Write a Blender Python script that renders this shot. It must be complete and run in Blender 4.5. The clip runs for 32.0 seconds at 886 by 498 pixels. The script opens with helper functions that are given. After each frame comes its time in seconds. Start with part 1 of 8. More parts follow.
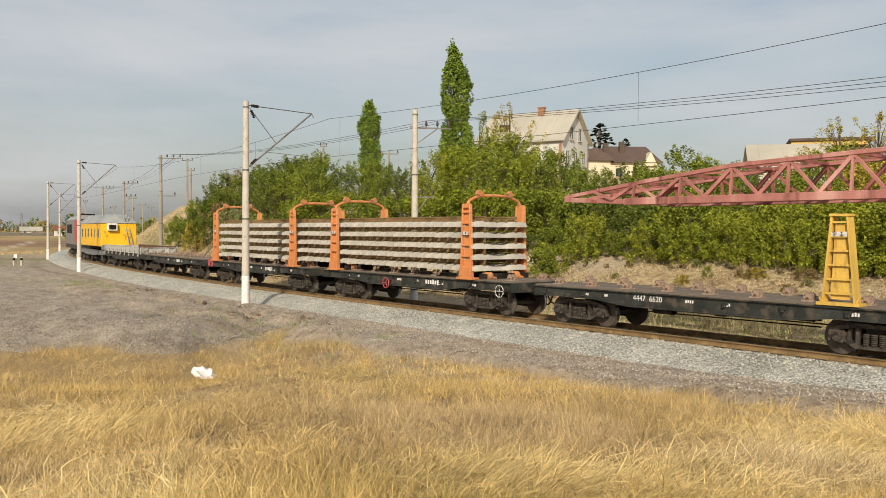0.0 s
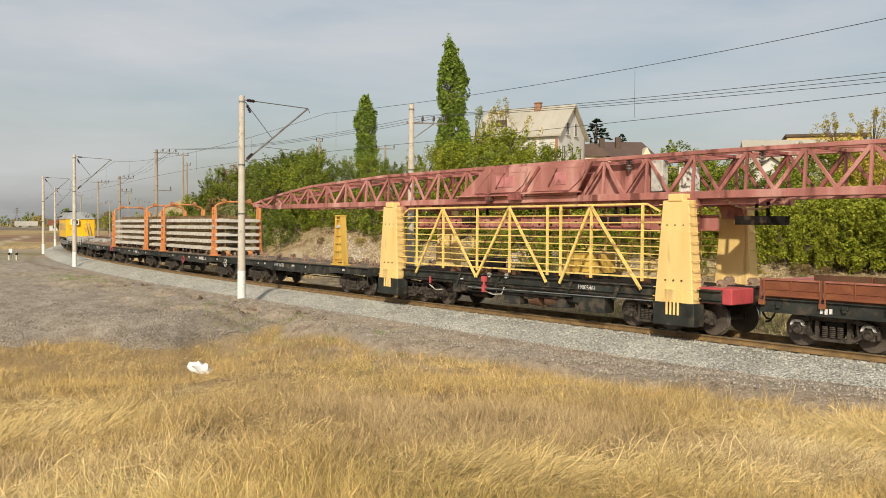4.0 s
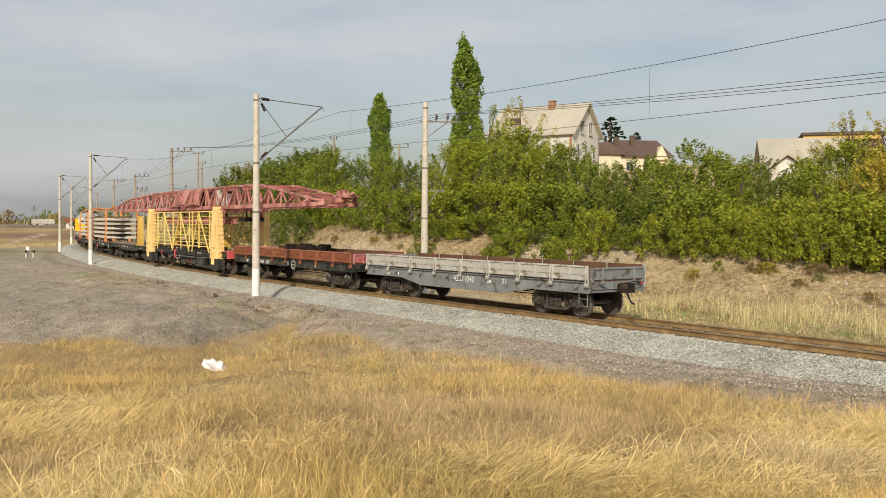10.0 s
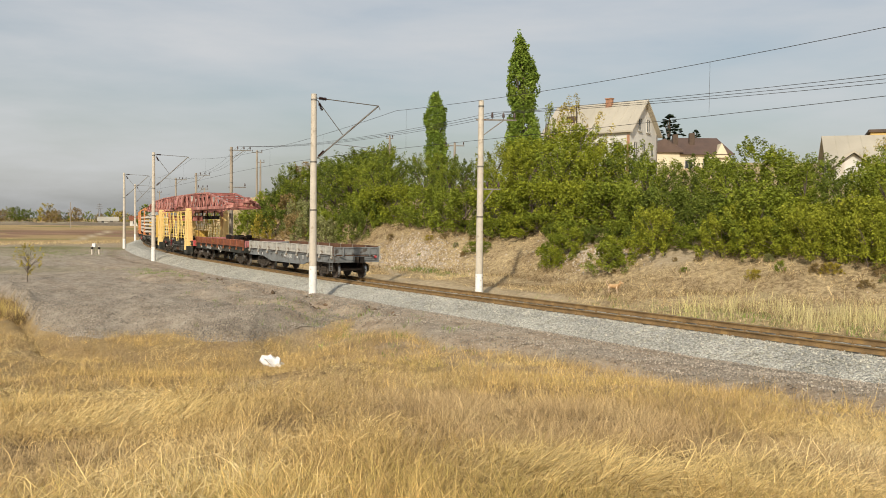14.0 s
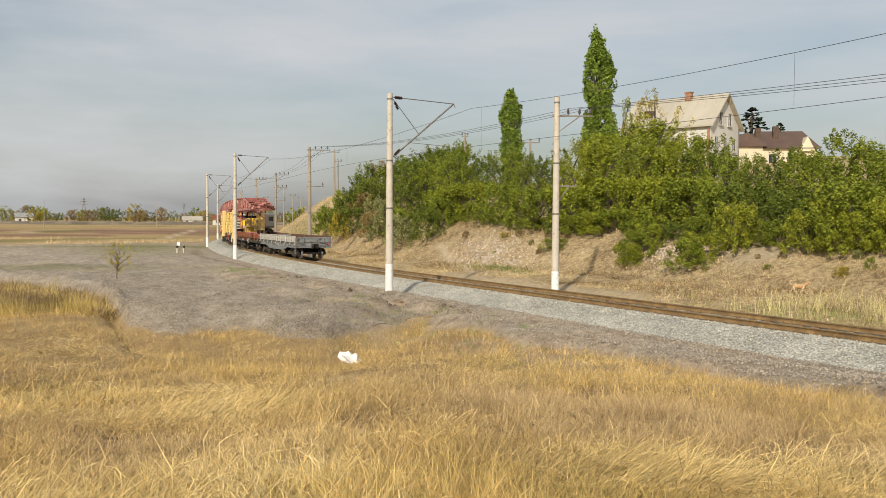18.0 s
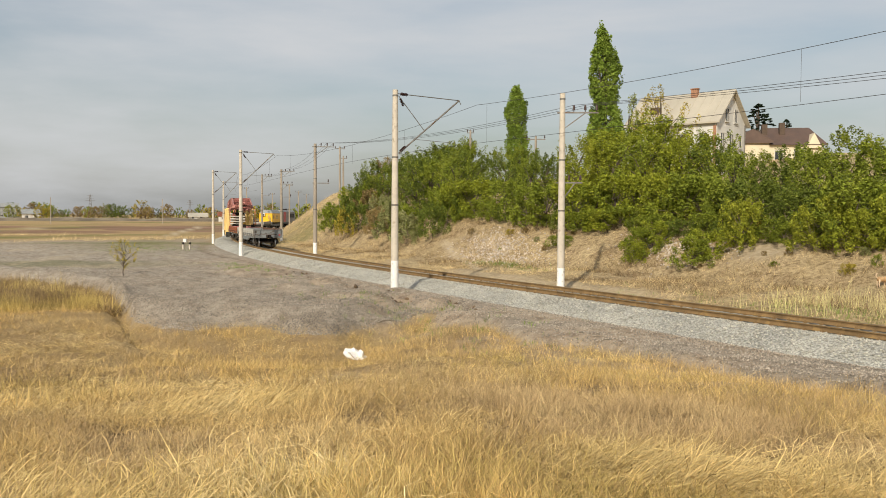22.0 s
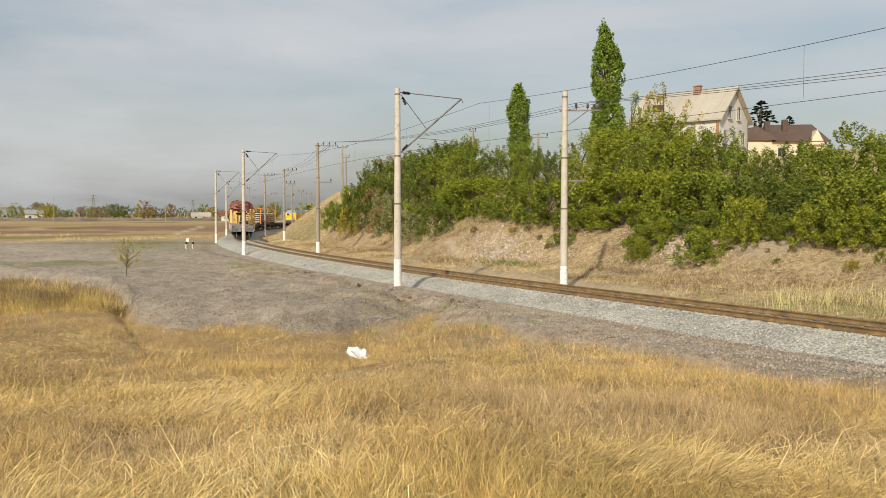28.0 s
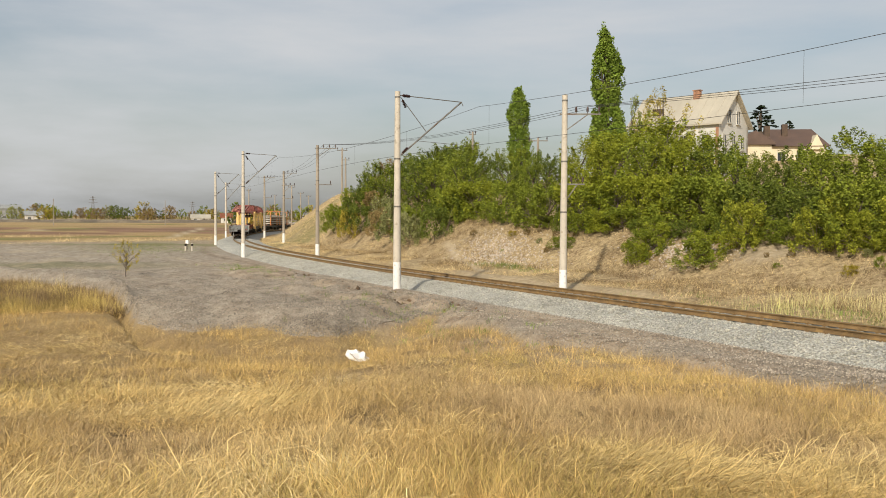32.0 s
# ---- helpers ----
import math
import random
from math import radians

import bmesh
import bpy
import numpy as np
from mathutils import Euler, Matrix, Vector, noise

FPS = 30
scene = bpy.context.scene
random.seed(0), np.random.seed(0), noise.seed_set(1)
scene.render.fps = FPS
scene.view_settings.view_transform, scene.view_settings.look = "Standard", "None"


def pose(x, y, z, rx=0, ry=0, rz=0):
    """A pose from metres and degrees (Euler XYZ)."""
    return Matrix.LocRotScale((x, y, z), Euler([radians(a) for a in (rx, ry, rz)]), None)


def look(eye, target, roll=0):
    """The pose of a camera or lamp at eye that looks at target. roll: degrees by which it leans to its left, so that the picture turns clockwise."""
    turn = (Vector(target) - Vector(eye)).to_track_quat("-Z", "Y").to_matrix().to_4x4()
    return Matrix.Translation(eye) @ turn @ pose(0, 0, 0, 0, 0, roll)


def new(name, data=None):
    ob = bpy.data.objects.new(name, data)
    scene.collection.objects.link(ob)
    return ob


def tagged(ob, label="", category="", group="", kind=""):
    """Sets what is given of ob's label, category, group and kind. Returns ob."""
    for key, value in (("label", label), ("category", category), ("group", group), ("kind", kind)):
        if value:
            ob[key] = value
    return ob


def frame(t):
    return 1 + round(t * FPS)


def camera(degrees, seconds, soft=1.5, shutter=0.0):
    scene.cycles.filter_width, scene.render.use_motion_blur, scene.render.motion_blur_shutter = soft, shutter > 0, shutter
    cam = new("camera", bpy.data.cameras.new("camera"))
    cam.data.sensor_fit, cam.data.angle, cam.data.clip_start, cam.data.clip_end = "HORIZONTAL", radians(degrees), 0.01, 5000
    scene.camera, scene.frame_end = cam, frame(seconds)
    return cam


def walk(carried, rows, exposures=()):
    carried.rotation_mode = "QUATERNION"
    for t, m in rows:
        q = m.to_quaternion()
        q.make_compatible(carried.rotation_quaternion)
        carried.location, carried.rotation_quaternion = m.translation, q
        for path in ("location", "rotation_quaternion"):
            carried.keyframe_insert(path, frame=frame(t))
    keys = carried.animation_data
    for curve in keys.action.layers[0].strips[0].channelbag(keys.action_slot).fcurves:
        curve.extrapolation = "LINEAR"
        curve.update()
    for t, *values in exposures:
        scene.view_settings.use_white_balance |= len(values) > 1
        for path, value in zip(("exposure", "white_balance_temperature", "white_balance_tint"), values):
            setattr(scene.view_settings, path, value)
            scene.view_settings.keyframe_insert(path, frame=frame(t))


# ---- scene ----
EYE = (0.0, 0.0, 3.099)
LOOKS = [
    (0.0, 88.86, -0.33, -0.00),
    (0.5, 88.86, -0.36, -0.02),
    (1.0, 88.84, -0.45, -0.04),
    (1.5, 88.83, -0.53, -0.06),
    (2.0, 88.74, -0.43, -0.09),
    (2.5, 88.74, -0.40, -0.11),
    (3.0, 88.61, -0.20, -0.16),
    (3.5, 88.54, -0.28, -0.21),
    (5.5, 88.54, -0.66, -0.26),
    (6.0, 88.52, -0.59, -0.31),
    (6.5, 88.52, -0.49, -0.32),
    (7.0, 88.52, -0.40, -0.35),
    (7.5, 88.50, -0.35, -0.38),
    (8.0, 88.50, -0.36, -0.41),
    (8.5, 88.50, -0.48, -0.41),
    (9.0, 88.46, -0.48, -0.16),
    (9.5, 88.45, -0.49, -0.07),
    (10.0, 88.43, -0.49, 0.66),
    (10.5, 88.43, -0.59, 1.06),
    (11.0, 88.41, -0.55, 1.29),
    (11.5, 88.39, -0.37, 1.86),
    (12.0, 88.37, -0.49, 2.54),
    (12.5, 88.36, -0.56, 3.03),
    (13.0, 88.33, -0.59, 3.31),
    (13.5, 88.30, -0.63, 3.88),
    (14.0, 88.29, -0.65, 4.32),
    (14.5, 88.25, -0.46, 5.01),
    (16.5, 88.15, -0.52, 8.29),
    (17.0, 88.12, -0.37, 8.87),
    (17.5, 88.10, -0.39, 9.20),
    (18.0, 88.09, -0.32, 9.32),
    (18.5, 88.07, -0.28, 9.55),
    (19.0, 88.04, -0.21, 9.61),
    (19.5, 87.96, -0.30, 9.73),
    (20.0, 87.91, -0.34, 9.73),
    (20.5, 87.90, -0.36, 9.69),
    (21.0, 87.88, -0.28, 9.72),
    (21.5, 87.87, -0.24, 9.69),
    (22.0, 87.87, -0.34, 9.68),
    (22.5, 87.86, -0.36, 9.67),
    (23.0, 87.85, -0.37, 9.64),
    (23.5, 87.85, -0.27, 9.61),
    (24.0, 87.84, -0.21, 9.58),
    (24.5, 87.83, -0.18, 9.70),
    (25.0, 87.81, -0.25, 9.78),
    (25.5, 87.80, -0.20, 9.84),
    (27.5, 87.77, -0.15, 9.90),
    (28.0, 87.77, -0.08, 9.86),
    (28.5, 87.77, -0.09, 9.83),
    (29.0, 87.76, -0.10, 9.81),
    (29.5, 87.73, -0.16, 9.80),
    (30.0, 87.73, -0.23, 9.79),
    (30.5, 87.81, -0.12, 9.86),
    (31.0, 87.97, -0.18, 9.86),
    (31.5, 87.98, -0.27, 9.86),
    (32.0, 87.97, -0.34, 9.83),
]
cam = camera(54.32, 32.0, soft=0.9)
walk(cam, [(t, pose(*EYE, rx, ry, rz)) for t, rx, ry, rz in LOOKS])

# ---- light ----
SUN_EL, SUN_AZ = radians(31), radians(190)      # azimuth clockwise from +y
world = bpy.data.worlds.new("world")
scene.world = world
world.use_nodes = True
wn, wl = world.node_tree.nodes, world.node_tree.links
bg = wn["Background"]
sky = wn.new("ShaderNodeTexSky")
sky.sky_type, sky.sun_disc = "NISHITA", False
sky.sun_elevation, sky.sun_rotation = SUN_EL, SUN_AZ
sky.air_density, sky.dust_density, sky.ozone_density = 1.2, 3.0, 1.0
coord = wn.new("ShaderNodeTexCoord")
cmap = wn.new("ShaderNodeMapping")
cmap.inputs["Scale"].default_value = (1.0, 1.6, 5.0)
cmap.inputs["Rotation"].default_value = (0, radians(12), 0)
cn = wn.new("ShaderNodeTexNoise")
cn.inputs["Scale"].default_value, cn.inputs["Detail"].default_value, cn.inputs["Roughness"].default_value = 1.6, 7, 0.55
cr = wn.new("ShaderNodeMapRange")
cr.inputs["From Min"].default_value, cr.inputs["From Max"].default_value = 0.36, 0.72
cr.inputs["To Min"].default_value, cr.inputs["To Max"].default_value = 0.25, 1.0
cmix = wn.new("ShaderNodeMix")
cmix.data_type = "RGBA"
cmix.inputs["B"].default_value = (6.35, 6.45, 6.6, 1)
wl.new(coord.outputs["Generated"], cmap.inputs["Vector"])
wl.new(cmap.outputs["Vector"], cn.inputs["Vector"])
wl.new(cn.outputs["Fac"], cr.inputs["Value"])
wl.new(cr.outputs["Result"], cmix.inputs["Factor"])
wl.new(sky.outputs["Color"], cmix.inputs["A"])
wl.new(cmix.outputs["Result"], bg.inputs["Color"])
bg.inputs["Strength"].default_value = 0.1
sun = new("sun", bpy.data.lights.new("sun", "SUN"))
sun.data.energy, sun.data.angle, sun.data.color = 4.0, radians(1.2), (1.0, 0.9, 0.74)
sun.matrix_world = look((0, 0, 0), (-math.sin(SUN_AZ) * math.cos(SUN_EL), -math.cos(SUN_AZ) * math.cos(SUN_EL), -math.sin(SUN_EL)))
scene.view_settings.exposure = 0.0

# ---- materials ----
def mat(name, base, rough=0.7, metal=0.0, scale=3.0, vary=0.25, fine=40.0, bump=0.15, tint=None, wear=0.0, wear_color=(0.2, 0.1, 0.05), island=0.0, streak=False, spec=0.4):
    """A surface with a base colour that drifts at two scales, worn patches and fine relief. Object space metres."""
    m = bpy.data.materials.new(name)
    m.use_nodes = True
    n, l = m.node_tree.nodes, m.node_tree.links
    b = n["Principled BSDF"]
    b.inputs["Metallic"].default_value = metal
    b.inputs["Specular IOR Level"].default_value = spec
    tc = n.new("ShaderNodeTexCoord")
    mp = n.new("ShaderNodeMapping")
    if streak:
        mp.inputs["Scale"].default_value = (1, 1, 0.15)
    l.new(tc.outputs["Object"], mp.inputs["Vector"])
    big = n.new("ShaderNodeTexNoise")
    big.inputs["Scale"].default_value, big.inputs["Detail"].default_value = scale, 5
    small = n.new("ShaderNodeTexNoise")
    small.inputs["Scale"].default_value, small.inputs["Detail"].default_value = fine, 4
    l.new(mp.outputs["Vector"], big.inputs["Vector"])
    l.new(tc.outputs["Object"], small.inputs["Vector"])
    dark = tuple(c * (1 - vary) for c in base) + (1,)
    t = tint or tuple(min(1, c * (1 + vary)) for c in base)
    ramp = n.new("ShaderNodeValToRGB")
    ramp.color_ramp.elements[0].position, ramp.color_ramp.elements[1].position = 0.3, 0.7
    ramp.color_ramp.elements[0].color, ramp.color_ramp.elements[1].color = dark, tuple(t) + (1,)
    mid = ramp.color_ramp.elements.new(0.5)
    mid.color = tuple(base) + (1,)
    l.new(big.outputs["Fac"], ramp.inputs["Fac"])
    grain = n.new("ShaderNodeMapRange")
    grain.inputs["From Min"].default_value, grain.inputs["From Max"].default_value = 0.25, 0.75
    grain.inputs["To Min"].default_value, grain.inputs["To Max"].default_value = 1 - vary * 0.8, 1 + vary * 0.6
    l.new(small.outputs["Fac"], grain.inputs["Value"])
    mul = n.new("ShaderNodeVectorMath")
    mul.operation = "SCALE"
    l.new(ramp.outputs["Color"], mul.inputs[0])
    l.new(grain.outputs["Result"], mul.inputs["Scale"])
    out = mul.outputs["Vector"]
    if island:
        geo = n.new("ShaderNodeNewGeometry")
        oi = n.new("ShaderNodeObjectInfo")
        add = n.new("ShaderNodeMath")
        add.operation = "ADD"
        l.new(geo.outputs["Random Per Island"], add.inputs[0])
        l.new(oi.outputs["Random"], add.inputs[1])
        fr = n.new("ShaderNodeMath")
        fr.operation = "FRACT"
        l.new(add.outputs["Value"], fr.inputs[0])
        ir = n.new("ShaderNodeMapRange")
        ir.inputs["To Min"].default_value, ir.inputs["To Max"].default_value = 1 - island, 1 + island
        l.new(fr.outputs["Value"], ir.inputs["Value"])
        m2 = n.new("ShaderNodeVectorMath")
        m2.operation = "SCALE"
        l.new(out, m2.inputs[0])
        l.new(ir.outputs["Result"], m2.inputs["Scale"])
        out = m2.outputs["Vector"]
    if wear:
        wn_ = n.new("ShaderNodeTexNoise")
        wn_.inputs["Scale"].default_value, wn_.inputs["Detail"].default_value = scale * 1.7, 9
        l.new(mp.outputs["Vector"], wn_.inputs["Vector"])
        wr = n.new("ShaderNodeMapRange")
        wr.inputs["From Min"].default_value, wr.inputs["From Max"].default_value = 0.62 - wear * 0.25, 0.72 - wear * 0.2
        l.new(wn_.outputs["Fac"], wr.inputs["Value"])
        wm = n.new("ShaderNodeMix")
        wm.data_type = "RGBA"
        l.new(wr.outputs["Result"], wm.inputs["Factor"])
        l.new(out, wm.inputs["A"])
        wm.inputs["B"].default_value = tuple(wear_color) + (1,)
        out = wm.outputs["Result"]
    l.new(out, b.inputs["Base Color"])
    rr = n.new("ShaderNodeMapRange")
    rr.inputs["To Min"].default_value, rr.inputs["To Max"].default_value = max(0.05, rough - 0.15), min(1, rough + 0.15)
    l.new(big.outputs["Fac"], rr.inputs["Value"])
    l.new(rr.outputs["Result"], b.inputs["Roughness"])
    if bump:
        bp = n.new("ShaderNodeBump")
        bp.inputs["Strength"].default_value, bp.inputs["Distance"].default_value = bump, 0.02
        l.new(small.outputs["Fac"], bp.inputs["Height"])
        l.new(bp.outputs["Normal"], b.inputs["Normal"])
    return m


def leaf_mat(name, base, tint):
    """Leaves: colour differs leaf by leaf and tree by tree, and some light comes through."""
    m = mat(name, base, rough=0.55, scale=5.0, vary=0.42, fine=22, bump=0, tint=tint, island=0.36, spec=0.1)
    n, l = m.node_tree.nodes, m.node_tree.links
    b = n["Principled BSDF"]
    tr = n.new("ShaderNodeBsdfTranslucent")
    src = b.inputs["Base Color"].links[0].from_socket
    l.new(src, tr.inputs["Color"])
    mix = n.new("ShaderNodeMixShader")
    mix.inputs["Fac"].default_value = 0.14
    l.new(b.outputs["BSDF"], mix.inputs[1])
    l.new(tr.outputs["BSDF"], mix.inputs[2])
    l.new(mix.outputs["Shader"], n["Material Output"].inputs["Surface"])
    return m


M = dict(
    frame=mat("dark frame paint", (0.034, 0.037, 0.032), 0.55, scale=1.5, vary=0.45, wear=0.4, wear_color=(0.085, 0.07, 0.052), spec=0.25),
    grime=mat("greasy underframe", (0.018, 0.015, 0.013), 0.8, scale=2, vary=0.45, wear=0.35, wear_color=(0.06, 0.043, 0.03), spec=0.15),
    wheel=mat("wheel steel", (0.1, 0.078, 0.062), 0.65, 0.3, scale=3, vary=0.3),
    tread=mat("polished tread", (0.55, 0.55, 0.54), 0.3, 0.9, scale=6, vary=0.1, bump=0.03),
    bogie=mat("bogie steel", (0.085, 0.07, 0.056), 0.85, 0.0, scale=4, vary=0.45, wear=0.5, wear_color=(0.03, 0.025, 0.021), spec=0.2),
    capwhite=mat("worn white paint", (0.62, 0.6, 0.55), 0.7, scale=6, vary=0.25, wear=0.5, wear_color=(0.1, 0.08, 0.06)),
    orange=mat("orange paint", (0.63, 0.24, 0.08), 0.6, scale=1.5, vary=0.25, tint=(0.7, 0.36, 0.17), wear=0.3, wear_color=(0.3, 0.15, 0.08), streak=True),
    yellow=mat("faded yellow paint", (0.86, 0.61, 0.24), 0.6, scale=1.2, vary=0.14, tint=(0.9, 0.7, 0.36), wear=0.16, wear_color=(0.35, 0.2, 0.07), streak=True),
    cage=mat("bright yellow tube paint", (0.82, 0.61, 0.19), 0.55, scale=2.0, vary=0.15, wear=0.2, wear_color=(0.4, 0.24, 0.08)),
    oldyellow=mat("dirty yellow paint", (0.68, 0.44, 0.09), 0.65, scale=1.4, vary=0.25, wear=0.4, wear_color=(0.2, 0.11, 0.04), streak=True),
    cargoyellow=mat("bright yellow bodywork", (0.85, 0.48, 0.015), 0.45, scale=0.8, vary=0.1, wear=0.05, wear_color=(0.3, 0.16, 0.04)),
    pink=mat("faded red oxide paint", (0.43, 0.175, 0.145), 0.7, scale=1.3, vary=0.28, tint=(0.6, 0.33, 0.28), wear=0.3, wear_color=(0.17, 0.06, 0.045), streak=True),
    # darker, dirtier red oxide; also carries the shade of the boom's far truss
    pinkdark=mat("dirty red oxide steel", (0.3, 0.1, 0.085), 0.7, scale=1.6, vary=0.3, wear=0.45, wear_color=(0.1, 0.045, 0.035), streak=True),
    pinkpale=mat("patched red oxide paint", (0.5, 0.2, 0.19), 0.65, scale=2, vary=0.2, wear=0.2, wear_color=(0.2, 0.08, 0.06)),
    redside=mat("rusty red boards", (0.24, 0.078, 0.036), 0.65, scale=1.1, vary=0.35, tint=(0.33, 0.125, 0.07), wear=0.4, wear_color=(0.24, 0.1, 0.035)),
    pinkside=mat("pink faded boards", (0.42, 0.17, 0.17), 0.65, scale=2, vary=0.2, wear=0.2, wear_color=(0.3, 0.07, 0.05)),
    redbright=mat("bright red paint", (0.5, 0.08, 0.085), 0.5, scale=2, vary=0.2, wear=0.15, wear_color=(0.2, 0.05, 0.04)),
    greyside=mat("weathered grey boards", (0.43, 0.42, 0.38), 0.75, scale=2, vary=0.2, tint=(0.54, 0.53, 0.48), wear=0.4, wear_color=(0.2, 0.165, 0.125)),
    greyframe=mat("grey frame paint", (0.19, 0.2, 0.2), 0.6, scale=1.6, vary=0.2, wear=0.25, wear_color=(0.09, 0.075, 0.06)),
    rust=mat("rusted steel floor", (0.13, 0.065, 0.035), 0.85, scale=1.5, vary=0.4, wear=0.3, wear_color=(0.06, 0.035, 0.025)),
    planks=mat("worn floor planks", (0.17, 0.135, 0.1), 0.85, scale=1.5, vary=0.35, wear=0.3, wear_color=(0.08, 0.06, 0.045)),
    sleeper=mat("weathered concrete sleeper", (0.47, 0.44, 0.38), 0.85, scale=1.2, vary=0.22, wear=0.25, wear_color=(0.24, 0.19, 0.14), island=0.12),
    rail=mat("rusty rail side", (0.21, 0.135, 0.06), 0.8, 0.1, scale=2, vary=0.3, wear=0.3, wear_color=(0.28, 0.18, 0.07)),
    railtop=mat("worn rail head", (0.26, 0.2, 0.12), 0.5, 0.5, scale=3, vary=0.2, bump=0.03),
    concrete=mat("pole concrete", (0.53, 0.48, 0.4), 0.9, scale=3.0, vary=0.1, wear=0.12, wear_color=(0.38, 0.33, 0.26)),
    darkconcrete=mat("darkened old concrete", (0.33, 0.285, 0.23), 0.9, scale=2.0, vary=0.18, wear=0.2, wear_color=(0.22, 0.18, 0.14), streak=True),
    whitewash=mat("whitewash", (0.78, 0.77, 0.74), 0.85, scale=3, vary=0.08, wear=0.12, wear_color=(0.5, 0.45, 0.38)),
    steel=mat("dull galvanised steel", (0.2, 0.19, 0.17), 0.6, 0.5, scale=3, vary=0.3, wear=0.3, wear_color=(0.14, 0.08, 0.05)),
    wire=mat("copper wire", (0.06, 0.055, 0.05), 0.6, 0.5, scale=1, vary=0.1, bump=0),
    insulator=mat("brown glazed insulator", (0.05, 0.025, 0.02), 0.25, scale=8, vary=0.2, bump=0),
    black=mat("black rubber", (0.015, 0.015, 0.015), 0.7, scale=4, vary=0.3),
    text=mat("white lettering paint", (0.74, 0.73, 0.69), 0.7, scale=8, vary=0.15, wear=0.08, wear_color=(0.35, 0.33, 0.3)),
    locogrey=mat("loco grey paint", (0.2, 0.195, 0.19), 0.45, scale=1, vary=0.15, wear=0.1, wear_color=(0.12, 0.1, 0.09)),
    locored=mat("loco red paint", (0.48, 0.05, 0.045), 0.45, scale=1, vary=0.15),
    roofgrey=mat("weathered roof paint", (0.3, 0.31, 0.3), 0.6, scale=1, vary=0.2),
    redrim=mat("worn pale red rim", (0.38, 0.16, 0.115), 0.65, scale=3, vary=0.3, wear=0.4, wear_color=(0.3, 0.09, 0.05)),
    greyrim=mat("pale grey rim", (0.5, 0.48, 0.43), 0.75, scale=3, vary=0.25, wear=0.35, wear_color=(0.2, 0.15, 0.11)),
    glass=mat("dark window glass", (0.03, 0.035, 0.04), 0.12, scale=1, vary=0.1, bump=0, spec=0.6),
)


# ---- mesh helpers ----
def box(bm, c, size, rz=0.0, rx=0.0, ry=0.0, taper=None):
    v = bmesh.ops.create_cube(bm, size=1)["verts"]
    for q in v:
        q.co = Vector((q.co.x * size[0], q.co.y * size[1], q.co.z * size[2]))
        if taper and q.co.z > 0:
            q.co.x *= taper[0]
            q.co.y *= taper[1]
    m = Matrix.Translation(c) @ Euler((rx, ry, rz)).to_matrix().to_4x4()
    bmesh.ops.transform(bm, matrix=m, verts=v)
    return v


def rod(bm, a, b, r, n=8, r2=None, caps=True):
    a, b = Vector(a), Vector(b)
    d = b - a
    m = Matrix.Translation((a + b) / 2) @ d.to_track_quat("Z", "Y").to_matrix().to_4x4()
    bmesh.ops.create_cone(bm, cap_ends=caps, segments=n, radius1=r, radius2=r if r2 is None else r2, depth=d.length, matrix=m)


def bar(bm, a, b, w, h):
    """A box beam from a to b, w across and h high."""
    a, b = Vector(a), Vector(b)
    d = b - a
    side = d.cross(Vector((0, 0, 1)))
    side = side.normalized() if side.length > 1e-5 else Vector((0, 1, 0))
    up = side.cross(d).normalized()
    vs = [bm.verts.new(e + side * (sx * w / 2) + up * (sz * h / 2)) for e in (a, b) for sx, sz in ((-1, -1), (1, -1), (1, 1), (-1, 1))]
    for f in ((3, 2, 1, 0), (4, 5, 6, 7), (0, 1, 5, 4), (1, 2, 6, 5), (2, 3, 7, 6), (3, 0, 4, 7)):
        bm.faces.new([vs[i] for i in f])


def prism(bm, pts, a, b, axis="y"):
    """Extrude a closed outline of (u, v) pairs from a to b along an axis: y (u=x, v=z) or x (u=y, v=z)."""
    f = (lambda u, v, w: (u, w, v)) if axis == "y" else (lambda u, v, w: (w, u, v))
    n = len(pts)
    va = [bm.verts.new(f(u, v, a)) for u, v in pts]
    vb = [bm.verts.new(f(u, v, b)) for u, v in pts]
    bm.faces.new(va)
    bm.faces.new(vb[::-1])
    for i in range(n):
        j = (i + 1) % n
        bm.faces.new((va[j], va[i], vb[i], vb[j]))


def mesh_of(name, bm, material, smooth=False, bevel=0.0):
    if bevel:
        bmesh.ops.bevel(bm, geom=list(bm.edges), offset=bevel, segments=1, affect="EDGES", clamp_overlap=True)
    bmesh.ops.recalc_face_normals(bm, faces=list(bm.faces))
    me = bpy.data.meshes.new(name)
    bm.to_mesh(me)
    bm.free()
    me.materials.append(material)
    if smooth:
        me.shade_smooth()
    return me


def part(name, bm, material, parent, label="", smooth=False, at=None, bevel=0.0):
    ob = new(name, mesh_of(name, bm, material, smooth, bevel))
    ob.parent = parent
    if at is not None:
        ob.matrix_basis = at
    return tagged(ob, label) if label else ob


def like(ob, at, parent=None):
    """Another piece on the same mesh."""
    o = new(ob.name.split(".")[0], ob.data)
    o.parent = parent or ob.parent
    o.matrix_basis = at
    if "label" in ob:
        o["label"] = ob["label"]
    return o


def B():
    return bmesh.new()


def one(fn, *a, **k):
    """A bmesh with one primitive in it."""
    bm = bmesh.new()
    fn(bm, *a, **k)
    return bm


def thing(name, label, category, at=None, group="", kind=""):
    ob = new(name)
    ob.empty_display_size = 0.2
    if at is not None:
        ob.matrix_basis = at
    return tagged(ob, label, category, group, kind)


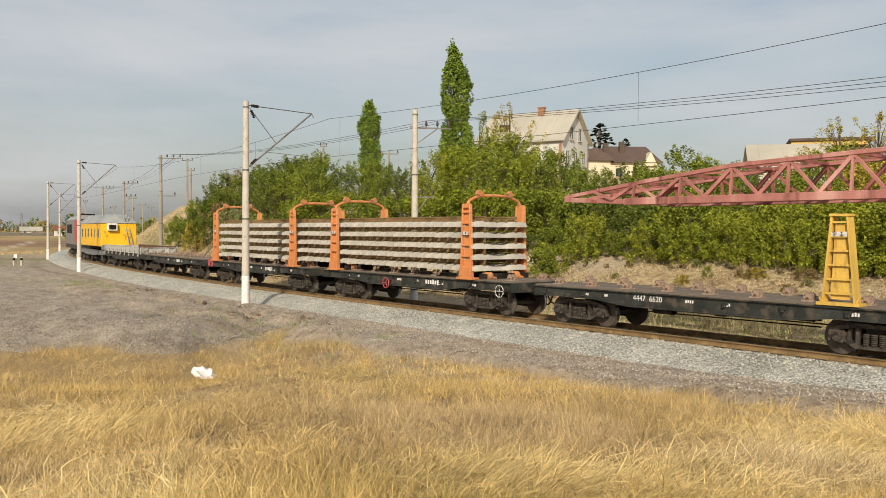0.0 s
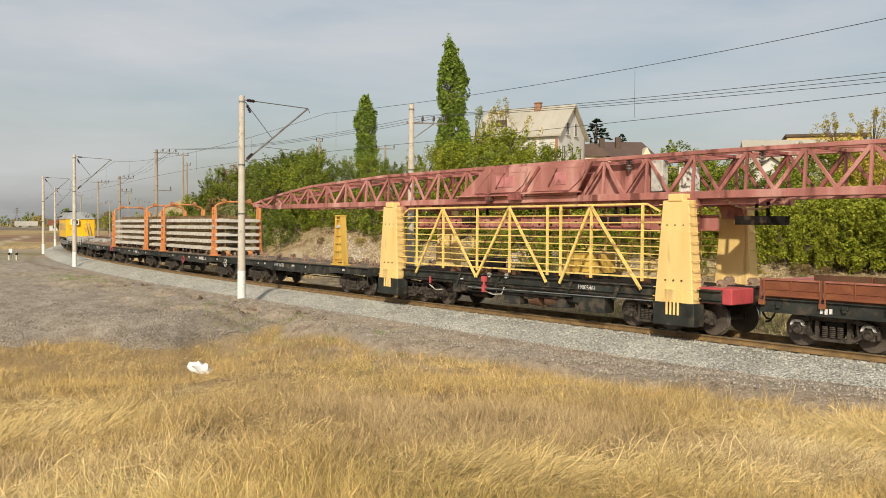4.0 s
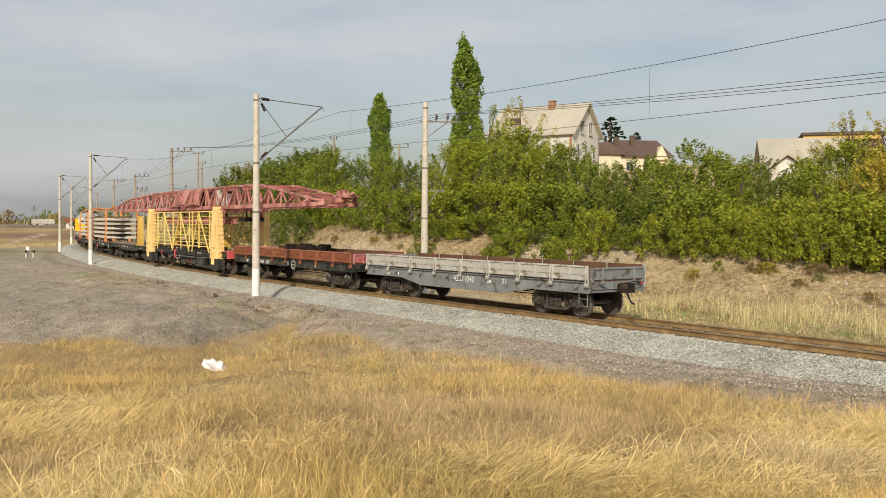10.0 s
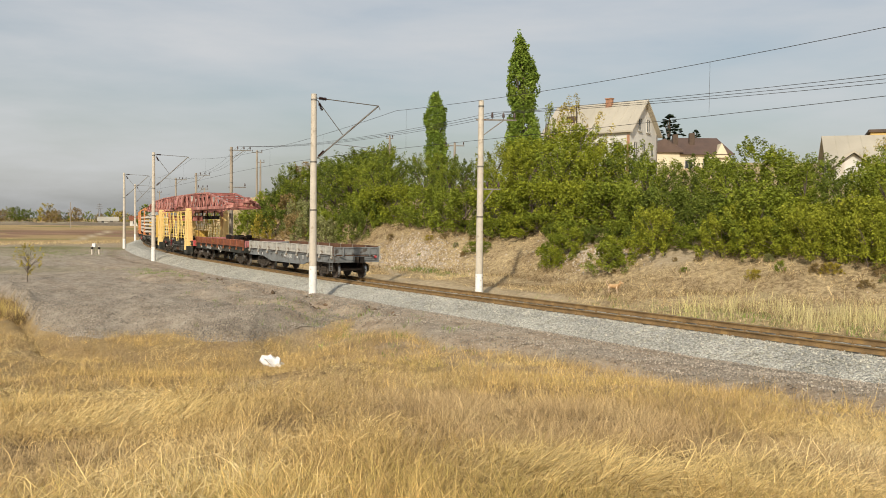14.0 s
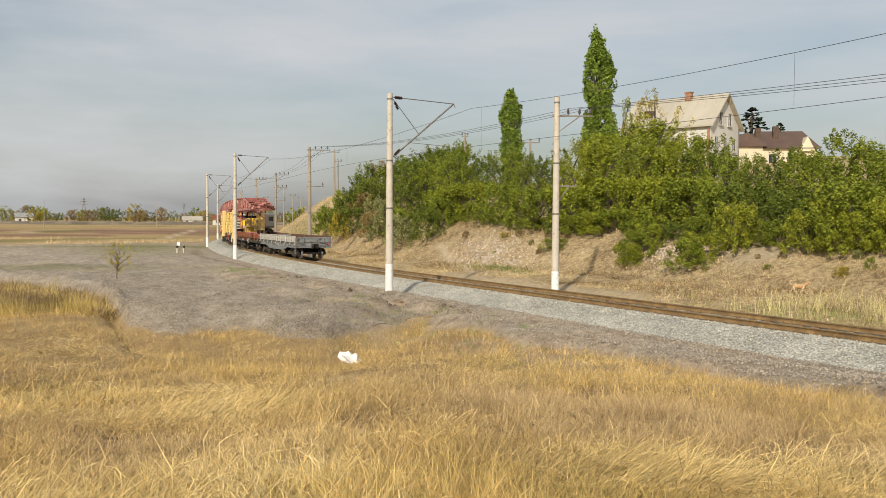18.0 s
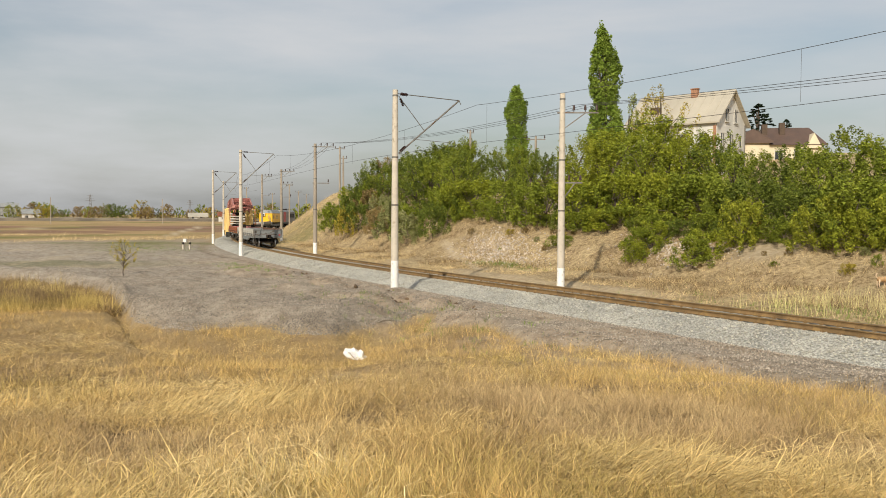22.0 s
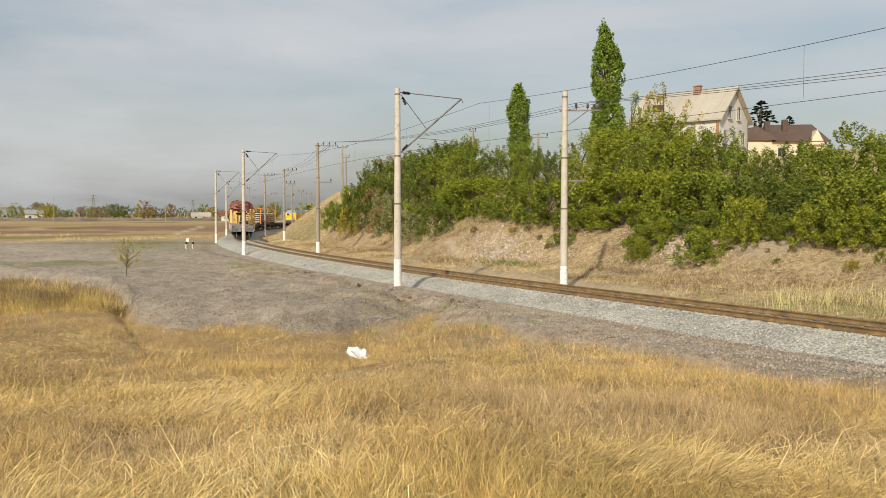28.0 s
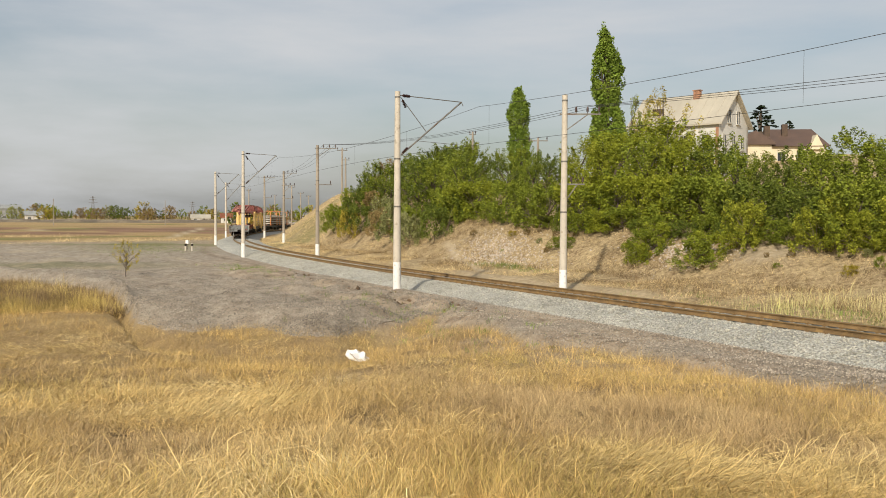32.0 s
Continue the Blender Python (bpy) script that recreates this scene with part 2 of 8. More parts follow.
def raw(name, verts, faces, material, smooth=False, loose=False):
    """An object from numpy verts (n,3) and faces (m,k) with k alike."""
    me = bpy.data.meshes.new(name)
    verts, faces = np.asarray(verts, np.float32), np.asarray(faces, np.int32)
    m, k = faces.shape
    me.vertices.add(len(verts))
    me.vertices.foreach_set("co", verts.ravel())
    me.loops.add(m * k)
    me.loops.foreach_set("vertex_index", faces.ravel())
    me.polygons.add(m)
    me.polygons.foreach_set("loop_start", np.arange(0, m * k, k, dtype=np.int32))
    me.update(calc_edges=True)
    if material:
        me.materials.append(material)
    if smooth:
        me.shade_smooth()
    return new(name, me)


def put(name, me, parent, x, y, z, rz=0.0, rx=0.0, ry=0.0):
    ob = new(name, me)
    ob.parent = parent
    ob.matrix_basis = pose(x, y, z, rx, ry, rz)
    return ob


# ---- the line of the track: a left-leaning straight that runs into a long right-hand curve ----
DS = 0.5
_s = np.arange(-130, 760) * DS
_k = np.where(_s < -7.98, 1 / 2528, np.where(_s < -3.0, 1 / 2528 + (1 / 367.4 - 1 / 2528) * (_s + 7.98) / 4.97, 1 / 367.4))
_h = np.cumsum(_k) * DS
_h = radians(37.69) - (_h - np.interp(0, _s, _h))
_x = np.cumsum(-np.sin(_h)) * DS
_y = np.cumsum(np.cos(_h)) * DS
_x = _x - np.interp(0, _s, _x) - 5.85
_y = _y - np.interp(0, _s, _y) + 43.66


def on_track(s, d=0.0):
    """Plan place at arc length s, d metres to the far (right-hand) side, and the heading there."""
    h = np.interp(s, _s, _h)
    return np.interp(s, _s, _x) + d * np.cos(h), np.interp(s, _s, _y) + d * np.sin(h), h


def to_track(x, y):
    """Arc length and side offset of plan points, far side positive."""
    x, y = np.atleast_1d(np.asarray(x, float)), np.atleast_1d(np.asarray(y, float))
    step = 4
    best = np.empty(len(x), int)
    cx, cy = _x[::step], _y[::step]
    for i in range(0, len(x), 20000):
        d = (x[i:i + 20000, None] - cx) ** 2 + (y[i:i + 20000, None] - cy) ** 2
        best[i:i + 20000] = d.argmin(1)
    h, sx, sy = _h[::step][best], cx[best], cy[best]
    dx, dy = x - sx, y - sy
    return _s[::step][best] + (-np.sin(h) * dx + np.cos(h) * dy), np.cos(h) * dx + np.sin(h) * dy


def smooth(a, b, v):
    t = np.clip((v - a) / (b - a), 0, 1)
    return t * t * (3 - 2 * t)


def lumps(x, y, f, seed):
    """Cheap smooth noise, about -1 to 1."""
    r = np.random.RandomState(seed)
    z = 0
    for i in range(5):
        a, ph, k = r.uniform(0, 6.283), r.uniform(0, 6.283), f * r.uniform(0.6, 1.7)
        z = z + np.sin(k * (x * math.cos(a) + y * math.sin(a)) + ph + 1.3 * np.sin(k * 0.6 * (y * math.cos(a) - x * math.sin(a))))
    return z / 3.2


# where the grey gravel field begins, by bearing from the grassy knoll: degrees and metres
EDGE_A = (-60, -37, -34, -31, -29.3, -27.4, -22.9, -16.7, -14, -9.2, -5.4, 3, 12, 17, 40)
EDGE_R = (70, 57, 52, 45, 33, 31, 29.5, 28, 31, 35, 33, 27, 22.5, 20.5, 15)


def bank_top(s):
    return np.interp(s, (-60, -20, 0, 40, 80, 130), (0.8, 1.15, 2.1, 3.6, 5.6, 8.2))


def bank_foot(s):
    return np.interp(s, (-60, -28, -12, 0, 20, 60, 110), (11.0, 11.6, 11.4, 10.4, 8.6, 6.8, 6.3))


def bank_slope(s):
    return np.interp(s, (-40, -20, 0, 60, 100), (0.4, 0.45, 0.6, 0.66, 0.74))


def gullies(x, y, s=None, d=None):
    """Washed-out rills beside the track and old ruts across the gravel."""
    if s is None:
        s, d = to_track(x, y)
    r = np.hypot(x, y)
    g = np.exp(-(lumps(x, y, 1.1, 91) / 0.2) ** 2) * smooth(-4.3, -5.0, d) * smooth(-8.0, -6.6, d) * smooth(-12, -6, s) * smooth(22, 12, s)
    g = g * smooth(-0.6, 0.0, lumps(x, y, 0.9, 93))
    g = g + 0.6 * np.exp(-(lumps(x, y, 0.8, 92) / 0.07) ** 2) * smooth(-7, -9, d) * smooth(64, 50, r) * smooth(0.1, 0.5, lumps(x, y, 0.5, 94))
    side = np.exp(-((d + 5.2 + 0.5 * np.sin(s * 0.16)) / 0.35) ** 2) * smooth(14, 24, s) * smooth(80, 60, s) * 0.8
    u = (x + 11.7) * 0.459 - (y - 41.5) * 0.888
    off = (x + 11.7) * 0.888 + (y - 41.5) * 0.459 + 0.45 * np.sin(u * 1.1) + 0.2 * np.sin(u * 2.9 + 1)
    scarp = np.exp(-(off / 0.28) ** 2) * smooth(-1.0, 0.0, u) * smooth(8.2, 7.0, u) * smooth(-0.25, 0.25, np.sin(u * 1.5 + 0.6))
    return np.clip(g + side + scarp, 0, 1)


def ground(x, y):
    """Height of the ground, and how far it is gravel, ploughed field, bank and green."""
    x, y = np.atleast_1d(np.asarray(x, float)), np.atleast_1d(np.asarray(y, float))
    s, d = to_track(x, y)
    r = np.hypot(x, y)
    az = np.degrees(np.arctan2(x, y))
    edge = np.interp(az, EDGE_A, EDGE_R) + 1.2 * lumps(x, y, 0.9, 3)
    near = smooth(-2.6, -4.5, d)
    gravel = smooth(-0.6, 0.6, r - edge) * near * (1 - smooth(105, 150, r + 14 * lumps(x, y, 0.05, 9)))
    # the dirt strip beside the ballast
    strip = smooth(-8.4, -7.2, d + 0.8 * lumps(x, y, 0.8, 14) - 1.6 * smooth(-14, -4, s) * smooth(12, 2, s)) * smooth(-2.2, -2.7, d) * (d < 0) * (1 - smooth(60, 110, s))
    gravel = np.maximum(gravel, strip)
    z = -0.68 + 2.15 * (1 - smooth(0, 25, r)) * near
    z = z - 0.45 * np.exp(-((r - edge + 3.8) / 3.0) ** 2) * near * smooth(-7, -15, az)
    z = z + near * gravel * (0.4 * np.exp(-((r - edge - 2.6) / 2.2) ** 2) * smooth(-12, -18, az) + (0.11 * lumps(x, y, 0.7, 5) + 0.1 * lumps(x, y, 2.3, 6)) * smooth(3, 8, -d))
    # the gravel lies nearly level with the ballast near the first mast
    z = z + gravel * np.maximum(smooth(0.0, 5.0, r - edge), strip) * near * np.interp(s, (-30, -10), (0.75, 1.0)) * np.interp(r, (46, 82, 125), (0.34, 0.16, 0.0))
    # washed-out gullies beside the track
    z = z - 0.32 * gravel * gullies(x, y, s, d)
    z = z + 0.3 * gravel * np.clip(lumps(x, y, 1.2, 95), 0, 1) * smooth(-4.5, -6, d) * smooth(-14, -9, d) * smooth(-14, -6, s) * smooth(24, 10, s)
    z = z + near * (1 - gravel) * (0.09 * lumps(x, y, 0.8, 7) + 0.05 * lumps(x, y, 2.1, 8)) * smooth(60, 20, r)
    # cutting on the far side
    top = bank_top(s)
    foot = bank_foot(s) + 0.5 * lumps(s, 0 * s, 0.25, 2)
    slope = bank_slope(s)
    up = np.clip((d - foot) * slope, 0, None)
    rise = top + 0.35 - 0.06 * (foot - 4)
    bankz = np.where(up < rise, up, rise) - 0.25 * np.exp(-((up - rise) / 0.4) ** 2)
    plateau = np.clip(d - foot - rise / slope, 0, None)
    bankz = bankz + 0.13 * np.clip(plateau, 0, 60) * (1 - smooth(60, 120, s))
    bank = smooth(2.6, 5.0, d)
    z = np.where(d > 0, -0.68 + bank * 0.33 + 0.06 * np.clip(np.minimum(d, foot) - 4, 0, None) + bankz * (1 - smooth(170, 230, s)) + bank * 0.1 * lumps(x, y, 0.9, 11), z)
    # far plain rises very gently
    far = smooth(150, 700, r) * (d < 0)
    z = z + far * 2.0 + smooth(700, 3000, r) * 3
    field = smooth(178, 208, r + 16 * lumps(x, y, 0.03, 21)) * (1 - smooth(290, 345, r + 25 * lumps(x, y, 0.015, 22))) * (d < -8) * smooth(-0.55, -0.25, lumps(x, y, 0.06, 23) + 0.5 * lumps(x, y, 0.15, 24))
    green = np.clip(lumps(x, y, 0.16, 31) - 0.35, 0, 1) * 1.2 * ((np.abs(d) > 2.6)) * smooth(24, 40, r)
    green = np.clip(green + 0.45 * np.exp(-((s - 75) / 22) ** 2 - ((d + 13) / 6) ** 2), 0, 1)
    return z, gravel, field, bank, green


# ---- ground sheet ----
def ground_material():
    m = bpy.data.materials.new("dry ground")
    m.use_nodes = True
    n, l = m.node_tree.nodes, m.node_tree.links
    b = n["Principled BSDF"]
    b.inputs["Roughness"].default_value = 0.95
    b.inputs["Specular IOR Level"].default_value = 0.15
    tc = n.new("ShaderNodeTexCoord")

    def noise_(scale, detail=6, rough=0.6):
        t = n.new("ShaderNodeTexNoise")
        t.inputs["Scale"].default_value, t.inputs["Detail"].default_value, t.inputs["Roughness"].default_value = scale, detail, rough
        l.new(tc.outputs["Object"], t.inputs["Vector"])
        return t.outputs["Fac"]

    def ramp(fac, stops):
        r = n.new("ShaderNodeValToRGB")
        e = r.color_ramp.elements
        for i, (p, c) in enumerate(stops):
            k = e[i] if i < 2 else e.new(p)
            k.position, k.color = p, (*c, 1)
        l.new(fac, r.inputs["Fac"])
        return r.outputs["Color"]

    def mixed(a, c, fac, kind="MIX"):
        x = n.new("ShaderNodeMix")
        x.data_type, x.blend_type = "RGBA", kind
        if isinstance(fac, float):
            x.inputs["Factor"].default_value = fac
        else:
            l.new(fac, x.inputs["Factor"])
        l.new(a, x.inputs["A"])
        l.new(c, x.inputs["B"])
        return x.outputs["Result"]

    def attr(name):
        a = n.new("ShaderNodeAttribute")
        a.attribute_name = name
        return a.outputs["Fac"]

    grass = ramp(noise_(0.55), ((0.3, (0.29, 0.19, 0.09)), (0.72, (0.56, 0.42, 0.2)), (0.5, (0.44, 0.315, 0.145))))
    grass = mixed(grass, ramp(noise_(9.0), ((0.3, (0.2, 0.13, 0.07)), (0.7, (0.52, 0.38, 0.19)))), 0.45)
    litter = ramp(noise_(6.0), ((0.3, (0.12, 0.08, 0.04)), (0.7, (0.46, 0.33, 0.165)), (0.5, (0.31, 0.215, 0.11))))
    grass = mixed(grass, litter, attr("meadow"))
    stone = ramp(noise_(0.5), ((0.3, (0.25, 0.205, 0.155)), (0.7, (0.47, 0.415, 0.34)), (0.5, (0.37, 0.32, 0.26))))
    stone = mixed(stone, ramp(noise_(11.0, 4, 0.75), ((0.36, (0.1, 0.082, 0.06)), (0.64, (0.74, 0.63, 0.49)))), 0.5)
    # dark patches painted in for the shaded pits of the gravel
    stone = mixed(stone, ramp(noise_(2.4, 5, 0.6), ((0.44, (0.13, 0.108, 0.082)), (0.54, (0.52, 0.46, 0.38)))), 0.42)
    stone = mixed(stone, ramp(noise_(30.0, 3, 0.7), ((0.36, (0.13, 0.11, 0.085)), (0.64, (0.72, 0.63, 0.5)))), 0.35)
    stone = mixed(stone, ramp(noise_(0.9, 9, 0.75), ((0.43, (0.2, 0.15, 0.105)), (0.57, (0.47, 0.41, 0.33)))), 0.3)
    # brown earth in the rills, darkened to stand for shade inside them
    stone = mixed(stone, ramp(noise_(4.0), ((0.3, (0.11, 0.07, 0.042)), (0.7, (0.24, 0.17, 0.11)))), attr("gully"))
    soil = ramp(noise_(0.06), ((0.35, (0.2, 0.115, 0.072)), (0.65, (0.32, 0.2, 0.13))))
    bank = ramp(noise_(0.7), ((0.34, (0.22, 0.15, 0.08)), (0.66, (0.6, 0.47, 0.27)), (0.5, (0.44, 0.33, 0.175))))
    bank = mixed(bank, ramp(noise_(4.0, 8, 0.75), ((0.4, (0.14, 0.095, 0.05)), (0.6, (0.68, 0.545, 0.33)))), 0.55)
    bare = ramp(noise_(3.0), ((0.3, (0.42, 0.33, 0.21)), (0.7, (0.62, 0.52, 0.37))))
    earth = ramp(noise_(1.4, 8, 0.7), ((0.36, (0.24, 0.18, 0.125)), (0.64, (0.58, 0.48, 0.36)), (0.5, (0.43, 0.34, 0.245))))
    green = ramp(noise_(2.0), ((0.3, (0.1, 0.12, 0.03)), (0.7, (0.24, 0.23, 0.08))))
    col = mixed(grass, bank, attr("bank"))
    col = mixed(col, stone, attr("gravel"))
    col = mixed(col, earth, attr("dirt"))
    col = mixed(col, soil, attr("field"))
    col = mixed(col, green, attr("green"))
    col = mixed(col, bare, attr("bare"))
    l.new(col, b.inputs["Base Color"])
    bp = n.new("ShaderNodeBump")
    bp.inputs["Strength"].default_value, bp.inputs["Distance"].default_value = 0.9, 0.08
    l.new(noise_(9.0, 6, 0.75), bp.inputs["Height"])
    bq = n.new("ShaderNodeBump")
    bq.inputs["Strength"].default_value, bq.inputs["Distance"].default_value = 0.8, 0.3
    l.new(noise_(1.6, 8, 0.65), bq.inputs["Height"])
    l.new(bq.outputs["Normal"], bp.inputs["Normal"])
    l.new(bp.outputs["Normal"], b.inputs["Normal"])
    return m


def dirt_strip(x, y):
    """Brown trodden earth that shows through the gravel beside the ballast."""
    s, d = to_track(x, y)
    v = smooth(-0.5, 0.5, lumps(x, y, 0.6, 41) + 0.7 * lumps(x, y, 1.7, 42) + 0.3)
    return 0.85 * v * smooth(-2.9, -3.5, d) * smooth(-11.5, -8.0, d) * smooth(45, 20, s)


def bare_ground(x, y):
    """Trodden pale soil: a path up the bank, a slide under the bushes, sand beside the track."""
    s, d = to_track(x, y)
    u = np.clip((s - 10.5) / 12.5, 0, 1)
    path = np.exp(-((d - (6.0 + 4.0 * u + 0.25 * np.sin(5 * u))) / 0.3) ** 2) * (s > 9) * (s < 24)
    slide = np.exp(-((s + 6.8) / 1.7) ** 2 - ((d - 13.6) / 1.5) ** 2)
    sand = 0.6 * np.exp(-((d - 4.6 - 0.4 * lumps(x, y, 0.7, 71)) / 0.7) ** 2) * smooth(-12, -6, s) * smooth(14, 8, s)
    # the dirt road and a pale heap on the ploughed field
    r, az = np.hypot(x, y), np.degrees(np.arctan2(x, y))
    road = np.exp(-((az - np.interp(r, (150, 162, 260, 300), (-27.9, -27.3, -25.5, -25.3))) / 0.22) ** 2) * smooth(140, 160, r) * smooth(300, 270, r)
    heap = np.exp(-((az + 35.0) / 0.6) ** 2 - ((r - 245) / 9) ** 2)
    ruts = 0.5 * np.exp(-(lumps(x, y * 0.35, 0.5, 72) / 0.12) ** 2) * smooth(52, 62, r) * smooth(120, 95, r) * (d < -9)
    soil = 0
    for cx, cy, cr, ck in ((-2.6, 16.2, 1.1, 0.5), (-5.4, 17.8, 0.7, 0.4), (-4.0, 15.4, 0.6, 0.3)):
        soil = soil + np.exp(-((x - cx) / cr) ** 2 - ((y - cy) / ck) ** 2)
    return np.clip(path + slide + sand + road + heap + ruts + soil, 0, 1)


def build_ground():
    radii = np.concatenate(([0.004], np.arange(1.0, 30, 0.5), np.arange(30, 52, 0.4), np.arange(52, 150, 0.8), 150 * 1.055 ** np.arange(62)))
    azs = np.radians(np.concatenate((np.arange(-80, -40, 0.5), np.arange(-40, 32, 0.4), np.arange(32, 62, 0.5), np.arange(62, 280, 9.0))))
    R, A = np.meshgrid(radii, azs, indexing="ij")
    x, y = (R * np.sin(A)).ravel() - 0.6, (R * np.cos(A)).ravel() - 2.5
    z, gr, fi, ba, gn = ground(x, y)
    nr, na = R.shape
    i = np.arange(nr - 1)[:, None] * na + np.arange(na)[None]
    j = np.arange(nr - 1)[:, None] * na + (np.arange(na)[None] + 1) % na
    f = np.stack([i, i + na, j + na, j], -1).reshape(-1, 4)[:, ::-1]
    ob = raw("ground", np.stack([x, y, z], 1), f, ground_material(), smooth=True)
    for name, v in (("gravel", gr), ("field", fi), ("bank", ba), ("green", gn), ("meadow", (1 - smooth(17, 30, np.hypot(x, y))) * (to_track(x, y)[1] < -2)), ("bare", bare_ground(x, y)), ("gully", gullies(x, y)), ("dirt", dirt_strip(x, y))):
        a = ob.data.attributes.new(name, "FLOAT", "POINT")
        a.data.foreach_set("value", v.astype(np.float32))
    tagged(ob, "dry yellow grassland with grey gravel and a ploughed field", "ground", kind="structure")


build_ground()


def gz(x, y):
    return float(ground(x, y)[0][0])


# ---- ballast, sleepers and rails ----
def sweep(name, profile, s0, s1, ds, material, wob=0.0, smooth_=False, closed=True):
    """Sweep a (d, z) profile along the track."""
    ss = np.arange(s0, s1 + ds / 2, ds)
    P = np.array(profile)
    n = len(P)
    rs = np.random.RandomState(4)
    vs = []
    for q in ss:
        d = P[:, 0]
        x, y, _ = on_track(q, d)
        z = P[:, 1] + (rs.uniform(-wob, wob, n) if wob else 0)
        if wob:
            x, y = x + rs.uniform(-wob, wob, n), y + rs.uniform(-wob, wob, n)
        vs.append(np.stack([x, y, z], 1))
    v = np.concatenate(vs)
    m = n if closed else n - 1
    i = np.arange(len(ss) - 1)[:, None] * n + np.arange(m)[None]
    j = np.arange(len(ss) - 1)[:, None] * n + (np.arange(m)[None] + 1) % n
    f = np.stack([i, j, j + n, i + n], -1).reshape(-1, 4)
    return raw(name, v, f, material, smooth_)


def ballast_material():
    m = mat("crushed stone ballast", (0.5, 0.49, 0.43), 0.9, scale=0.5, vary=0.22, fine=30, bump=0.0)
    n, l = m.node_tree.nodes, m.node_tree.links
    b = n["Principled BSDF"]
    tc = n.new("ShaderNodeTexCoord")
    vo = n.new("ShaderNodeTexVoronoi")
    vo.inputs["Scale"].default_value = 17
    l.new(tc.outputs["Object"], vo.inputs["Vector"])
    src = b.inputs["Base Color"].links[0].from_socket
    tone = n.new("ShaderNodeMapRange")
    tone.inputs["To Min"].default_value, tone.inputs["To Max"].default_value = 0.65, 1.35
    l.new(vo.outputs["Color"], tone.inputs["Value"])
    # crevice shade between the stones, multiplied into the colour
    gap = n.new("ShaderNodeMapRange")
    gap.inputs["From Min"].default_value, gap.inputs["From Max"].default_value = 0.45, 0.75
    gap.inputs["To Min"].default_value, gap.inputs["To Max"].default_value = 1.0, 0.6
    l.new(vo.outputs["Distance"], gap.inputs["Value"])
    mu = n.new("ShaderNodeMath")
    mu.operation = "MULTIPLY"
    l.new(tone.outputs["Result"], mu.inputs[0])
    l.new(gap.outputs["Result"], mu.inputs[1])
    sc = n.new("ShaderNodeVectorMath")
    sc.operation = "SCALE"
    l.new(src, sc.inputs[0])
    l.new(mu.outputs["Value"], sc.inputs["Scale"])
    l.new(sc.outputs["Vector"], b.inputs["Base Color"])
    bp = n.new("ShaderNodeBump")
    bp.invert = True
    bp.inputs["Strength"].default_value, bp.inputs["Distance"].default_value = 1.0, 0.05
    l.new(vo.outputs["Distance"], bp.inputs["Height"])
    l.new(bp.outputs["Normal"], b.inputs["Normal"])
    return m


BALLAST = ballast_material()
prof = [(-3.75, -0.85), (-3.4, -0.70), (-3.05, -0.58), (-2.75, -0.46), (-2.4, -0.34), (-2.05, -0.24), (-1.75, -0.2), (-1.4, -0.2), (-1.0, -0.22), (-0.76, -0.2), (-0.5, -0.215),
        (0.0, -0.22), (0.5, -0.215), (0.76, -0.2), (1.0, -0.22), (1.4, -0.2), (1.7, -0.21), (2.1, -0.29), (2.5, -0.4), (2.9, -0.5), (3.4, -0.62), (3.9, -0.8)]
ballast = sweep("ballast", prof, -64, 340, 0.3, BALLAST, wob=0.025, closed=False)
tagged(ballast, "pale grey crushed stone ballast bed under the track", "ballast", kind="structure")

track = thing("railway_track", "rusty rails on concrete sleepers curving away on ballast", "railway track", kind="structure")
RAILP = [(-0.075, -0.18), (0.075, -0.18), (0.075, -0.168), (0.012, -0.145), (0.009, -0.05), (0.036, -0.04), (0.036, -0.012), (-0.036, -0.012), (-0.036, -0.04), (-0.009, -0.05), (-0.012, -0.145), (-0.075, -0.168)]
for off in (-0.796, 0.796):
    ob = sweep("rail", [(off + u, v) for u, v in RAILP], -64, 330, 1.0, M["rail"])
    ob.parent = track
    top = sweep("rail_head", [(off - 0.034, -0.014), (off + 0.034, -0.014), (off + 0.034, -0.003), (off + 0.024, 0), (off - 0.024, 0), (off - 0.034, -0.003)], -64, 330, 1.0, M["railtop"])
    top.parent = track


# ---- poles and overhead line ----
def insulator_mesh():
    bm = B()
    rod(bm, (0, 0, 0), (0, 0, 0.42), 0.03, 8)
    for i in range(5):
        rod(bm, (0, 0, 0.05 + i * 0.075), (0, 0, 0.1 + i * 0.075), 0.085, 12, 0.05)
    return mesh_of("insulator", bm, M["insulator"], smooth=False)


INSUL = insulator_mesh()


def small_insulator_mesh():
    bm = B()
    rod(bm, (0, 0, 0), (0, 0, 0.12), 0.02, 6)
    rod(bm, (0, 0, 0.1), (0, 0, 0.22), 0.075, 10, 0.05)
    rod(bm, (0, 0, 0.22), (0, 0, 0.34), 0.06, 10, 0.035)
    return mesh_of("pin_insulator", bm, M["insulator"])


PIN = small_insulator_mesh()


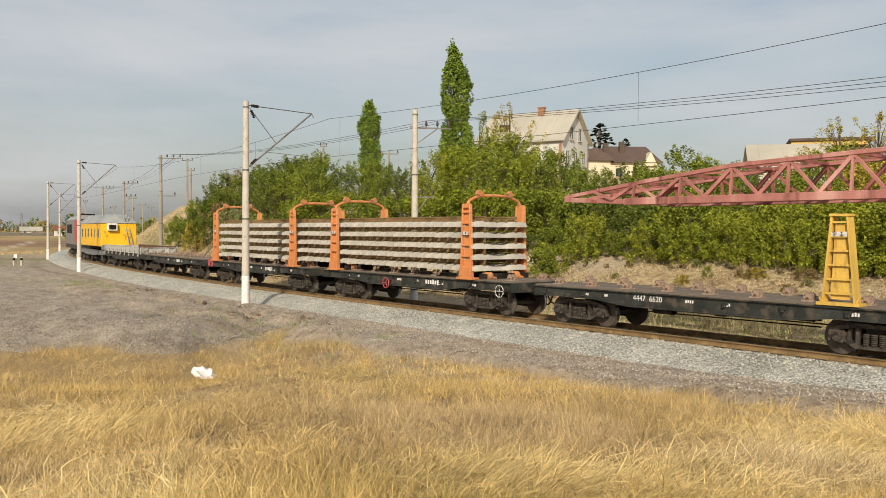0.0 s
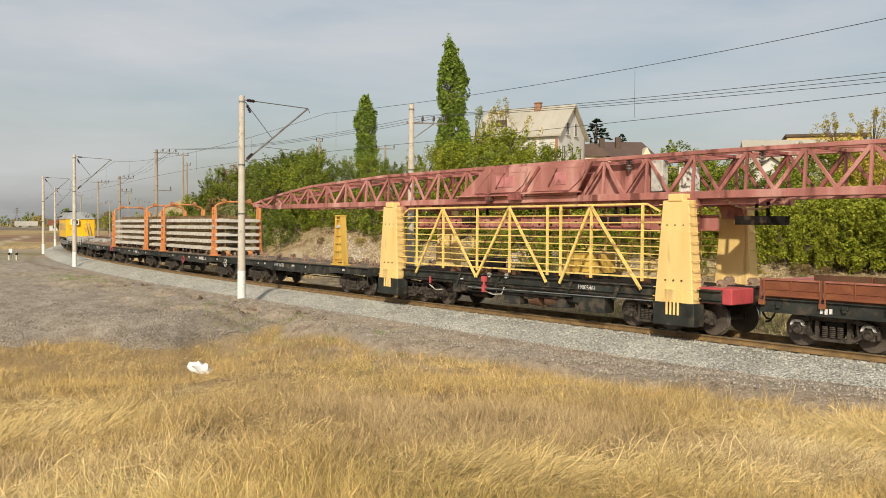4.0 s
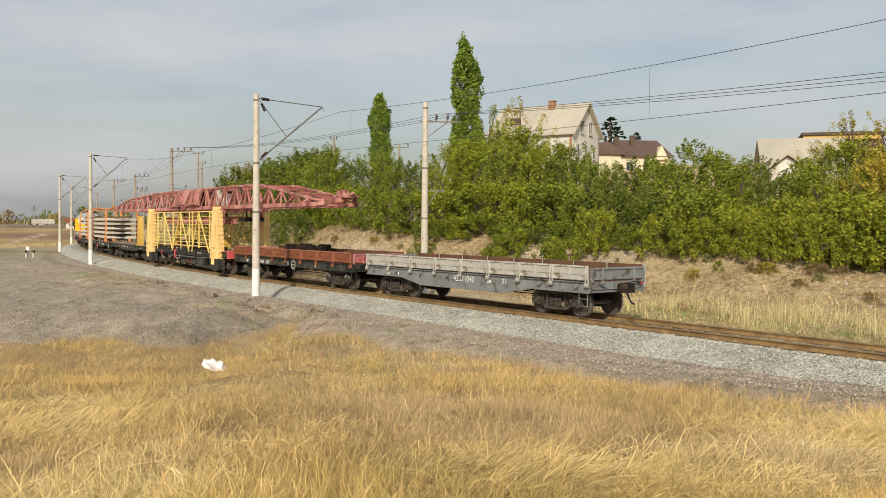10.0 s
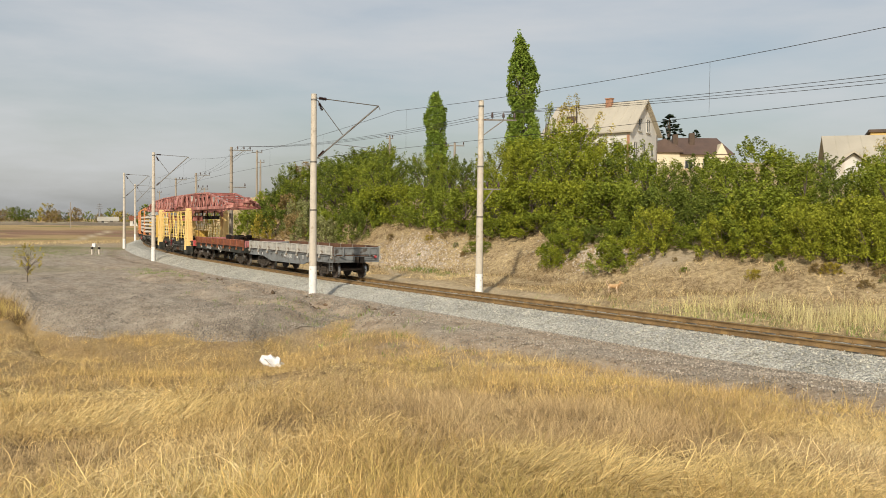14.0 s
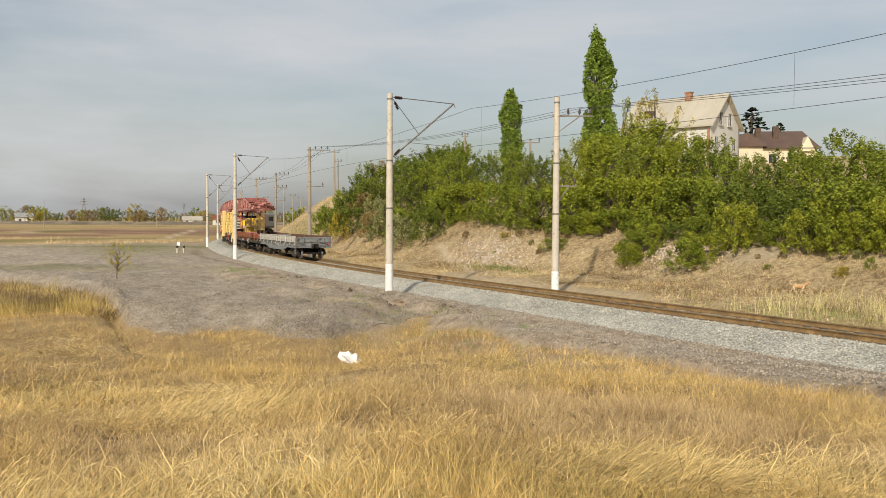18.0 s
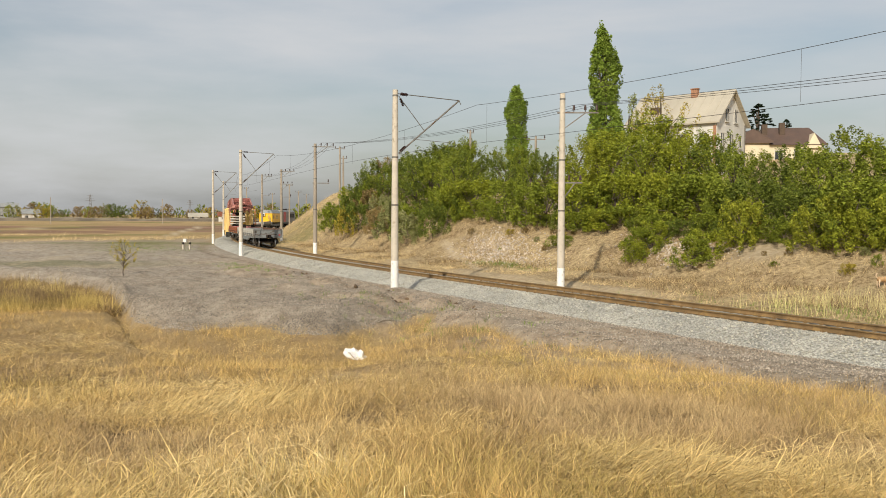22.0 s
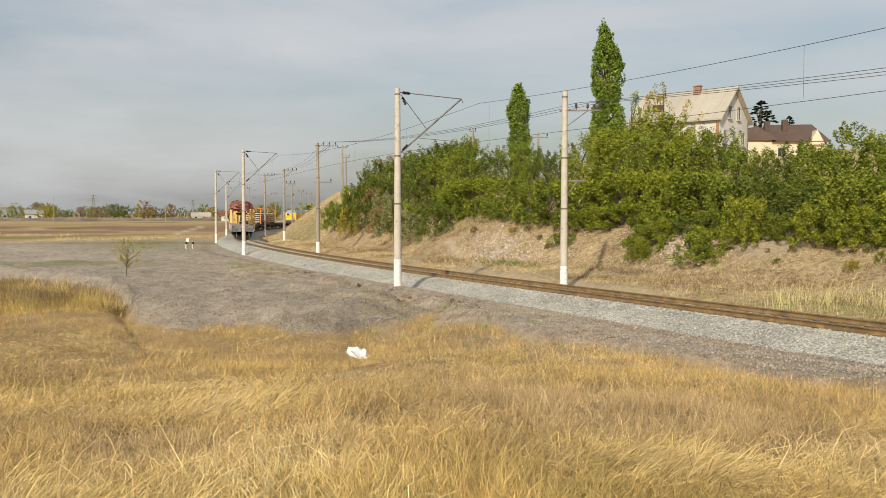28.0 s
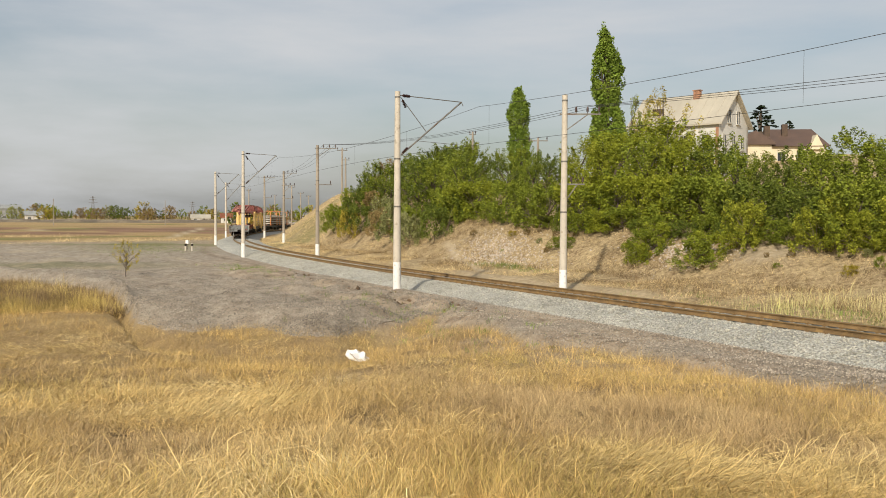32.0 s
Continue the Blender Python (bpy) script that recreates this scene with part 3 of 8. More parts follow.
def shaft(parent, h, r0=0.19, r1=0.13, white=1.3, skin=None):
    bm = one(rod, (0, 0, white), (0, 0, h), r0 - (r0 - r1) * white / h, 20, r1, False)
    part("shaft", bm, skin or M["concrete"], parent, smooth=True)
    bm = one(rod, (0, 0, -0.6), (0, 0, white), r0 + 0.004, 20, r0 - (r0 - r1) * white / h + 0.003, False)
    part("whitewashed_base", bm, M["whitewash"], parent, "flaking whitewashed foot", smooth=True)
    part("top_cap", one(rod, (0, 0, h - 0.01), (0, 0, h + 0.03), r1 * 1.02, 16), skin or M["concrete"], parent)
    for z in (h - 0.25, h - 3.2, h * 0.42):
        part("clamp_band", one(rod, (0, 0, z - 0.04), (0, 0, z + 0.04), (r0 + (r1 - r0) * z / h) * 1.06, 16), M["steel"], parent)


def mast(x, y, top, aim, reach, zarm, s0=None):
    """Near-side concrete mast with a triangular cantilever that carries the catenary. aim: heading of the arm."""
    z0 = gz(x, y)
    w = thing("catenary_mast", "grey concrete mast with a whitewashed foot and a steel cantilever", "catenary mast", pose(x, y, z0, 0, 0, math.degrees(aim)), "masts along the track")
    h = top - z0
    shaft(w, h)
    za, zs = zarm - z0, zarm - z0 - 2.75
    bm = B()
    rod(bm, (0.15, 0, za + 0.1), (reach, 0, za), 0.022, 8)
    part("tie_rod", bm, M["steel"], w)
    bm = B()
    rod(bm, (0.2, 0, zs), (reach, 0, za), 0.04, 8)
    rod(bm, (reach, 0, za), (reach + 0.1, 0, za - 0.2), 0.02, 6)
    part("bracket_tube", bm, M["steel"], w)
    bm = B()
    rod(bm, (0.18, 0, za), (0.18 + (reach - 0.2) * 0.42, 0, zs + 2.75 * 0.42), 0.02, 6)
    part("stay", bm, M["steel"], w)
    for p0, p1 in (((0.25, 0, za + 0.1), (0.7, 0, za + 0.08)), ((0.25, 0, zs + 0.06), (0.55, 0, zs + 0.35)), ((0.25, 0, za - 0.1), (0.5, 0, za - 0.6))):
        d = Vector(p1) - Vector(p0)
        ob = new("insulator", INSUL)
        ob.parent = w
        ob.matrix_basis = Matrix.Translation(p0) @ d.to_track_quat("Z", "Y").to_matrix().to_4x4()
    bm = B()
    rod(bm, (reach * 0.28, 0, zs + 2.75 * 0.26), (reach * 0.95, 0, zs + 0.62), 0.012, 6)
    part("steady_arm", bm, M["steel"], w)
    return w


def feeder_pole(x, y, top, aim, arms, skin=None):
    """Far-side concrete pole with cross-arms for the feeder wires."""
    z0 = gz(x, y)
    w = thing("feeder_pole", "grey concrete pole with a steel cross-arm and insulators", "utility pole", pose(x, y, z0, 0, 0, math.degrees(aim)), "poles along the track")
    h = top - z0
    shaft(w, h, skin=skin)
    for za, ln, pins in arms:
        z = za - z0
        bm = B()
        bar(bm, (-0.25, 0, z), (ln, 0, z), 0.07, 0.07)
        if pins > 1:
            bar(bm, (0.12, 0, z - 0.75), (ln * 0.65, 0, z), 0.05, 0.05)
        a = part("cross_arm", bm, M["steel"], w)
        for k in range(pins):
            put("pin_insulator", PIN, a, ln - 0.1 - k * 0.55, 0, z + 0.03)
    return w


NEAR = [(-9.3, 40.7, 9.15), (-31.9, 75.7, 9.15), (-49.9, 109.1, 9.15), (-63.6, 143.3, 9.15)]
FARP = [(-1.4, 42.6, 9.1), (-25.1, 76.8, 9.75), (-40.3, 109.1, 9.2), (-55.0, 139.6, 10.1)]
TIPS = []
for x, y, top in NEAR:
    s, d = (float(v[0]) for v in to_track(x, y))
    cx, cy, hh = on_track(s, -0.15)
    mast(x, y, top, math.atan2(cy - y, cx - x), math.hypot(cx - x, cy - y) * (0.8 if y < 50 else 0.95), 8.9)
    TIPS.append((s, 8.75))
PINS = []
for i, (x, y, top) in enumerate(FARP):
    s, d = (float(v[0]) for v in to_track(x, y))
    hh = on_track(s)[2]
    aim = hh - (0.25 if i else 0.55)
    arms = [(top - 0.9 if i == 0 else top - 0.25, 1.75 if i == 0 else 1.75, 3), (top - 4.3 if i == 0 else top - 3.6, 1.0 if i == 0 else 1.3, 2 if i == 0 else 1)]
    if i == 2:
        arms.insert(1, (top - 1.9, 1.5, 3))
    feeder_pole(x, y, top, aim, arms, M["darkconcrete"] if i else None)
    PINS.append([(x + math.cos(aim) * (1.65 - k * 0.55), y + math.sin(aim) * (1.65 - k * 0.55), arms[0][0] + 0.36) for k in range(3)])


def span(a, b, sag, n=24):
    return [(a[0] + (b[0] - a[0]) * i / n, a[1] + (b[1] - a[1]) * i / n, a[2] + (b[2] - a[2]) * i / n - 4 * sag * (i / n) * (1 - i / n)) for i in range(n + 1)]


def wire(name, pts, r, label):
    bm = B()
    for a, b in zip(pts, pts[1:]):
        rod(bm, a, b, r, 5, caps=False)
    ob = new(name, mesh_of(name, bm, M["wire"]))
    return tagged(ob, label, "overhead wire", "overhead wires")


def over(s, z, d=0.0):
    x, y, _ = on_track(s, d)
    return (float(x), float(y), z)


SUPS = [(-44.5, 9.45)] + TIPS + [(TIPS[-1][0] + 36, 8.75)]
msg = []
for (a, za), (b, zb) in zip(SUPS, SUPS[1:]):
    n = 30
    msg += [over(a + (b - a) * i / n, za + (zb - za) * i / n - 4 * (0.72 if a < -10 else 0.75) * (i / n) * (1 - i / n), 0.0) for i in range(n)]
wire("messenger_wire", msg, 0.0095, "dark twisted messenger wire sagging between the masts")
con = [over(-44 + i * 2, 6.75 - 0.1 * math.sin(i * 0.17), 0.25 * math.sin(i * 2 * math.pi / 36)) for i in range(100)]
wire("contact_wire", con, 0.009, "thin dark contact wire above the track")
for s in (-36.5, -19.6, -1.2, 8.5, 17.5, 26.5, 35, 45, 54, 63, 72):
    i = max(k for k in range(len(SUPS) - 1) if SUPS[k][0] <= s)
    (a, za), (b, zb) = SUPS[i], SUPS[i + 1]
    u = (s - a) / (b - a)
    zt = za + (zb - za) * u - 4 * (0.72 if a < -10 else 0.75) * u * (1 - u)
    bm = one(rod, over(s, zt), over(s, 6.72), 0.005, 5)
    tagged(new("dropper_wire", mesh_of("dropper_wire", bm, M["wire"])), "thin vertical dropper wire between messenger and contact wire", "overhead wire", "dropper wires")
START = [over(-46, 7.45 + 0.12 * k, 4.6 - 0.55 * k) for k in range(3)]
for k in range(3):
    pts = span(START[k], PINS[0][k], 0.35)
    for a, b in zip(PINS, PINS[1:]):
        pts += span(a[k], b[k], 0.5)[1:]
    wire("feeder_wire", pts, 0.01, "dark feeder wire strung along the concrete poles")

# slim poles and masts in the distance: bearing, metres, height of the top, cross-arm
FAR_POLES = [(-16.49, 118, 3.1 + 118 * 0.0798, 1.4), (-16.27, 124, 3.1 + 124 * 0.0688, 1.1), (-19.18, 230, 3.1 + 230 * 0.0285, 1.5), (-18.67, 250, 3.1 + 250 * 0.0253, 1.5), (-22.49, 190, 3.1 + 190 * 0.0319, 0.9),
             (-20.84, 240, 3.1 + 240 * 0.0257, 1.2), (-19.76, 175, 3.1 + 175 * 0.0361, 1.4), (-34.1, 330, 3.1 + 330 * 0.0182, 0.0), (-27.65, 340, 3.1 + 340 * 0.0179, 0.0), (-3.6, 86, 3.1 + 86 * 0.093, 1.9), (-7.9, 98, 3.1 + 98 * 0.1, 0.8)]
for az, r, zt, arm in FAR_POLES:
    a = radians(az)
    x, y = r * math.sin(a), r * math.cos(a)
    z0 = gz(x, y)
    w = thing("power_pole", "slim weathered power pole in the distance", "utility pole", pose(x, y, z0, 0, 0, -az), "far power poles")
    h = max(zt - z0, 3.0)
    part("shaft", one(rod, (0, 0, -0.3), (0, 0, h), 0.16, 10, 0.11, False), M["darkconcrete"], w, smooth=True)
    if arm:
        bm = one(bar, (-arm / 2, 0, h - 0.3), (arm / 2, 0, h - 0.3), 0.09, 0.09)
        ca = part("cross_arm", bm, M["steel"], w)
        for k in (-1, 0, 1):
            put("pin_insulator", PIN, ca, k * (arm / 2 - 0.08), 0, h - 0.26)
# lattice pylons on the skyline
for az, r, h in ((-31.88, 900, 3.1 + 900 * 0.0216), (-26.0, 1100, 3.1 + 1100 * 0.017)):
    a = radians(az)
    x, y = r * math.sin(a), r * math.cos(a)
    z0 = gz(x, y)
    w = thing("power_pylon", "far grey lattice power pylon on the skyline", "pylon", pose(x, y, z0, 0, 0, -az), "far pylons")
    h -= z0
    bm = B()
    for sx in (-1, 1):
        for sy in (-1, 1):
            bar(bm, (sx * 2.2, sy * 2.2, -1), (sx * 0.3, sy * 0.3, h), 0.22, 0.22)
    for k in range(8):
        u0, u1 = k / 8, (k + 1) / 8
        w0, w1 = 2.2 - 1.9 * u0, 2.2 - 1.9 * u1
        for sy in (-1, 1):
            bar(bm, (-w0, sy * w0, u0 * h), (w1, sy * w1, u1 * h), 0.15, 0.15)
            bar(bm, (w0, sy * w0, u0 * h), (-w1, sy * w1, u1 * h), 0.15, 0.15)
    part("tower", bm, M["steel"], w)
    bm = B()
    for u, ln in ((0.72, 4.2), (0.84, 3.2), (0.95, 2.4)):
        bar(bm, (-ln, 0, u * h), (ln, 0, u * h), 0.25, 0.3)
    part("cross_arm", bm, M["steel"], w)


# ---- houses ----
WALLW = mat("old white plaster", (0.6, 0.59, 0.55), 0.85, scale=0.5, vary=0.12, wear=0.2, wear_color=(0.42, 0.37, 0.3), streak=True)
WALLC = mat("cream plaster", (0.66, 0.58, 0.42), 0.85, scale=0.5, vary=0.1)
WALLY = mat("yellow plaster", (0.62, 0.43, 0.15), 0.85, scale=0.5, vary=0.12)
ROOFP = mat("pale sheet roof", (0.43, 0.395, 0.32), 0.6, scale=0.4, vary=0.12, streak=True)
ROOFB = mat("brown metal roof tiles", (0.11, 0.072, 0.056), 0.55, scale=0.7, vary=0.2)
BRICK = mat("red brick", (0.34, 0.18, 0.11), 0.85, scale=3, vary=0.25, fine=14)
DARKW = mat("dark stained boards", (0.09, 0.06, 0.04), 0.7, scale=2, vary=0.3)
FRAMEW = mat("window frame paint", (0.55, 0.53, 0.48), 0.6, scale=3, vary=0.1)


def at(az, r, z=None, turn=0.0):
    a = radians(az)
    x, y = r * math.sin(a), r * math.cos(a)
    return pose(x, y, gz(x, y) if z is None else z, 0, 0, -az + turn)


def window(parent, x, y, z, w=0.9, h=1.3, rz=0.0):
    bm = B()
    for sx in (-1, 1):
        box(bm, (sx * w / 2, 0, 0), (0.1, 0.1, h + 0.1))
    for sz in (-1, 1):
        box(bm, (0, 0, sz * h / 2), (w, 0.1, 0.1))
    box(bm, (0, 0, 0), (0.06, 0.08, h))
    win = part("window", bm, FRAMEW, parent, at=pose(x, y, z, 0, 0, rz))
    part("pane", one(box, (0, 0.02, 0), (w - 0.05, 0.03, h - 0.05)), M["glass"], win)
    part("sill", one(box, (0, -0.08, -h / 2 - 0.08), (w + 0.25, 0.18, 0.06)), FRAMEW, win)
    return win


def gable_house(name, label, m, width, length, eave, peak, wall, roofm, base=-3.0):
    """Gable along x: long sides face -y and +y; width is across y."""
    w = thing(name, label, "house", m)
    L, W = length / 2, width / 2
    bm = B()
    prism(bm, [(-W, base), (W, base), (W, eave), (0, peak), (-W, eave)], -L, L, axis="x")
    part("wall", bm, wall, w)
    for sg in (-1, 1):
        bm = B()
        k = (peak - eave) / W
        ov = 0.45
        pts = [(sg * (W + ov), eave - ov * k + 0.05), (0, peak + 0.08), (0, peak + 0.26), (sg * (W + ov), eave - ov * k + 0.22)]
        prism(bm, pts, -L - 0.5, L + 0.5, axis="x")
        rf = part("roof_slope", bm, roofm, w)
        n = int(length / 0.9)
        bm = B()
        for i in range(n + 1):
            x = -L - 0.45 + i * (length + 0.9) / n
            bar(bm, (x, sg * (W + ov), eave - ov * k + 0.235), (x, 0, peak + 0.275), 0.05, 0.03)
        part("sheet_seam", bm, roofm, rf)
    return w


# tall white house on the hill: gable end turned to the sun's far side
h1 = gable_house("white_house", "tall white plastered house with a pale sheet-metal gable roof", at(5.95, 101.0, 6.9, -27.0), 7.0, 10.5, 6.6, 9.85, WALLW, ROOFP)
part("chimney", one(box, (1.2, -0.4, 9.8), (0.75, 0.5, 1.3)), BRICK, h1, "red brick chimney", bevel=0.02)
part("chimney_cap", one(box, (1.2, -0.4, 10.5), (0.9, 0.65, 0.1)), BRICK, h1)
for z in (1.7, 4.6, 7.3):
    for y in (-1.1, 1.1) if z > 5 else (-2.2, 0, 2.2):
        window(h1, 5.27, y, z, 0.85, 1.4, 90)
for z in (1.7, 4.6):
    for x in (-4, -1.4, 1.2, 3.8):
        window(h1, x, -3.52, z, 0.95, 1.4)
part("corner_strip", one(box, (5.05, -3.53, 2.2), (0.32, 0.08, 7.6)), BRICK, h1, "exposed brick corner")
part("drainpipe", one(rod, (5.32, 3.4, -2), (5.32, 3.4, 6.5), 0.07, 8), M["steel"], h1)
part("dormer", one(box, (-2.6, -1.9, 8.0), (1.0, 1.2, 1.1)), DARKW, h1)

# brown-roofed house
h2 = thing("brown_roof_house", "cream house with a dark brown hipped metal roof and two chimneys", "house", at(11.35, 122, 9.1, 14))
part("wall", one(box, (0, 0, 0.6), (9.6, 7, 5.8)), WALLC, h2)
bm = B()
prism(bm, [(-5.6, 3.4), (5.3, 3.4), (3.9, 5.9), (-1.3, 5.9)], -4.0, 4.0)
for v in bm.verts:
    if v.co.z > 5:
        v.co.y *= 0.08
part("roof", bm, ROOFB, h2)
for x, z in ((-2.0, 5.2), (0.2, 5.4)):
    part("chimney", one(box, (x, -1.6, z), (0.7, 0.6, 2.0)), DARKW, h2, bevel=0.02)
bm = B()
prism(bm, [(2.6, 3.0), (4.6, 3.0), (3.6, 4.9)], -3.9, 0)
part("gable", bm, WALLC, h2)
for x in (-3, -0.6, 1.8):
    window(h2, x, -3.52, 2.0, 1.0, 1.4)
h2b = thing("side_annex", "low annex with a brown metal roof beside the house", "house", at(9.4, 120, 9.6, 14))
part("wall", one(box, (0, 0, 0.8), (5, 6, 4.8)), WALLC, h2b)
bm = B()
prism(bm, [(-2.9, 3.1), (2.9, 3.1), (2.9, 3.35), (0.4, 4.9), (-2.9, 3.35)], -3.4, 3.4)
part("roof", bm, ROOFB, h2b)

# pale-roofed house and yellow house by the right-hand slope
h3 = gable_house("pale_roof_house", "low house with a pale sheet-metal roof", at(21.7, 92, 5.6, 8), 7.0, 7.0, 3.6, 6.1, WALLW, ROOFP)
h4 = gable_house("white_gable_shed", "small white gabled outbuilding with a grey roof", at(20.8, 84, 5.4, 98), 2.9, 4.0, 3.0, 4.05, WALLW, ROOFP)
h5 = thing("yellow_house", "yellow plastered house with a dark flat overhanging roof", "house", at(23.9, 100, 6.0, 6))
part("wall", one(box, (0, 0, 1.6), (6.8, 7, 9.2)), WALLY, h5)
part("roof_edge", one(box, (0, 0, 6.7), (8.0, 8.4, 0.3)), DARKW, h5, bevel=0.03)
part("parapet", one(box, (-0.2, -0.3, 6.35), (7.2, 7.4, 0.45)), WALLY, h5)
part("upper_cladding", one(box, (1.2, -3.56, 5.2), (5.0, 0.1, 1.8)), DARKW, h5)
for x in (-1.6, 0.7, 2.6):
    window(h5, x, -3.53, 3.0, 1.0, 1.3)
part("flue", one(rod, (0.1, -3.4, 6.5), (0.1, -3.4, 7.3), 0.12, 8), M["steel"], h5)

# low sheds and houses beyond the far field
for az, r, wd, hgt, mt, rf, lab in ((-35.15, 450, 8.0, 3.0, WALLW, M["roofgrey"], "low white farm house with a grey roof behind the far field"), (-25.5, 455, 9, 1.9, WALLW, ROOFP, "long pale sheds behind the far field"), (-38.4, 520, 46, 6.2, M["roofgrey"], M["roofgrey"], "large grey hangar behind the far field"),
                                    (-23.9, 420, 5, 2.6, WALLW, M["redside"], "small pale hut with a red roof behind the far field")):
    w = gable_house("farm_building", lab, at(az, r, None, 0), 8.0, wd, hgt, hgt + 1.8, mt, rf)
    tagged(w, group="far farm buildings")
    for k in range(int(wd / 4)):
        window(w, -wd / 2 + 2 + k * 4, -4.05, 1.6, 1.2, 1.2)


# ---- the work train ----
RUN_T = (0, 3, 6, 9, 12, 15, 18, 21, 24, 27, 30, 32)
RUN_S = (-75.4, -57.9, -40.6, -23.1, -6.0, 10.2, 26.2, 41.9, 56.5, 71.0, 85.2, 94.5)
_fit = np.polyfit(RUN_T, RUN_S, 4)


def run(t):
    """Arc length of the last axle of the train at t seconds."""
    return float(np.polyval(_fit, t))


MOVERS = []     # (thing, q of its middle, half the bogie spacing)
WHEELSETS = []  # (wheelset, x, z)


def vehicle_pose(t, q, half):
    a = on_track(run(t) + q - half)
    b = on_track(run(t) + q + half)
    return pose((a[0] + b[0]) / 2, (a[1] + b[1]) / 2, 0, 0, 0, math.degrees(math.atan2(b[1] - a[1], b[0] - a[0])))


def ring_xz(bm, x, y0, y1, r, n, z=0.0, r1=None):
    rod(bm, (x, y0, z), (x, y1, z), r, n, r1)


def wheelset_mesh():
    bm = B()
    ring_xz(bm, 0, -1.05, 1.05, 0.08, 10)
    for sgn in (-1, 1):
        ring_xz(bm, 0, sgn * 0.73, sgn * 0.86, 0.455, 28)
        ring_xz(bm, 0, sgn * 0.715, sgn * 0.735, 0.5, 28)
        ring_xz(bm, 0, sgn * 0.68, sgn * 0.89, 0.15, 14)
        for k in range(6):
            a = k * math.pi / 3
            box(bm, (0.3 * math.cos(a), sgn * 0.863, 0.3 * math.sin(a)), (0.1, 0.012, 0.1), ry=-a)
    bmesh.ops.recalc_face_normals(bm, faces=list(bm.faces))
    me = mesh_of("wheelset", bm, M["wheel"])
    me.materials.append(M["tread"])
    for p in me.polygons:
        c = p.center
        if 0.44 < math.hypot(c.x, c.z) < 0.49 and abs(p.normal.y) < 0.3:
            p.material_index = 1
    return me


WHEELSET = wheelset_mesh()


def side_frame_mesh():
    """Cast side frame of a two-axle bogie: arched ends, window with a spring nest between."""
    bm = B()
    # three rings of bars leave the windows open
    bar(bm, (-0.5, 0, 0.81), (0.5, 0, 0.81), 0.16, 0.12)
    bar(bm, (-0.5, 0, 0.27), (0.5, 0, 0.27), 0.2, 0.1)
    for sg in (-1, 1):
        bar(bm, (sg * 0.48, 0, 0.82), (sg * 1.12, 0, 0.66), 0.16, 0.12)
        bar(bm, (sg * 0.45, 0, 0.27), (sg * 0.86, 0, 0.5), 0.16, 0.12)
        bar(bm, (sg * 0.42, 0, 0.25), (sg * 0.42, 0, 0.83), 0.15, 0.1)
        bar(bm, (sg * 0.66, 0, 0.38), (sg * 0.62, 0, 0.78), 0.13, 0.08)
        box(bm, (sg * 0.95, 0, 0.58), (0.42, 0.18, 0.16))
        box(bm, (sg * 1.14, 0, 0.5), (0.07, 0.16, 0.26))
        box(bm, (sg * 0.73, 0, 0.5), (0.06, 0.16, 0.22))
    return mesh_of("side_frame", bm, M["bogie"], bevel=0.008)


def spring_mesh():
    """One coil spring, turned as a single ribbed body."""
    bm = B()
    rings = []
    for i in range(13):
        r, z = (0.085 if i % 2 else 0.062), 0.32 + i * 0.0245
        rings.append([bm.verts.new((r * math.cos(a * math.pi / 5), r * math.sin(a * math.pi / 5), z)) for a in range(10)])
    for a, b in zip(rings, rings[1:]):
        for k in range(10):
            bm.faces.new((a[k], a[(k + 1) % 10], b[(k + 1) % 10], b[k]))
    bm.faces.new(rings[0][::-1])
    bm.faces.new(rings[-1])
    return mesh_of("spring", bm, M["bogie"])


def spring_set(bg_, x, y, k=1.0):
    for dx in (-0.2, 0, 0.2):
        put("spring", SPRINGS, bg_, x + dx * k, y + (0.07 if y > 0 else -0.07), 0)


def axlebox_mesh():
    bm = B()
    box(bm, (0, 0, 0), (0.3, 0.2, 0.28))
    rod(bm, (0, -0.1, 0), (0, 0.16, 0), 0.12, 12)
    for a in range(4):
        rod(bm, (0.085 * math.cos(a * 1.57 + 0.78), 0.15, 0.085 * math.sin(a * 1.57 + 0.78)), (0.085 * math.cos(a * 1.57 + 0.78), 0.18, 0.085 * math.sin(a * 1.57 + 0.78)), 0.018, 6)
    return mesh_of("axlebox", bm, M["bogie"], bevel=0.01)


def bolster_mesh(axles=2):
    bm = B()
    box(bm, (0, 0, 0.62), (0.45, 2.1, 0.3))
    rod(bm, (0, 0, 0.7), (0, 0, 0.95), 0.22, 12)
    for sg in (-1, 1):
        bar(bm, (sg * 0.45, -0.6, 0.45), (sg * 0.45, 0.6, 0.45), 0.1, 0.12)
        for y in (-0.78, 0.78):
            box(bm, (sg * 0.46, y, 0.46), (0.07, 0.1, 0.36))
    return mesh_of("bogie", bm, M["grime"], bevel=0.01)


def cap_mesh():
    """A rough white paint patch over the arch of the axlebox."""
    bm = B()
    prism(bm, [(-0.19, 0.0), (-0.17, 0.1), (-0.1, 0.155), (0.1, 0.155), (0.17, 0.1), (0.19, 0.0), (0.13, 0.02), (0.09, 0.1), (-0.09, 0.1), (-0.13, 0.02)], -0.09, 0.095)
    return mesh_of("paint_mark", bm, M["capwhite"])


SIDEFRAME, SPRINGS, AXLEBOX, BOLSTER, CAP = side_frame_mesh(), spring_mesh(), axlebox_mesh(), bolster_mesh(), cap_mesh()


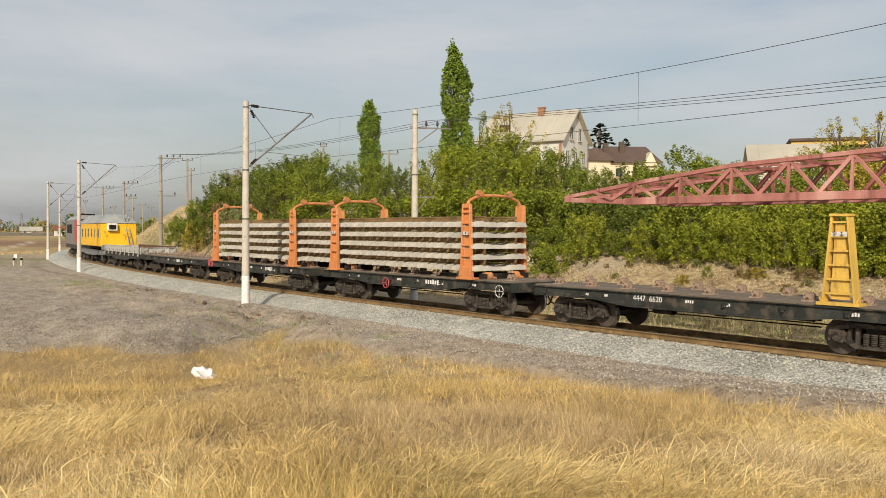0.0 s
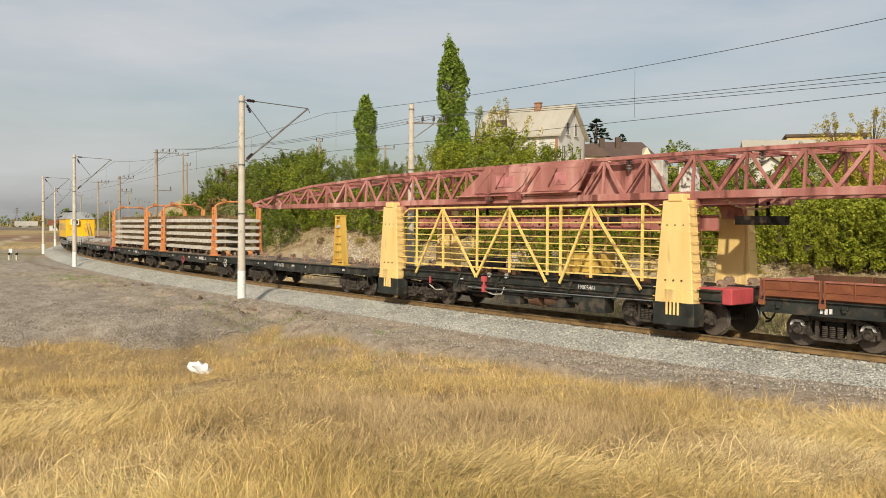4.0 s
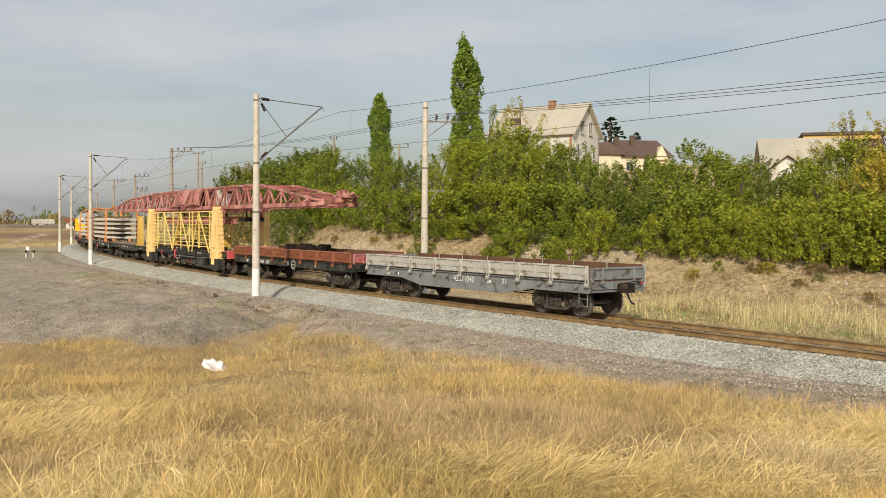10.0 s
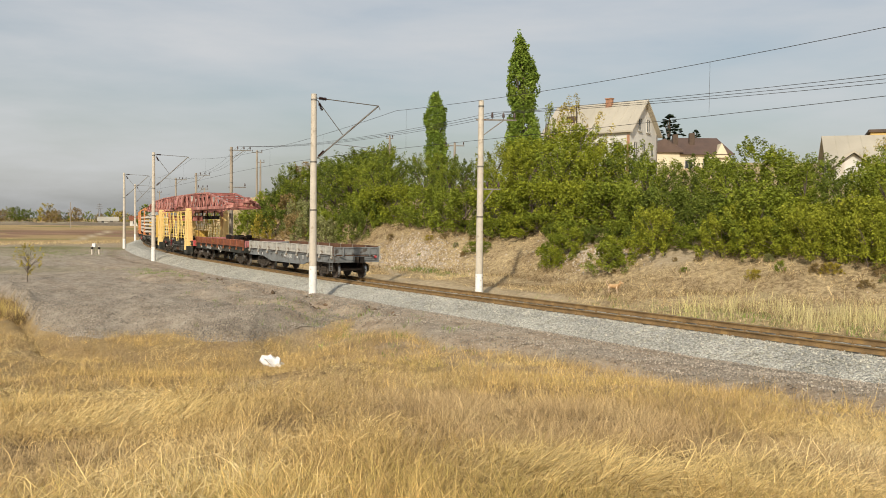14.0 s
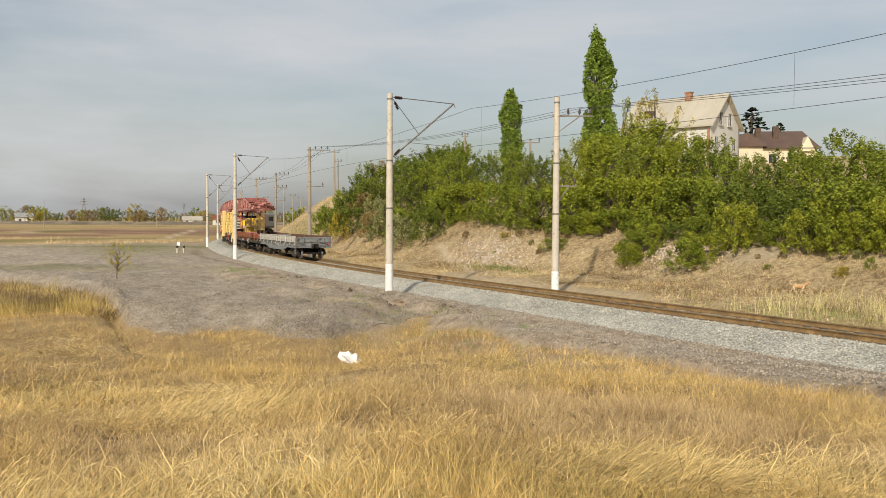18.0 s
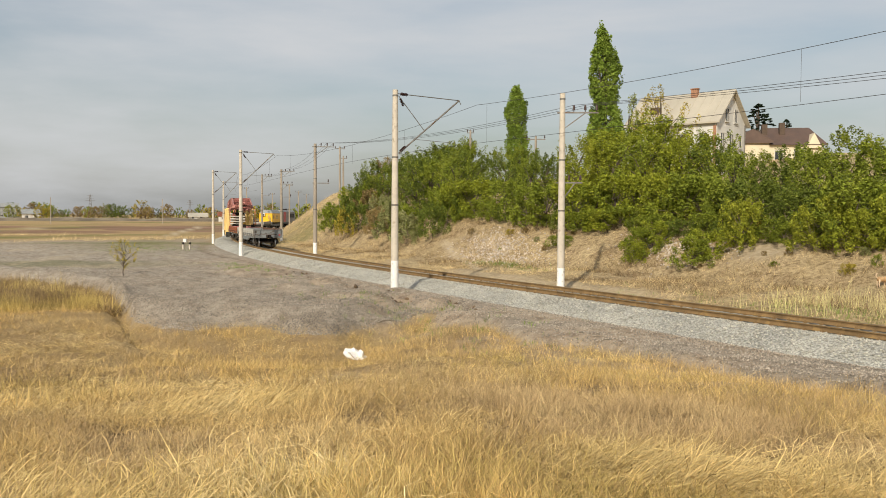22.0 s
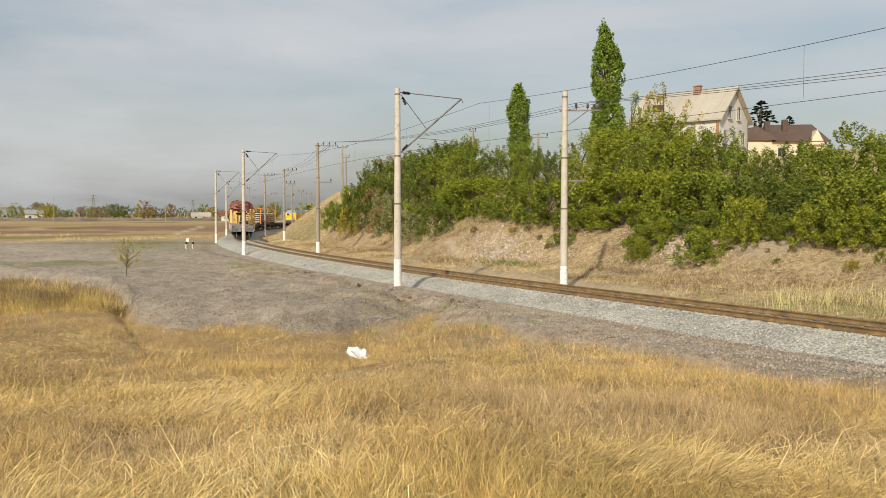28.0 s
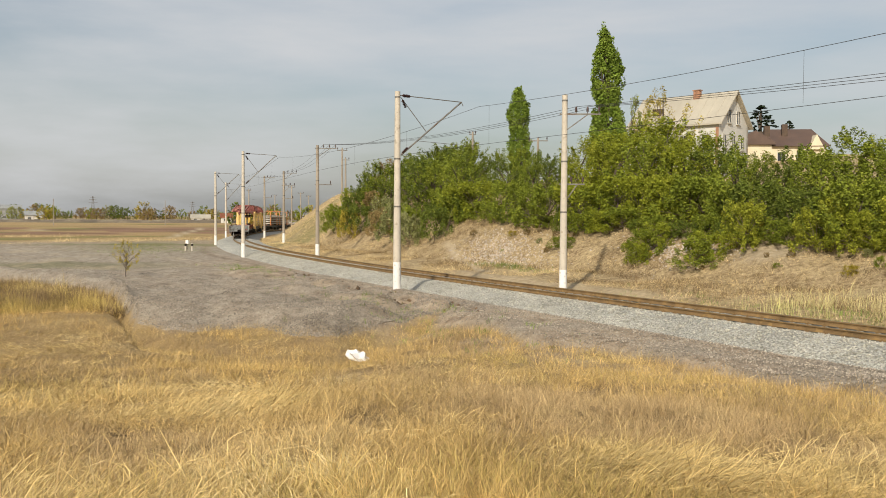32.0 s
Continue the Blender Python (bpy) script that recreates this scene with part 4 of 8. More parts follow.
def bogie(wagon, x, axles=(-0.925, 0.925), caps=False):
    bg_ = put("bogie", BOLSTER, wagon, x, 0, 0)
    for y in (-1.02, 1.02):
        if len(axles) == 2:
            put("side_frame", SIDEFRAME, bg_, 0, y, 0)
            spring_set(bg_, 0, y)
        else:
            for k in (-0.5, 0.5):
                fr = put("side_frame", SIDEFRAME, bg_, k * 1.45, y, 0)
                fr.scale = (0.74, 1, 1)
                spring_set(bg_, k * 1.45, y, 0.75)
        for a in axles:
            put("axlebox", AXLEBOX, bg_, a, y, 0.48, rz=180 if y < 0 else 0)
            if caps and y > 0:
                put("paint_mark", CAP, bg_, a, y + 0.05, 0.57)
    for a in axles:
        w = put("wheelset", WHEELSET, bg_, a, 0, 0.4785)
        WHEELSETS.append((w, a))
    return bg_


def coupler_mesh():
    bm = B()
    box(bm, (-0.25, 0, 0), (0.5, 0.2, 0.24))
    prism(bm, [(-0.02, -0.2), (0.12, -0.22), (0.28, -0.12), (0.2, -0.06), (0.12, 0.02), (0.22, 0.1), (0.32, 0.2), (0.2, 0.26), (-0.02, 0.22)], -0.16, 0.16)
    for v in bm.verts:
        if v.co.x > -0.03:
            v.co.y, v.co.z = v.co.z, v.co.y
    rod(bm, (-0.1, 0, 0.14), (-0.1, 0.9, 0.2), 0.018, 6)
    return mesh_of("coupler", bm, M["grime"])


COUPLER = coupler_mesh()


def hose_mesh():
    bm = B()
    pts = [(0, 0, 0), (0.12, 0, -0.12), (0.2, 0, -0.3), (0.3, 0, -0.42), (0.42, 0, -0.45)]
    for a, b in zip(pts, pts[1:]):
        rod(bm, a, b, 0.03, 8)
    return mesh_of("brake_hose", bm, M["black"], smooth=True)


HOSE = hose_mesh()


def wheel_ring(r, spokes, material, tube=0.018):
    bm = B()
    n = 16
    for i in range(n):
        a, b = i * 2 * math.pi / n, (i + 1) * 2 * math.pi / n
        rod(bm, (r * math.cos(a), 0, r * math.sin(a)), (r * math.cos(b), 0, r * math.sin(b)), tube, 6)
    for i in range(spokes):
        a = i * 2 * math.pi / spokes
        rod(bm, (0, 0, 0), (r * math.cos(a), 0, r * math.sin(a)), tube * 0.9, 6)
    return mesh_of("handwheel", bm, material)


HANDWHEEL = wheel_ring(0.22, 4, M["capwhite"])
HANDWHEEL_RED = wheel_ring(0.22, 3, M["redbright"])


def underframe(w, L, hs, deep, material, name="side_sill", spacing=9.72, caps=False, belly=True, clear=()):
    """Frame of a flat wagon: two side sills, headstocks, centre sill, cross beams, deck, brake gear, bogies, couplers."""
    half, q = L / 2, spacing / 2
    bm = B()
    if belly:
        pts = [(-half, 1.26), (-half, 1.26 - hs), (-q + 0.9, 1.26 - hs), (-q + 2.3, 1.26 - deep), (q - 2.3, 1.26 - deep), (q - 0.9, 1.26 - hs), (half, 1.26 - hs), (half, 1.26)]
    else:
        pts = [(-half, 1.26), (-half, 1.26 - hs), (half, 1.26 - hs), (half, 1.26)]
    prism(bm, pts, -0.012, 0.012)
    bar(bm, (-half, 0.04, 1.25), (half, 0.04, 1.25), 0.09, 0.025)
    lo = [(u, v) for u, v in pts[1:-1]]
    for (a, za), (b, zb) in zip(lo, lo[1:]):
        bar(bm, (a, 0.04, za), (b, 0.04, zb), 0.09, 0.025)
    me = mesh_of(name, bm, material)
    for y, rz in ((1.38, 0), (-1.38, 180)):
        put(name, me, w, 0, y, 0, rz)
    for sg in (-1, 1):
        part("headstock", one(box, (sg * (half - 0.04), 0, 1.08), (0.08, 2.76, 0.36)), material, w, bevel=0.008)
    bm = B()
    for y in (-0.18, 0.18):
        bar(bm, (-half, y, 1.08), (half, y, 1.08), 0.03, 0.34)
        bar(bm, (-q + 2, y, 0.86), (q - 2, y, 0.86), 0.05, 0.3)
    for k in range(9):
        x = -half + 0.9 + k * (L - 1.8) / 8
        box(bm, (x, 0, 1.12), (0.12, 2.7, 0.2))
    part("centre_sill", bm, M["grime"], w)
    # stake pockets and tie-down hooks along the sill
    bm = B()
    box(bm, (0, 0, 0), (0.16, 0.08, 0.1))
    box(bm, (0, 0.03, -0.08), (0.1, 0.06, 0.06))
    pk = mesh_of("stake_pocket", bm, material, bevel=0.006)
    for k in range(8):
        x = -half + 0.55 + k * (L - 1.1) / 7
        for y, rz in ((1.44, 0), (-1.44, 180)):
            if y > 0 and any(abs(x - c) < 1.05 for c in clear):
                continue
            put("stake_pocket", pk, w, x, y, 1.14, rz)
    bm = B()
    rod(bm, (1.3, 0.75, 0.78), (2.0, 0.75, 0.78), 0.18, 12)
    part("air_reservoir", bm, M["grime"], w, smooth=False)
    bm = B()
    rod(bm, (-1.2, -0.6, 0.8), (-0.7, -0.6, 0.8), 0.19, 12)
    box(bm, (-0.4, 0.8, 0.82), (0.35, 0.3, 0.22))
    rod(bm, (-3.2, 0.5, 0.62), (3.2, 0.5, 0.62), 0.02, 6)
    rod(bm, (-3.2, -0.5, 0.6), (3.2, -0.5, 0.6), 0.02, 6)
    part("brake_gear", bm, M["grime"], w)
    for sg in (-1, 1):
        put("coupler", COUPLER, w, sg * (half + 0.25), 0, 1.05, 0 if sg > 0 else 180)
        put("brake_hose", HOSE, w, sg * (half + 0.02), 0.35 * sg, 0.95, 0 if sg > 0 else 180)
        bogie(w, sg * q, caps=caps)
    # corner steps
    bm = B()
    for dx in (0, 0.38):
        rod(bm, (dx, 0, 0), (dx, 0, -0.5), 0.014, 6)
    for dz in (-0.48, -0.24):
        bar(bm, (0, 0, dz), (0.38, 0, dz), 0.06, 0.015)
    stp = mesh_of("corner_step", bm, material)
    put("corner_step", stp, w, -half + 0.06, 1.42, 0.94)
    put("corner_step", stp, w, half - 0.06, -1.42, 0.94, 180)


def deck(w, L, material, n=None):
    """Cross planks, each one a piece with its own edge."""
    n = n or int(L / 0.45)
    bm = one(box, (0, 0, 0), (L / n - 0.014, 2.74, 0.05))
    me = mesh_of("deck_plank", bm, material, bevel=0.006)
    for k in range(n):
        put("deck_plank", me, w, -L / 2 + (k + 0.5) * L / n, 0, 1.285 + random.uniform(-0.006, 0.006))


def roller_mesh():
    bm = B()
    for y in (-0.1, 0.1):
        rod(bm, (0, y - 0.02, 0.13), (0, y + 0.02, 0.13), 0.12, 14)
        rod(bm, (0, y - 0.03, 0.13), (0, y + 0.03, 0.13), 0.05, 8)
    rod(bm, (0, -0.16, 0.13), (0, 0.16, 0.13), 0.025, 8)
    box(bm, (0, 0, 0.02), (0.3, 0.36, 0.04))
    return mesh_of("roller", bm, mat("bare roller steel", (0.37, 0.27, 0.2), 0.7, 0.2, scale=5, vary=0.3, wear=0.4, wear_color=(0.16, 0.09, 0.05)))


ROLLER = roller_mesh()


def letters(text, size, w, x, z, y=1.4, material=None, name="lettering"):
    cu = bpy.data.curves.new(name, "FONT")
    cu.body, cu.size, cu.align_x = text, size, "CENTER"
    tmp = bpy.data.objects.new(name, cu)
    scene.collection.objects.link(tmp)
    me = bpy.data.meshes.new_from_object(tmp.evaluated_get(bpy.context.evaluated_depsgraph_get()))
    bpy.data.objects.remove(tmp)
    me.materials.clear()
    me.materials.append(material or M["text"])
    ob = new(name, me)
    ob.parent = w
    ob.matrix_basis = pose(x, y, z, 90, 0, 180)
    return ob


def blots(w, xs, z, size, y=1.4):
    """Small plain bars where the lettering cannot be read."""
    for x, n in xs:
        for i in range(n):
            bm = one(box, (0, 0, 0), (size * 0.5, 0.004, size * random.uniform(0.7, 1)))
            part("stencil_mark", bm, M["text"], w, at=pose(x + i * size * 0.75, y, z + random.uniform(-0.01, 0.01)))


def mover(w, q, half):
    MOVERS.append((w, q, half))


# empty flat wagon with rollers that carries the boom's forward rest
def flat_wagon(q0, q1, label, rollers=True, numbers=True):
    L = q1 - q0 - 1.2
    w = thing("flat_wagon", label, "rail wagon", group="wagons of the work train")
    underframe(w, L, 0.3, 0.44, M["frame"], spacing=L - 3.6, clear=(1.8,) if numbers and numbers is not True else ())
    deck(w, L, M["planks"])
    if rollers:
        for k in range(9):
            x = -L / 2 + 0.6 + k * (L - 1.2) / 8
            for y in (-0.8, 0.8):
                put("roller", ROLLER, w, x, y + random.uniform(-0.05, 0.05), 1.31)
    if numbers:
        if numbers is True:
            blots(w, [(-2.6, 8)], 1.08, 0.2)
        else:
            letters(numbers, 0.24, w, 1.8, 1.02, 1.425)
        blots(w, [(-4.6, 3), (-1.0, 2), (0.2, 4), (3.4, 2), (4.2, 3)], 1.1, 0.1)
    mover(w, (q0 + q1) / 2, (L - 3.6) / 2)
    return w


def boom_rest(w, x):
    """Yellow tapered post that props the boom, with rungs."""
    for y, dx in ((1.3, -0.15), (-1.45, -0.95)):
        bm = B()
        for sg in (-1, 1):
            bar(bm, (sg * 0.42, 0, 1.3), (sg * 0.2, 0, 3.55), 0.3, 0.05)
            bar(bm, (sg * 0.5, 0.1, 1.5), (sg * 0.42, 0.1, 1.3), 0.05, 0.05)
        for k in range(6):
            z = 1.6 + k * 0.36
            hw = 0.42 - 0.22 * (z - 1.3) / 2.25
            bar(bm, (-hw, 0.08, z), (hw, 0.08, z), 0.05, 0.05)
        box(bm, (0, 0.02, 2.4), (0.5, 0.03, 1.9), taper=(0.6, 1))
        box(bm, (0, 0, 3.58), (0.5, 0.34, 0.06))
        box(bm, (0, 0, 1.34), (1.1, 0.4, 0.08))
        p = part("boom_rest", bm, M["oldyellow"], w, "dirty yellow tapered steel post", at=pose(x + dx, y, 0, 0, 0, 0 if y > 0 else 180))
        bm = one(box, (0, 0.1, 3.1), (0.5, 0.02, 0.12))
        part("white_band", bm, M["capwhite"], p)


E_WAGON = flat_wagon(45.2, 59.7, "empty black flat wagon with rollers on its plank deck", rollers=True, numbers="4447  6620")
boom_rest(E_WAGON, 48.5 - 52.45)


# wagons under the stack of track panels
def gate_frame_mesh(h=2.86):
    """One orange side post of the load frame, with a ladder face and a curved head arm."""
    bm = B()
    for sg in (-1, 1):
        bar(bm, (sg * 0.3, 0, 1.4), (sg * 0.2, 0, 1.3 + h), 0.14, 0.06)
    box(bm, (0, -0.05, 1.3 + h * 0.5), (0.5, 0.03, h * 0.94), taper=(0.7, 1))
    for k in range(6):
        z = 1.75 + k * 0.42
        bar(bm, (-0.27, 0.03, z), (0.27, 0.03, z), 0.08, 0.05)
    box(bm, (0, 0.02, 1.5), (0.74, 0.2, 0.45), taper=(0.8, 1))
    box(bm, (0, -0.1, 1.33), (0.9, 0.5, 0.08))
    return mesh_of("load_post", bm, M["orange"], bevel=0.01)


def head_arm_mesh():
    """Curved tubular arm that folds over the load, with a hook block."""
    bm = B()
    pts = [(0, 0, 4.1), (0, -0.12, 4.3), (0, -0.4, 4.42), (0, -0.75, 4.5), (0, -1.43, 4.52)]
    for a, b in zip(pts, pts[1:]):
        rod(bm, a, b, 0.06, 8)
    box(bm, (0, -0.62, 4.58), (0.2, 0.22, 0.2), rx=0.5)
    box(bm, (0, 0, 4.1), (0.3, 0.14, 0.16))
    return mesh_of("head_arm", bm, M["orange"])


GATE, ARM = gate_frame_mesh(), head_arm_mesh()


def chain_mesh(h=2.2):
    bm = B()
    n = 22
    for i in range(n):
        z = 1.5 + h * i / n
        box(bm, (0.02 * math.sin(i * 1.1), 0, z), (0.05, 0.03, 0.085) if i % 2 else (0.03, 0.05, 0.085))
    return mesh_of("chain", bm, M["rust"])


CHAIN = chain_mesh()


def load_wagon(q0, q1, posts, label):
    w = flat_wagon(q0, q1, label, rollers=True)
    mid = (q0 + q1) / 2
    for qp in posts:
        x = qp - mid
        for y, rz in ((1.4, 0), (-1.4, 180)):
            g = put("load_post", GATE, w, x, y, 0, rz)
            tagged(g, "orange steel load post with rungs")
            put("head_arm", ARM, g, 0, 0, 0)
            bm = one(box, (0, 0.09, 3.05), (0.36, 0.02, 0.13))
            part("white_plate", bm, M["capwhite"], g)
        put("chain", CHAIN, w, x - 0.3, 0.75, 0.2)
        put("chain", CHAIN, w, x - 0.3, -0.75, 0.2)
        bm = B()
        for y in (-0.7, 0.7):
            rod(bm, (x - 0.6, y, 1.42), (x - 0.6, y + 0.25, 1.42), 0.16, 14)
            rod(bm, (x - 0.2, y, 1.4), (x - 0.9, y, 1.36), 0.05, 8)
        part("winch", bm, M["orange"], w)
    # cross bearers that the load rests on
    for qp in posts:
        for dx in (-1.2, 1.2):
            part("load_bearer", one(box, (qp - mid + dx * 0.5, 0, 1.42), (0.2, 2.4, 0.2)), M["grime"], w)
    return w


B_WAGON = load_wagon(59.7, 73.95, (62.75, 72.3), "black flat wagon with orange load posts carrying track panels")
A_WAGON = load_wagon(73.95, 88.2, (76.4, 86.4), "black flat wagon with orange load posts carrying track panels")


put("handwheel", HANDWHEEL, B_WAGON, -6.0, 1.47, 0.95)
put("handwheel", HANDWHEEL_RED, B_WAGON, 1.2, 1.47, 0.9)
part("end_plate", one(box, (6.1, 1.42, 1.12), (0.7, 0.06, 0.4)), M["redbright"], A_WAGON, "pink-red end plate", bevel=0.01)


def sleeper_mesh():
    """Concrete sleeper, thick under the rails and waisted in the middle."""
    bm = B()
    xs = [(-1.35, 0.15, 0.2), (-1.1, 0.21, 0.22), (-0.6, 0.2, 0.22), (-0.3, 0.14, 0.19), (0.3, 0.14, 0.19), (0.6, 0.2, 0.22), (1.1, 0.21, 0.22), (1.35, 0.15, 0.2)]
    rings = []
    for u, hh, ww in xs:
        rings.append([bm.verts.new(p) for p in ((-ww / 2 - 0.03, u, 0), (ww / 2 + 0.03, u, 0), (ww / 2 - 0.02, u, hh), (-ww / 2 + 0.02, u, hh))])
    for a, b in zip(rings, rings[1:]):
        for i in range(4):
            j = (i + 1) % 4
            bm.faces.new((a[i], a[j], b[j], b[i]))
    bm.faces.new(rings[0][::-1])
    bm.faces.new(rings[-1])
    return mesh_of("sleeper", bm, M["sleeper"])


SLEEPER = sleeper_mesh()


def panel_stack():
    """Five ready-made track panels stacked upside up, two load wagons long."""
    q0, q1 = 62.3, 85.9
    mid = (q0 + q1) / 2
    L = q1 - q0
    w = thing("prefabricated_track", "stack of concrete sleeper track panels with rusty rails", "track panels")
    for lay in range(5):
        z0 = 1.62 + lay * 0.42
        for y in (-0.8, 0.8):
            bm = B()
            for dx, wd, hh in ((0, 0.15, 0.03), (0.1, 0.03, 0.12), (0.16, 0.075, 0.05)):
                bar(bm, (-L / 2, y, z0 + 0.225 + dx), (L / 2, y, z0 + 0.225 + dx), wd, hh)
            part("panel_rail", bm, M["rail"], w)
        n = 42
        for i in range(n):
            x = -L / 2 + 0.12 + i * (L - 0.24) / (n - 1)
            put("sleeper", SLEEPER, w, x, random.uniform(-0.02, 0.02), z0 + random.uniform(-0.008, 0.008))
    mover(w, mid, 9.0)
    return w


STACK = panel_stack()
W3 = flat_wagon(88.2, 102.1, "empty black flat wagon with rollers, coupled ahead of the load", rollers=True)


# ---- track-laying crane ----
def crane():
    q0, q1 = 27.7, 45.2
    mid = (q0 + q1) / 2
    L = q1 - q0 - 1.1
    w = thing("track_laying_crane", "track-laying crane wagon with cream-yellow legs and a faded red lattice boom", "rail crane", group="wagons of the work train")
    half = L / 2
    bm = B()
    prism(bm, [(-half, 1.38), (-half, 1.0), (-3.6, 0.98), (-2.6, 0.82), (2.6, 0.82), (3.6, 0.98), (half, 1.0), (half, 1.38)], -0.02, 0.02)
    bar(bm, (-half, 0.06, 1.36), (half, 0.06, 1.36), 0.12, 0.04)
    bar(bm, (-2.6, 0.06, 0.83), (2.6, 0.06, 0.83), 0.12, 0.04)
    bar(bm, (-half, 0.06, 1.1), (half, 0.06, 1.1), 0.06, 0.03)
    me = mesh_of("side_sill", bm, M["frame"])
    for y, rz in ((1.4, 0), (-1.4, 180)):
        put("side_sill", me, w, 0, y, 0, rz)
    bm = B()
    box(bm, (0, 0, 1.36), (L, 2.76, 0.06))
    for sg in (-1, 1):
        box(bm, (sg * (half - 0.05), 0, 1.15), (0.1, 2.8, 0.46))
    for k in range(7):
        box(bm, (-half + 1.2 + k * (L - 2.4) / 6, 0, 1.2), (0.15, 2.7, 0.25))
    part("deck", bm, M["grime"], w)
    # gear lockers, tanks and pipes under and on the deck
    for x, sx, sz, y in ((-3.4, 1.1, 0.55, 1.18), (-1.9, 0.7, 0.5, 1.15), (0.3, 0.8, 0.55, 1.18), (-0.3, 0.9, 0.5, -1.15)):
        bm = one(box, (x, y, 0.66), (sx, 0.5, sz))
        part("equipment_locker", bm, M["frame"], w, bevel=0.02)
    bm = B()
    for x in (-1.2, 2.4):
        rod(bm, (x - 0.45, 0.9, 0.66), (x + 0.45, 0.9, 0.66), 0.22, 12)
    rod(bm, (-half + 1, 1.44, 0.95), (half - 1, 1.44, 0.98), 0.03, 6)
    rod(bm, (-2, 1.46, 0.72), (2.6, 1.46, 0.72), 0.025, 6)
    part("air_reservoir", bm, M["grime"], w)
    bm = B()
    rod(bm, (1.7, 1.5, 0.72), (1.7, 1.5, 1.3), 0.05, 8)
    box(bm, (1.7, 1.5, 1.2), (0.2, 0.12, 0.2))
    box(bm, (1.7, 1.5, 0.85), (0.14, 0.12, 0.26))
    part("shutoff_valve", bm, M["redbright"], w, "red valve")
    bm = B()
    for a_, b_ in (((1.6, 1.5, 0.74), (1.2, 1.5, 0.66)), ((1.2, 1.5, 0.66), (0.75, 1.5, 0.7)), ((0.75, 1.5, 0.7), (0.62, 1.5, 0.95)), ((5.0, 1.46, 0.8), (4.6, 1.46, 0.62)), ((4.6, 1.46, 0.62), (4.2, 1.46, 0.66))):
        rod(bm, a_, b_, 0.022, 6)
    part("air_pipe", bm, M["greyrim"], w, "pale air pipe")
    for x in (1.45, 0.55):
        part("gauge", one(rod, (x, 1.42, 1.36), (x, 1.5, 1.36), 0.09, 14), M["capwhite"], w, "round white gauge")
    bm = B()
    for x in (-0.75, -1.55):
        rod(bm, (x - 0.26, 1.2, 0.62), (x + 0.26, 1.2, 0.62), 0.24, 14)
    part("air_tank", bm, M["rust"], w, "rust-brown air tank", bevel=0.02)
    part("warning_flag", one(box, (4.95, 1.47, 1.0), (0.08, 0.05, 0.26)), M["redbright"], w)
    part("power_cable", one(rod, (-half + 1.5, 1.49, 0.93), (2.6, 1.49, 0.86), 0.018, 6), M["greyframe"], w)
    rs = random.Random(3)
    for k in range(26):
        bm = one(box, (rs.uniform(-5.2, 5.2), rs.uniform(-1.1, 1.25), 1.46), (rs.uniform(0.2, 0.9), rs.uniform(0.15, 0.4), rs.uniform(0.08, 0.26)), rz=rs.uniform(-0.4, 0.4))
        part("track_fitting", bm, M["rust" if k % 3 else "grime"], w)
    for k in range(16):
        x = rs.uniform(-4.2, 4.2)
        if k % 2:
            bm = one(rod, (x, 1.3, 0.62 + rs.uniform(0, 0.2)), (x + rs.uniform(0.3, 1.0), 1.3, 0.62 + rs.uniform(0, 0.2)), rs.uniform(0.03, 0.1), 10)
            part("pipe", bm, M["grime" if k % 4 else "rust"], w)
        else:
            bm = one(box, (x, 1.36, 0.8), (rs.uniform(0.15, 0.5), 0.16, rs.uniform(0.15, 0.4)))
            part("valve_box", bm, M["frame"], w, bevel=0.015)
    for x in (-4.6, -2.6, 0.9, 3.1):
        part("gusset", one(bar, (x, 1.47, 1.36), (x + 0.25, 1.47, 0.85), 0.03, 0.12), M["frame"], w)
    bm = one(box, (-1.6, -0.6, 1.8), (1.5, 0.9, 0.8))
    part("winch_cabinet", bm, M["oldyellow"], w, bevel=0.02)
    bm = one(box, (3.0, 0.2, 1.66), (1.2, 1.0, 0.5))
    part("winch_drum", bm, M["grime"], w, bevel=0.05)
    for sg in (-1, 1):
        bogie(w, sg * 6.1, axles=(-1.45, 0, 1.45))
        put("coupler", COUPLER, w, sg * (half + 0.2), 0, 1.05, 0 if sg > 0 else 180)
        put("brake_hose", HOSE, w, sg * (half + 0.02), 0.35 * sg, 0.95, 0 if sg > 0 else 180)
    # legs
    for x in (43.9 - mid, 29.65 - mid):
        for y, rz in ((1.5, 0), (-1.5, 180)):
            bm = B()
            box(bm, (0, 0, 2.32), (1.36, 0.5, 3.2), taper=(0.66, 0.75))
            leg = part("crane_leg", bm, M["yellow"], w, "cream-yellow tapered box leg", at=pose(x, y, 0, 0, 0, rz), bevel=0.02)
            bm = one(box, (0, 0, 0.62), (1.42, 0.52, 0.68))
            part("leg_base", bm, M["frame"], leg, bevel=0.02)
            bm = one(box, (0, 0.02, 4.0), (0.5, 0.4, 0.22))
            part("leg_head", bm, M["yellow"], leg, bevel=0.02)
            bm = B()
            box(bm, (0, 0.235, 2.2), (0.62, 0.02, 1.7), rx=-0.02)
            part("access_panel", bm, M["yellow"], leg)
            for k in range(4):
                part("jack_rod", one(rod, (-0.2 + k * 0.13, 0.29, 0.6), (-0.2 + k * 0.13, 0.29, 1.0), 0.035, 8), M["yellow"], leg)
            part("jack_plate", one(box, (0, 0.28, 1.15), (0.62, 0.06, 0.36)), M["yellow"], leg)
            bm = B()
            for sg in (-1, 1):
                for k in range(11):
                    z = 1.1 + k * 0.27
                    hw = 0.68 - 0.23 * (z - 0.72) / 3.2
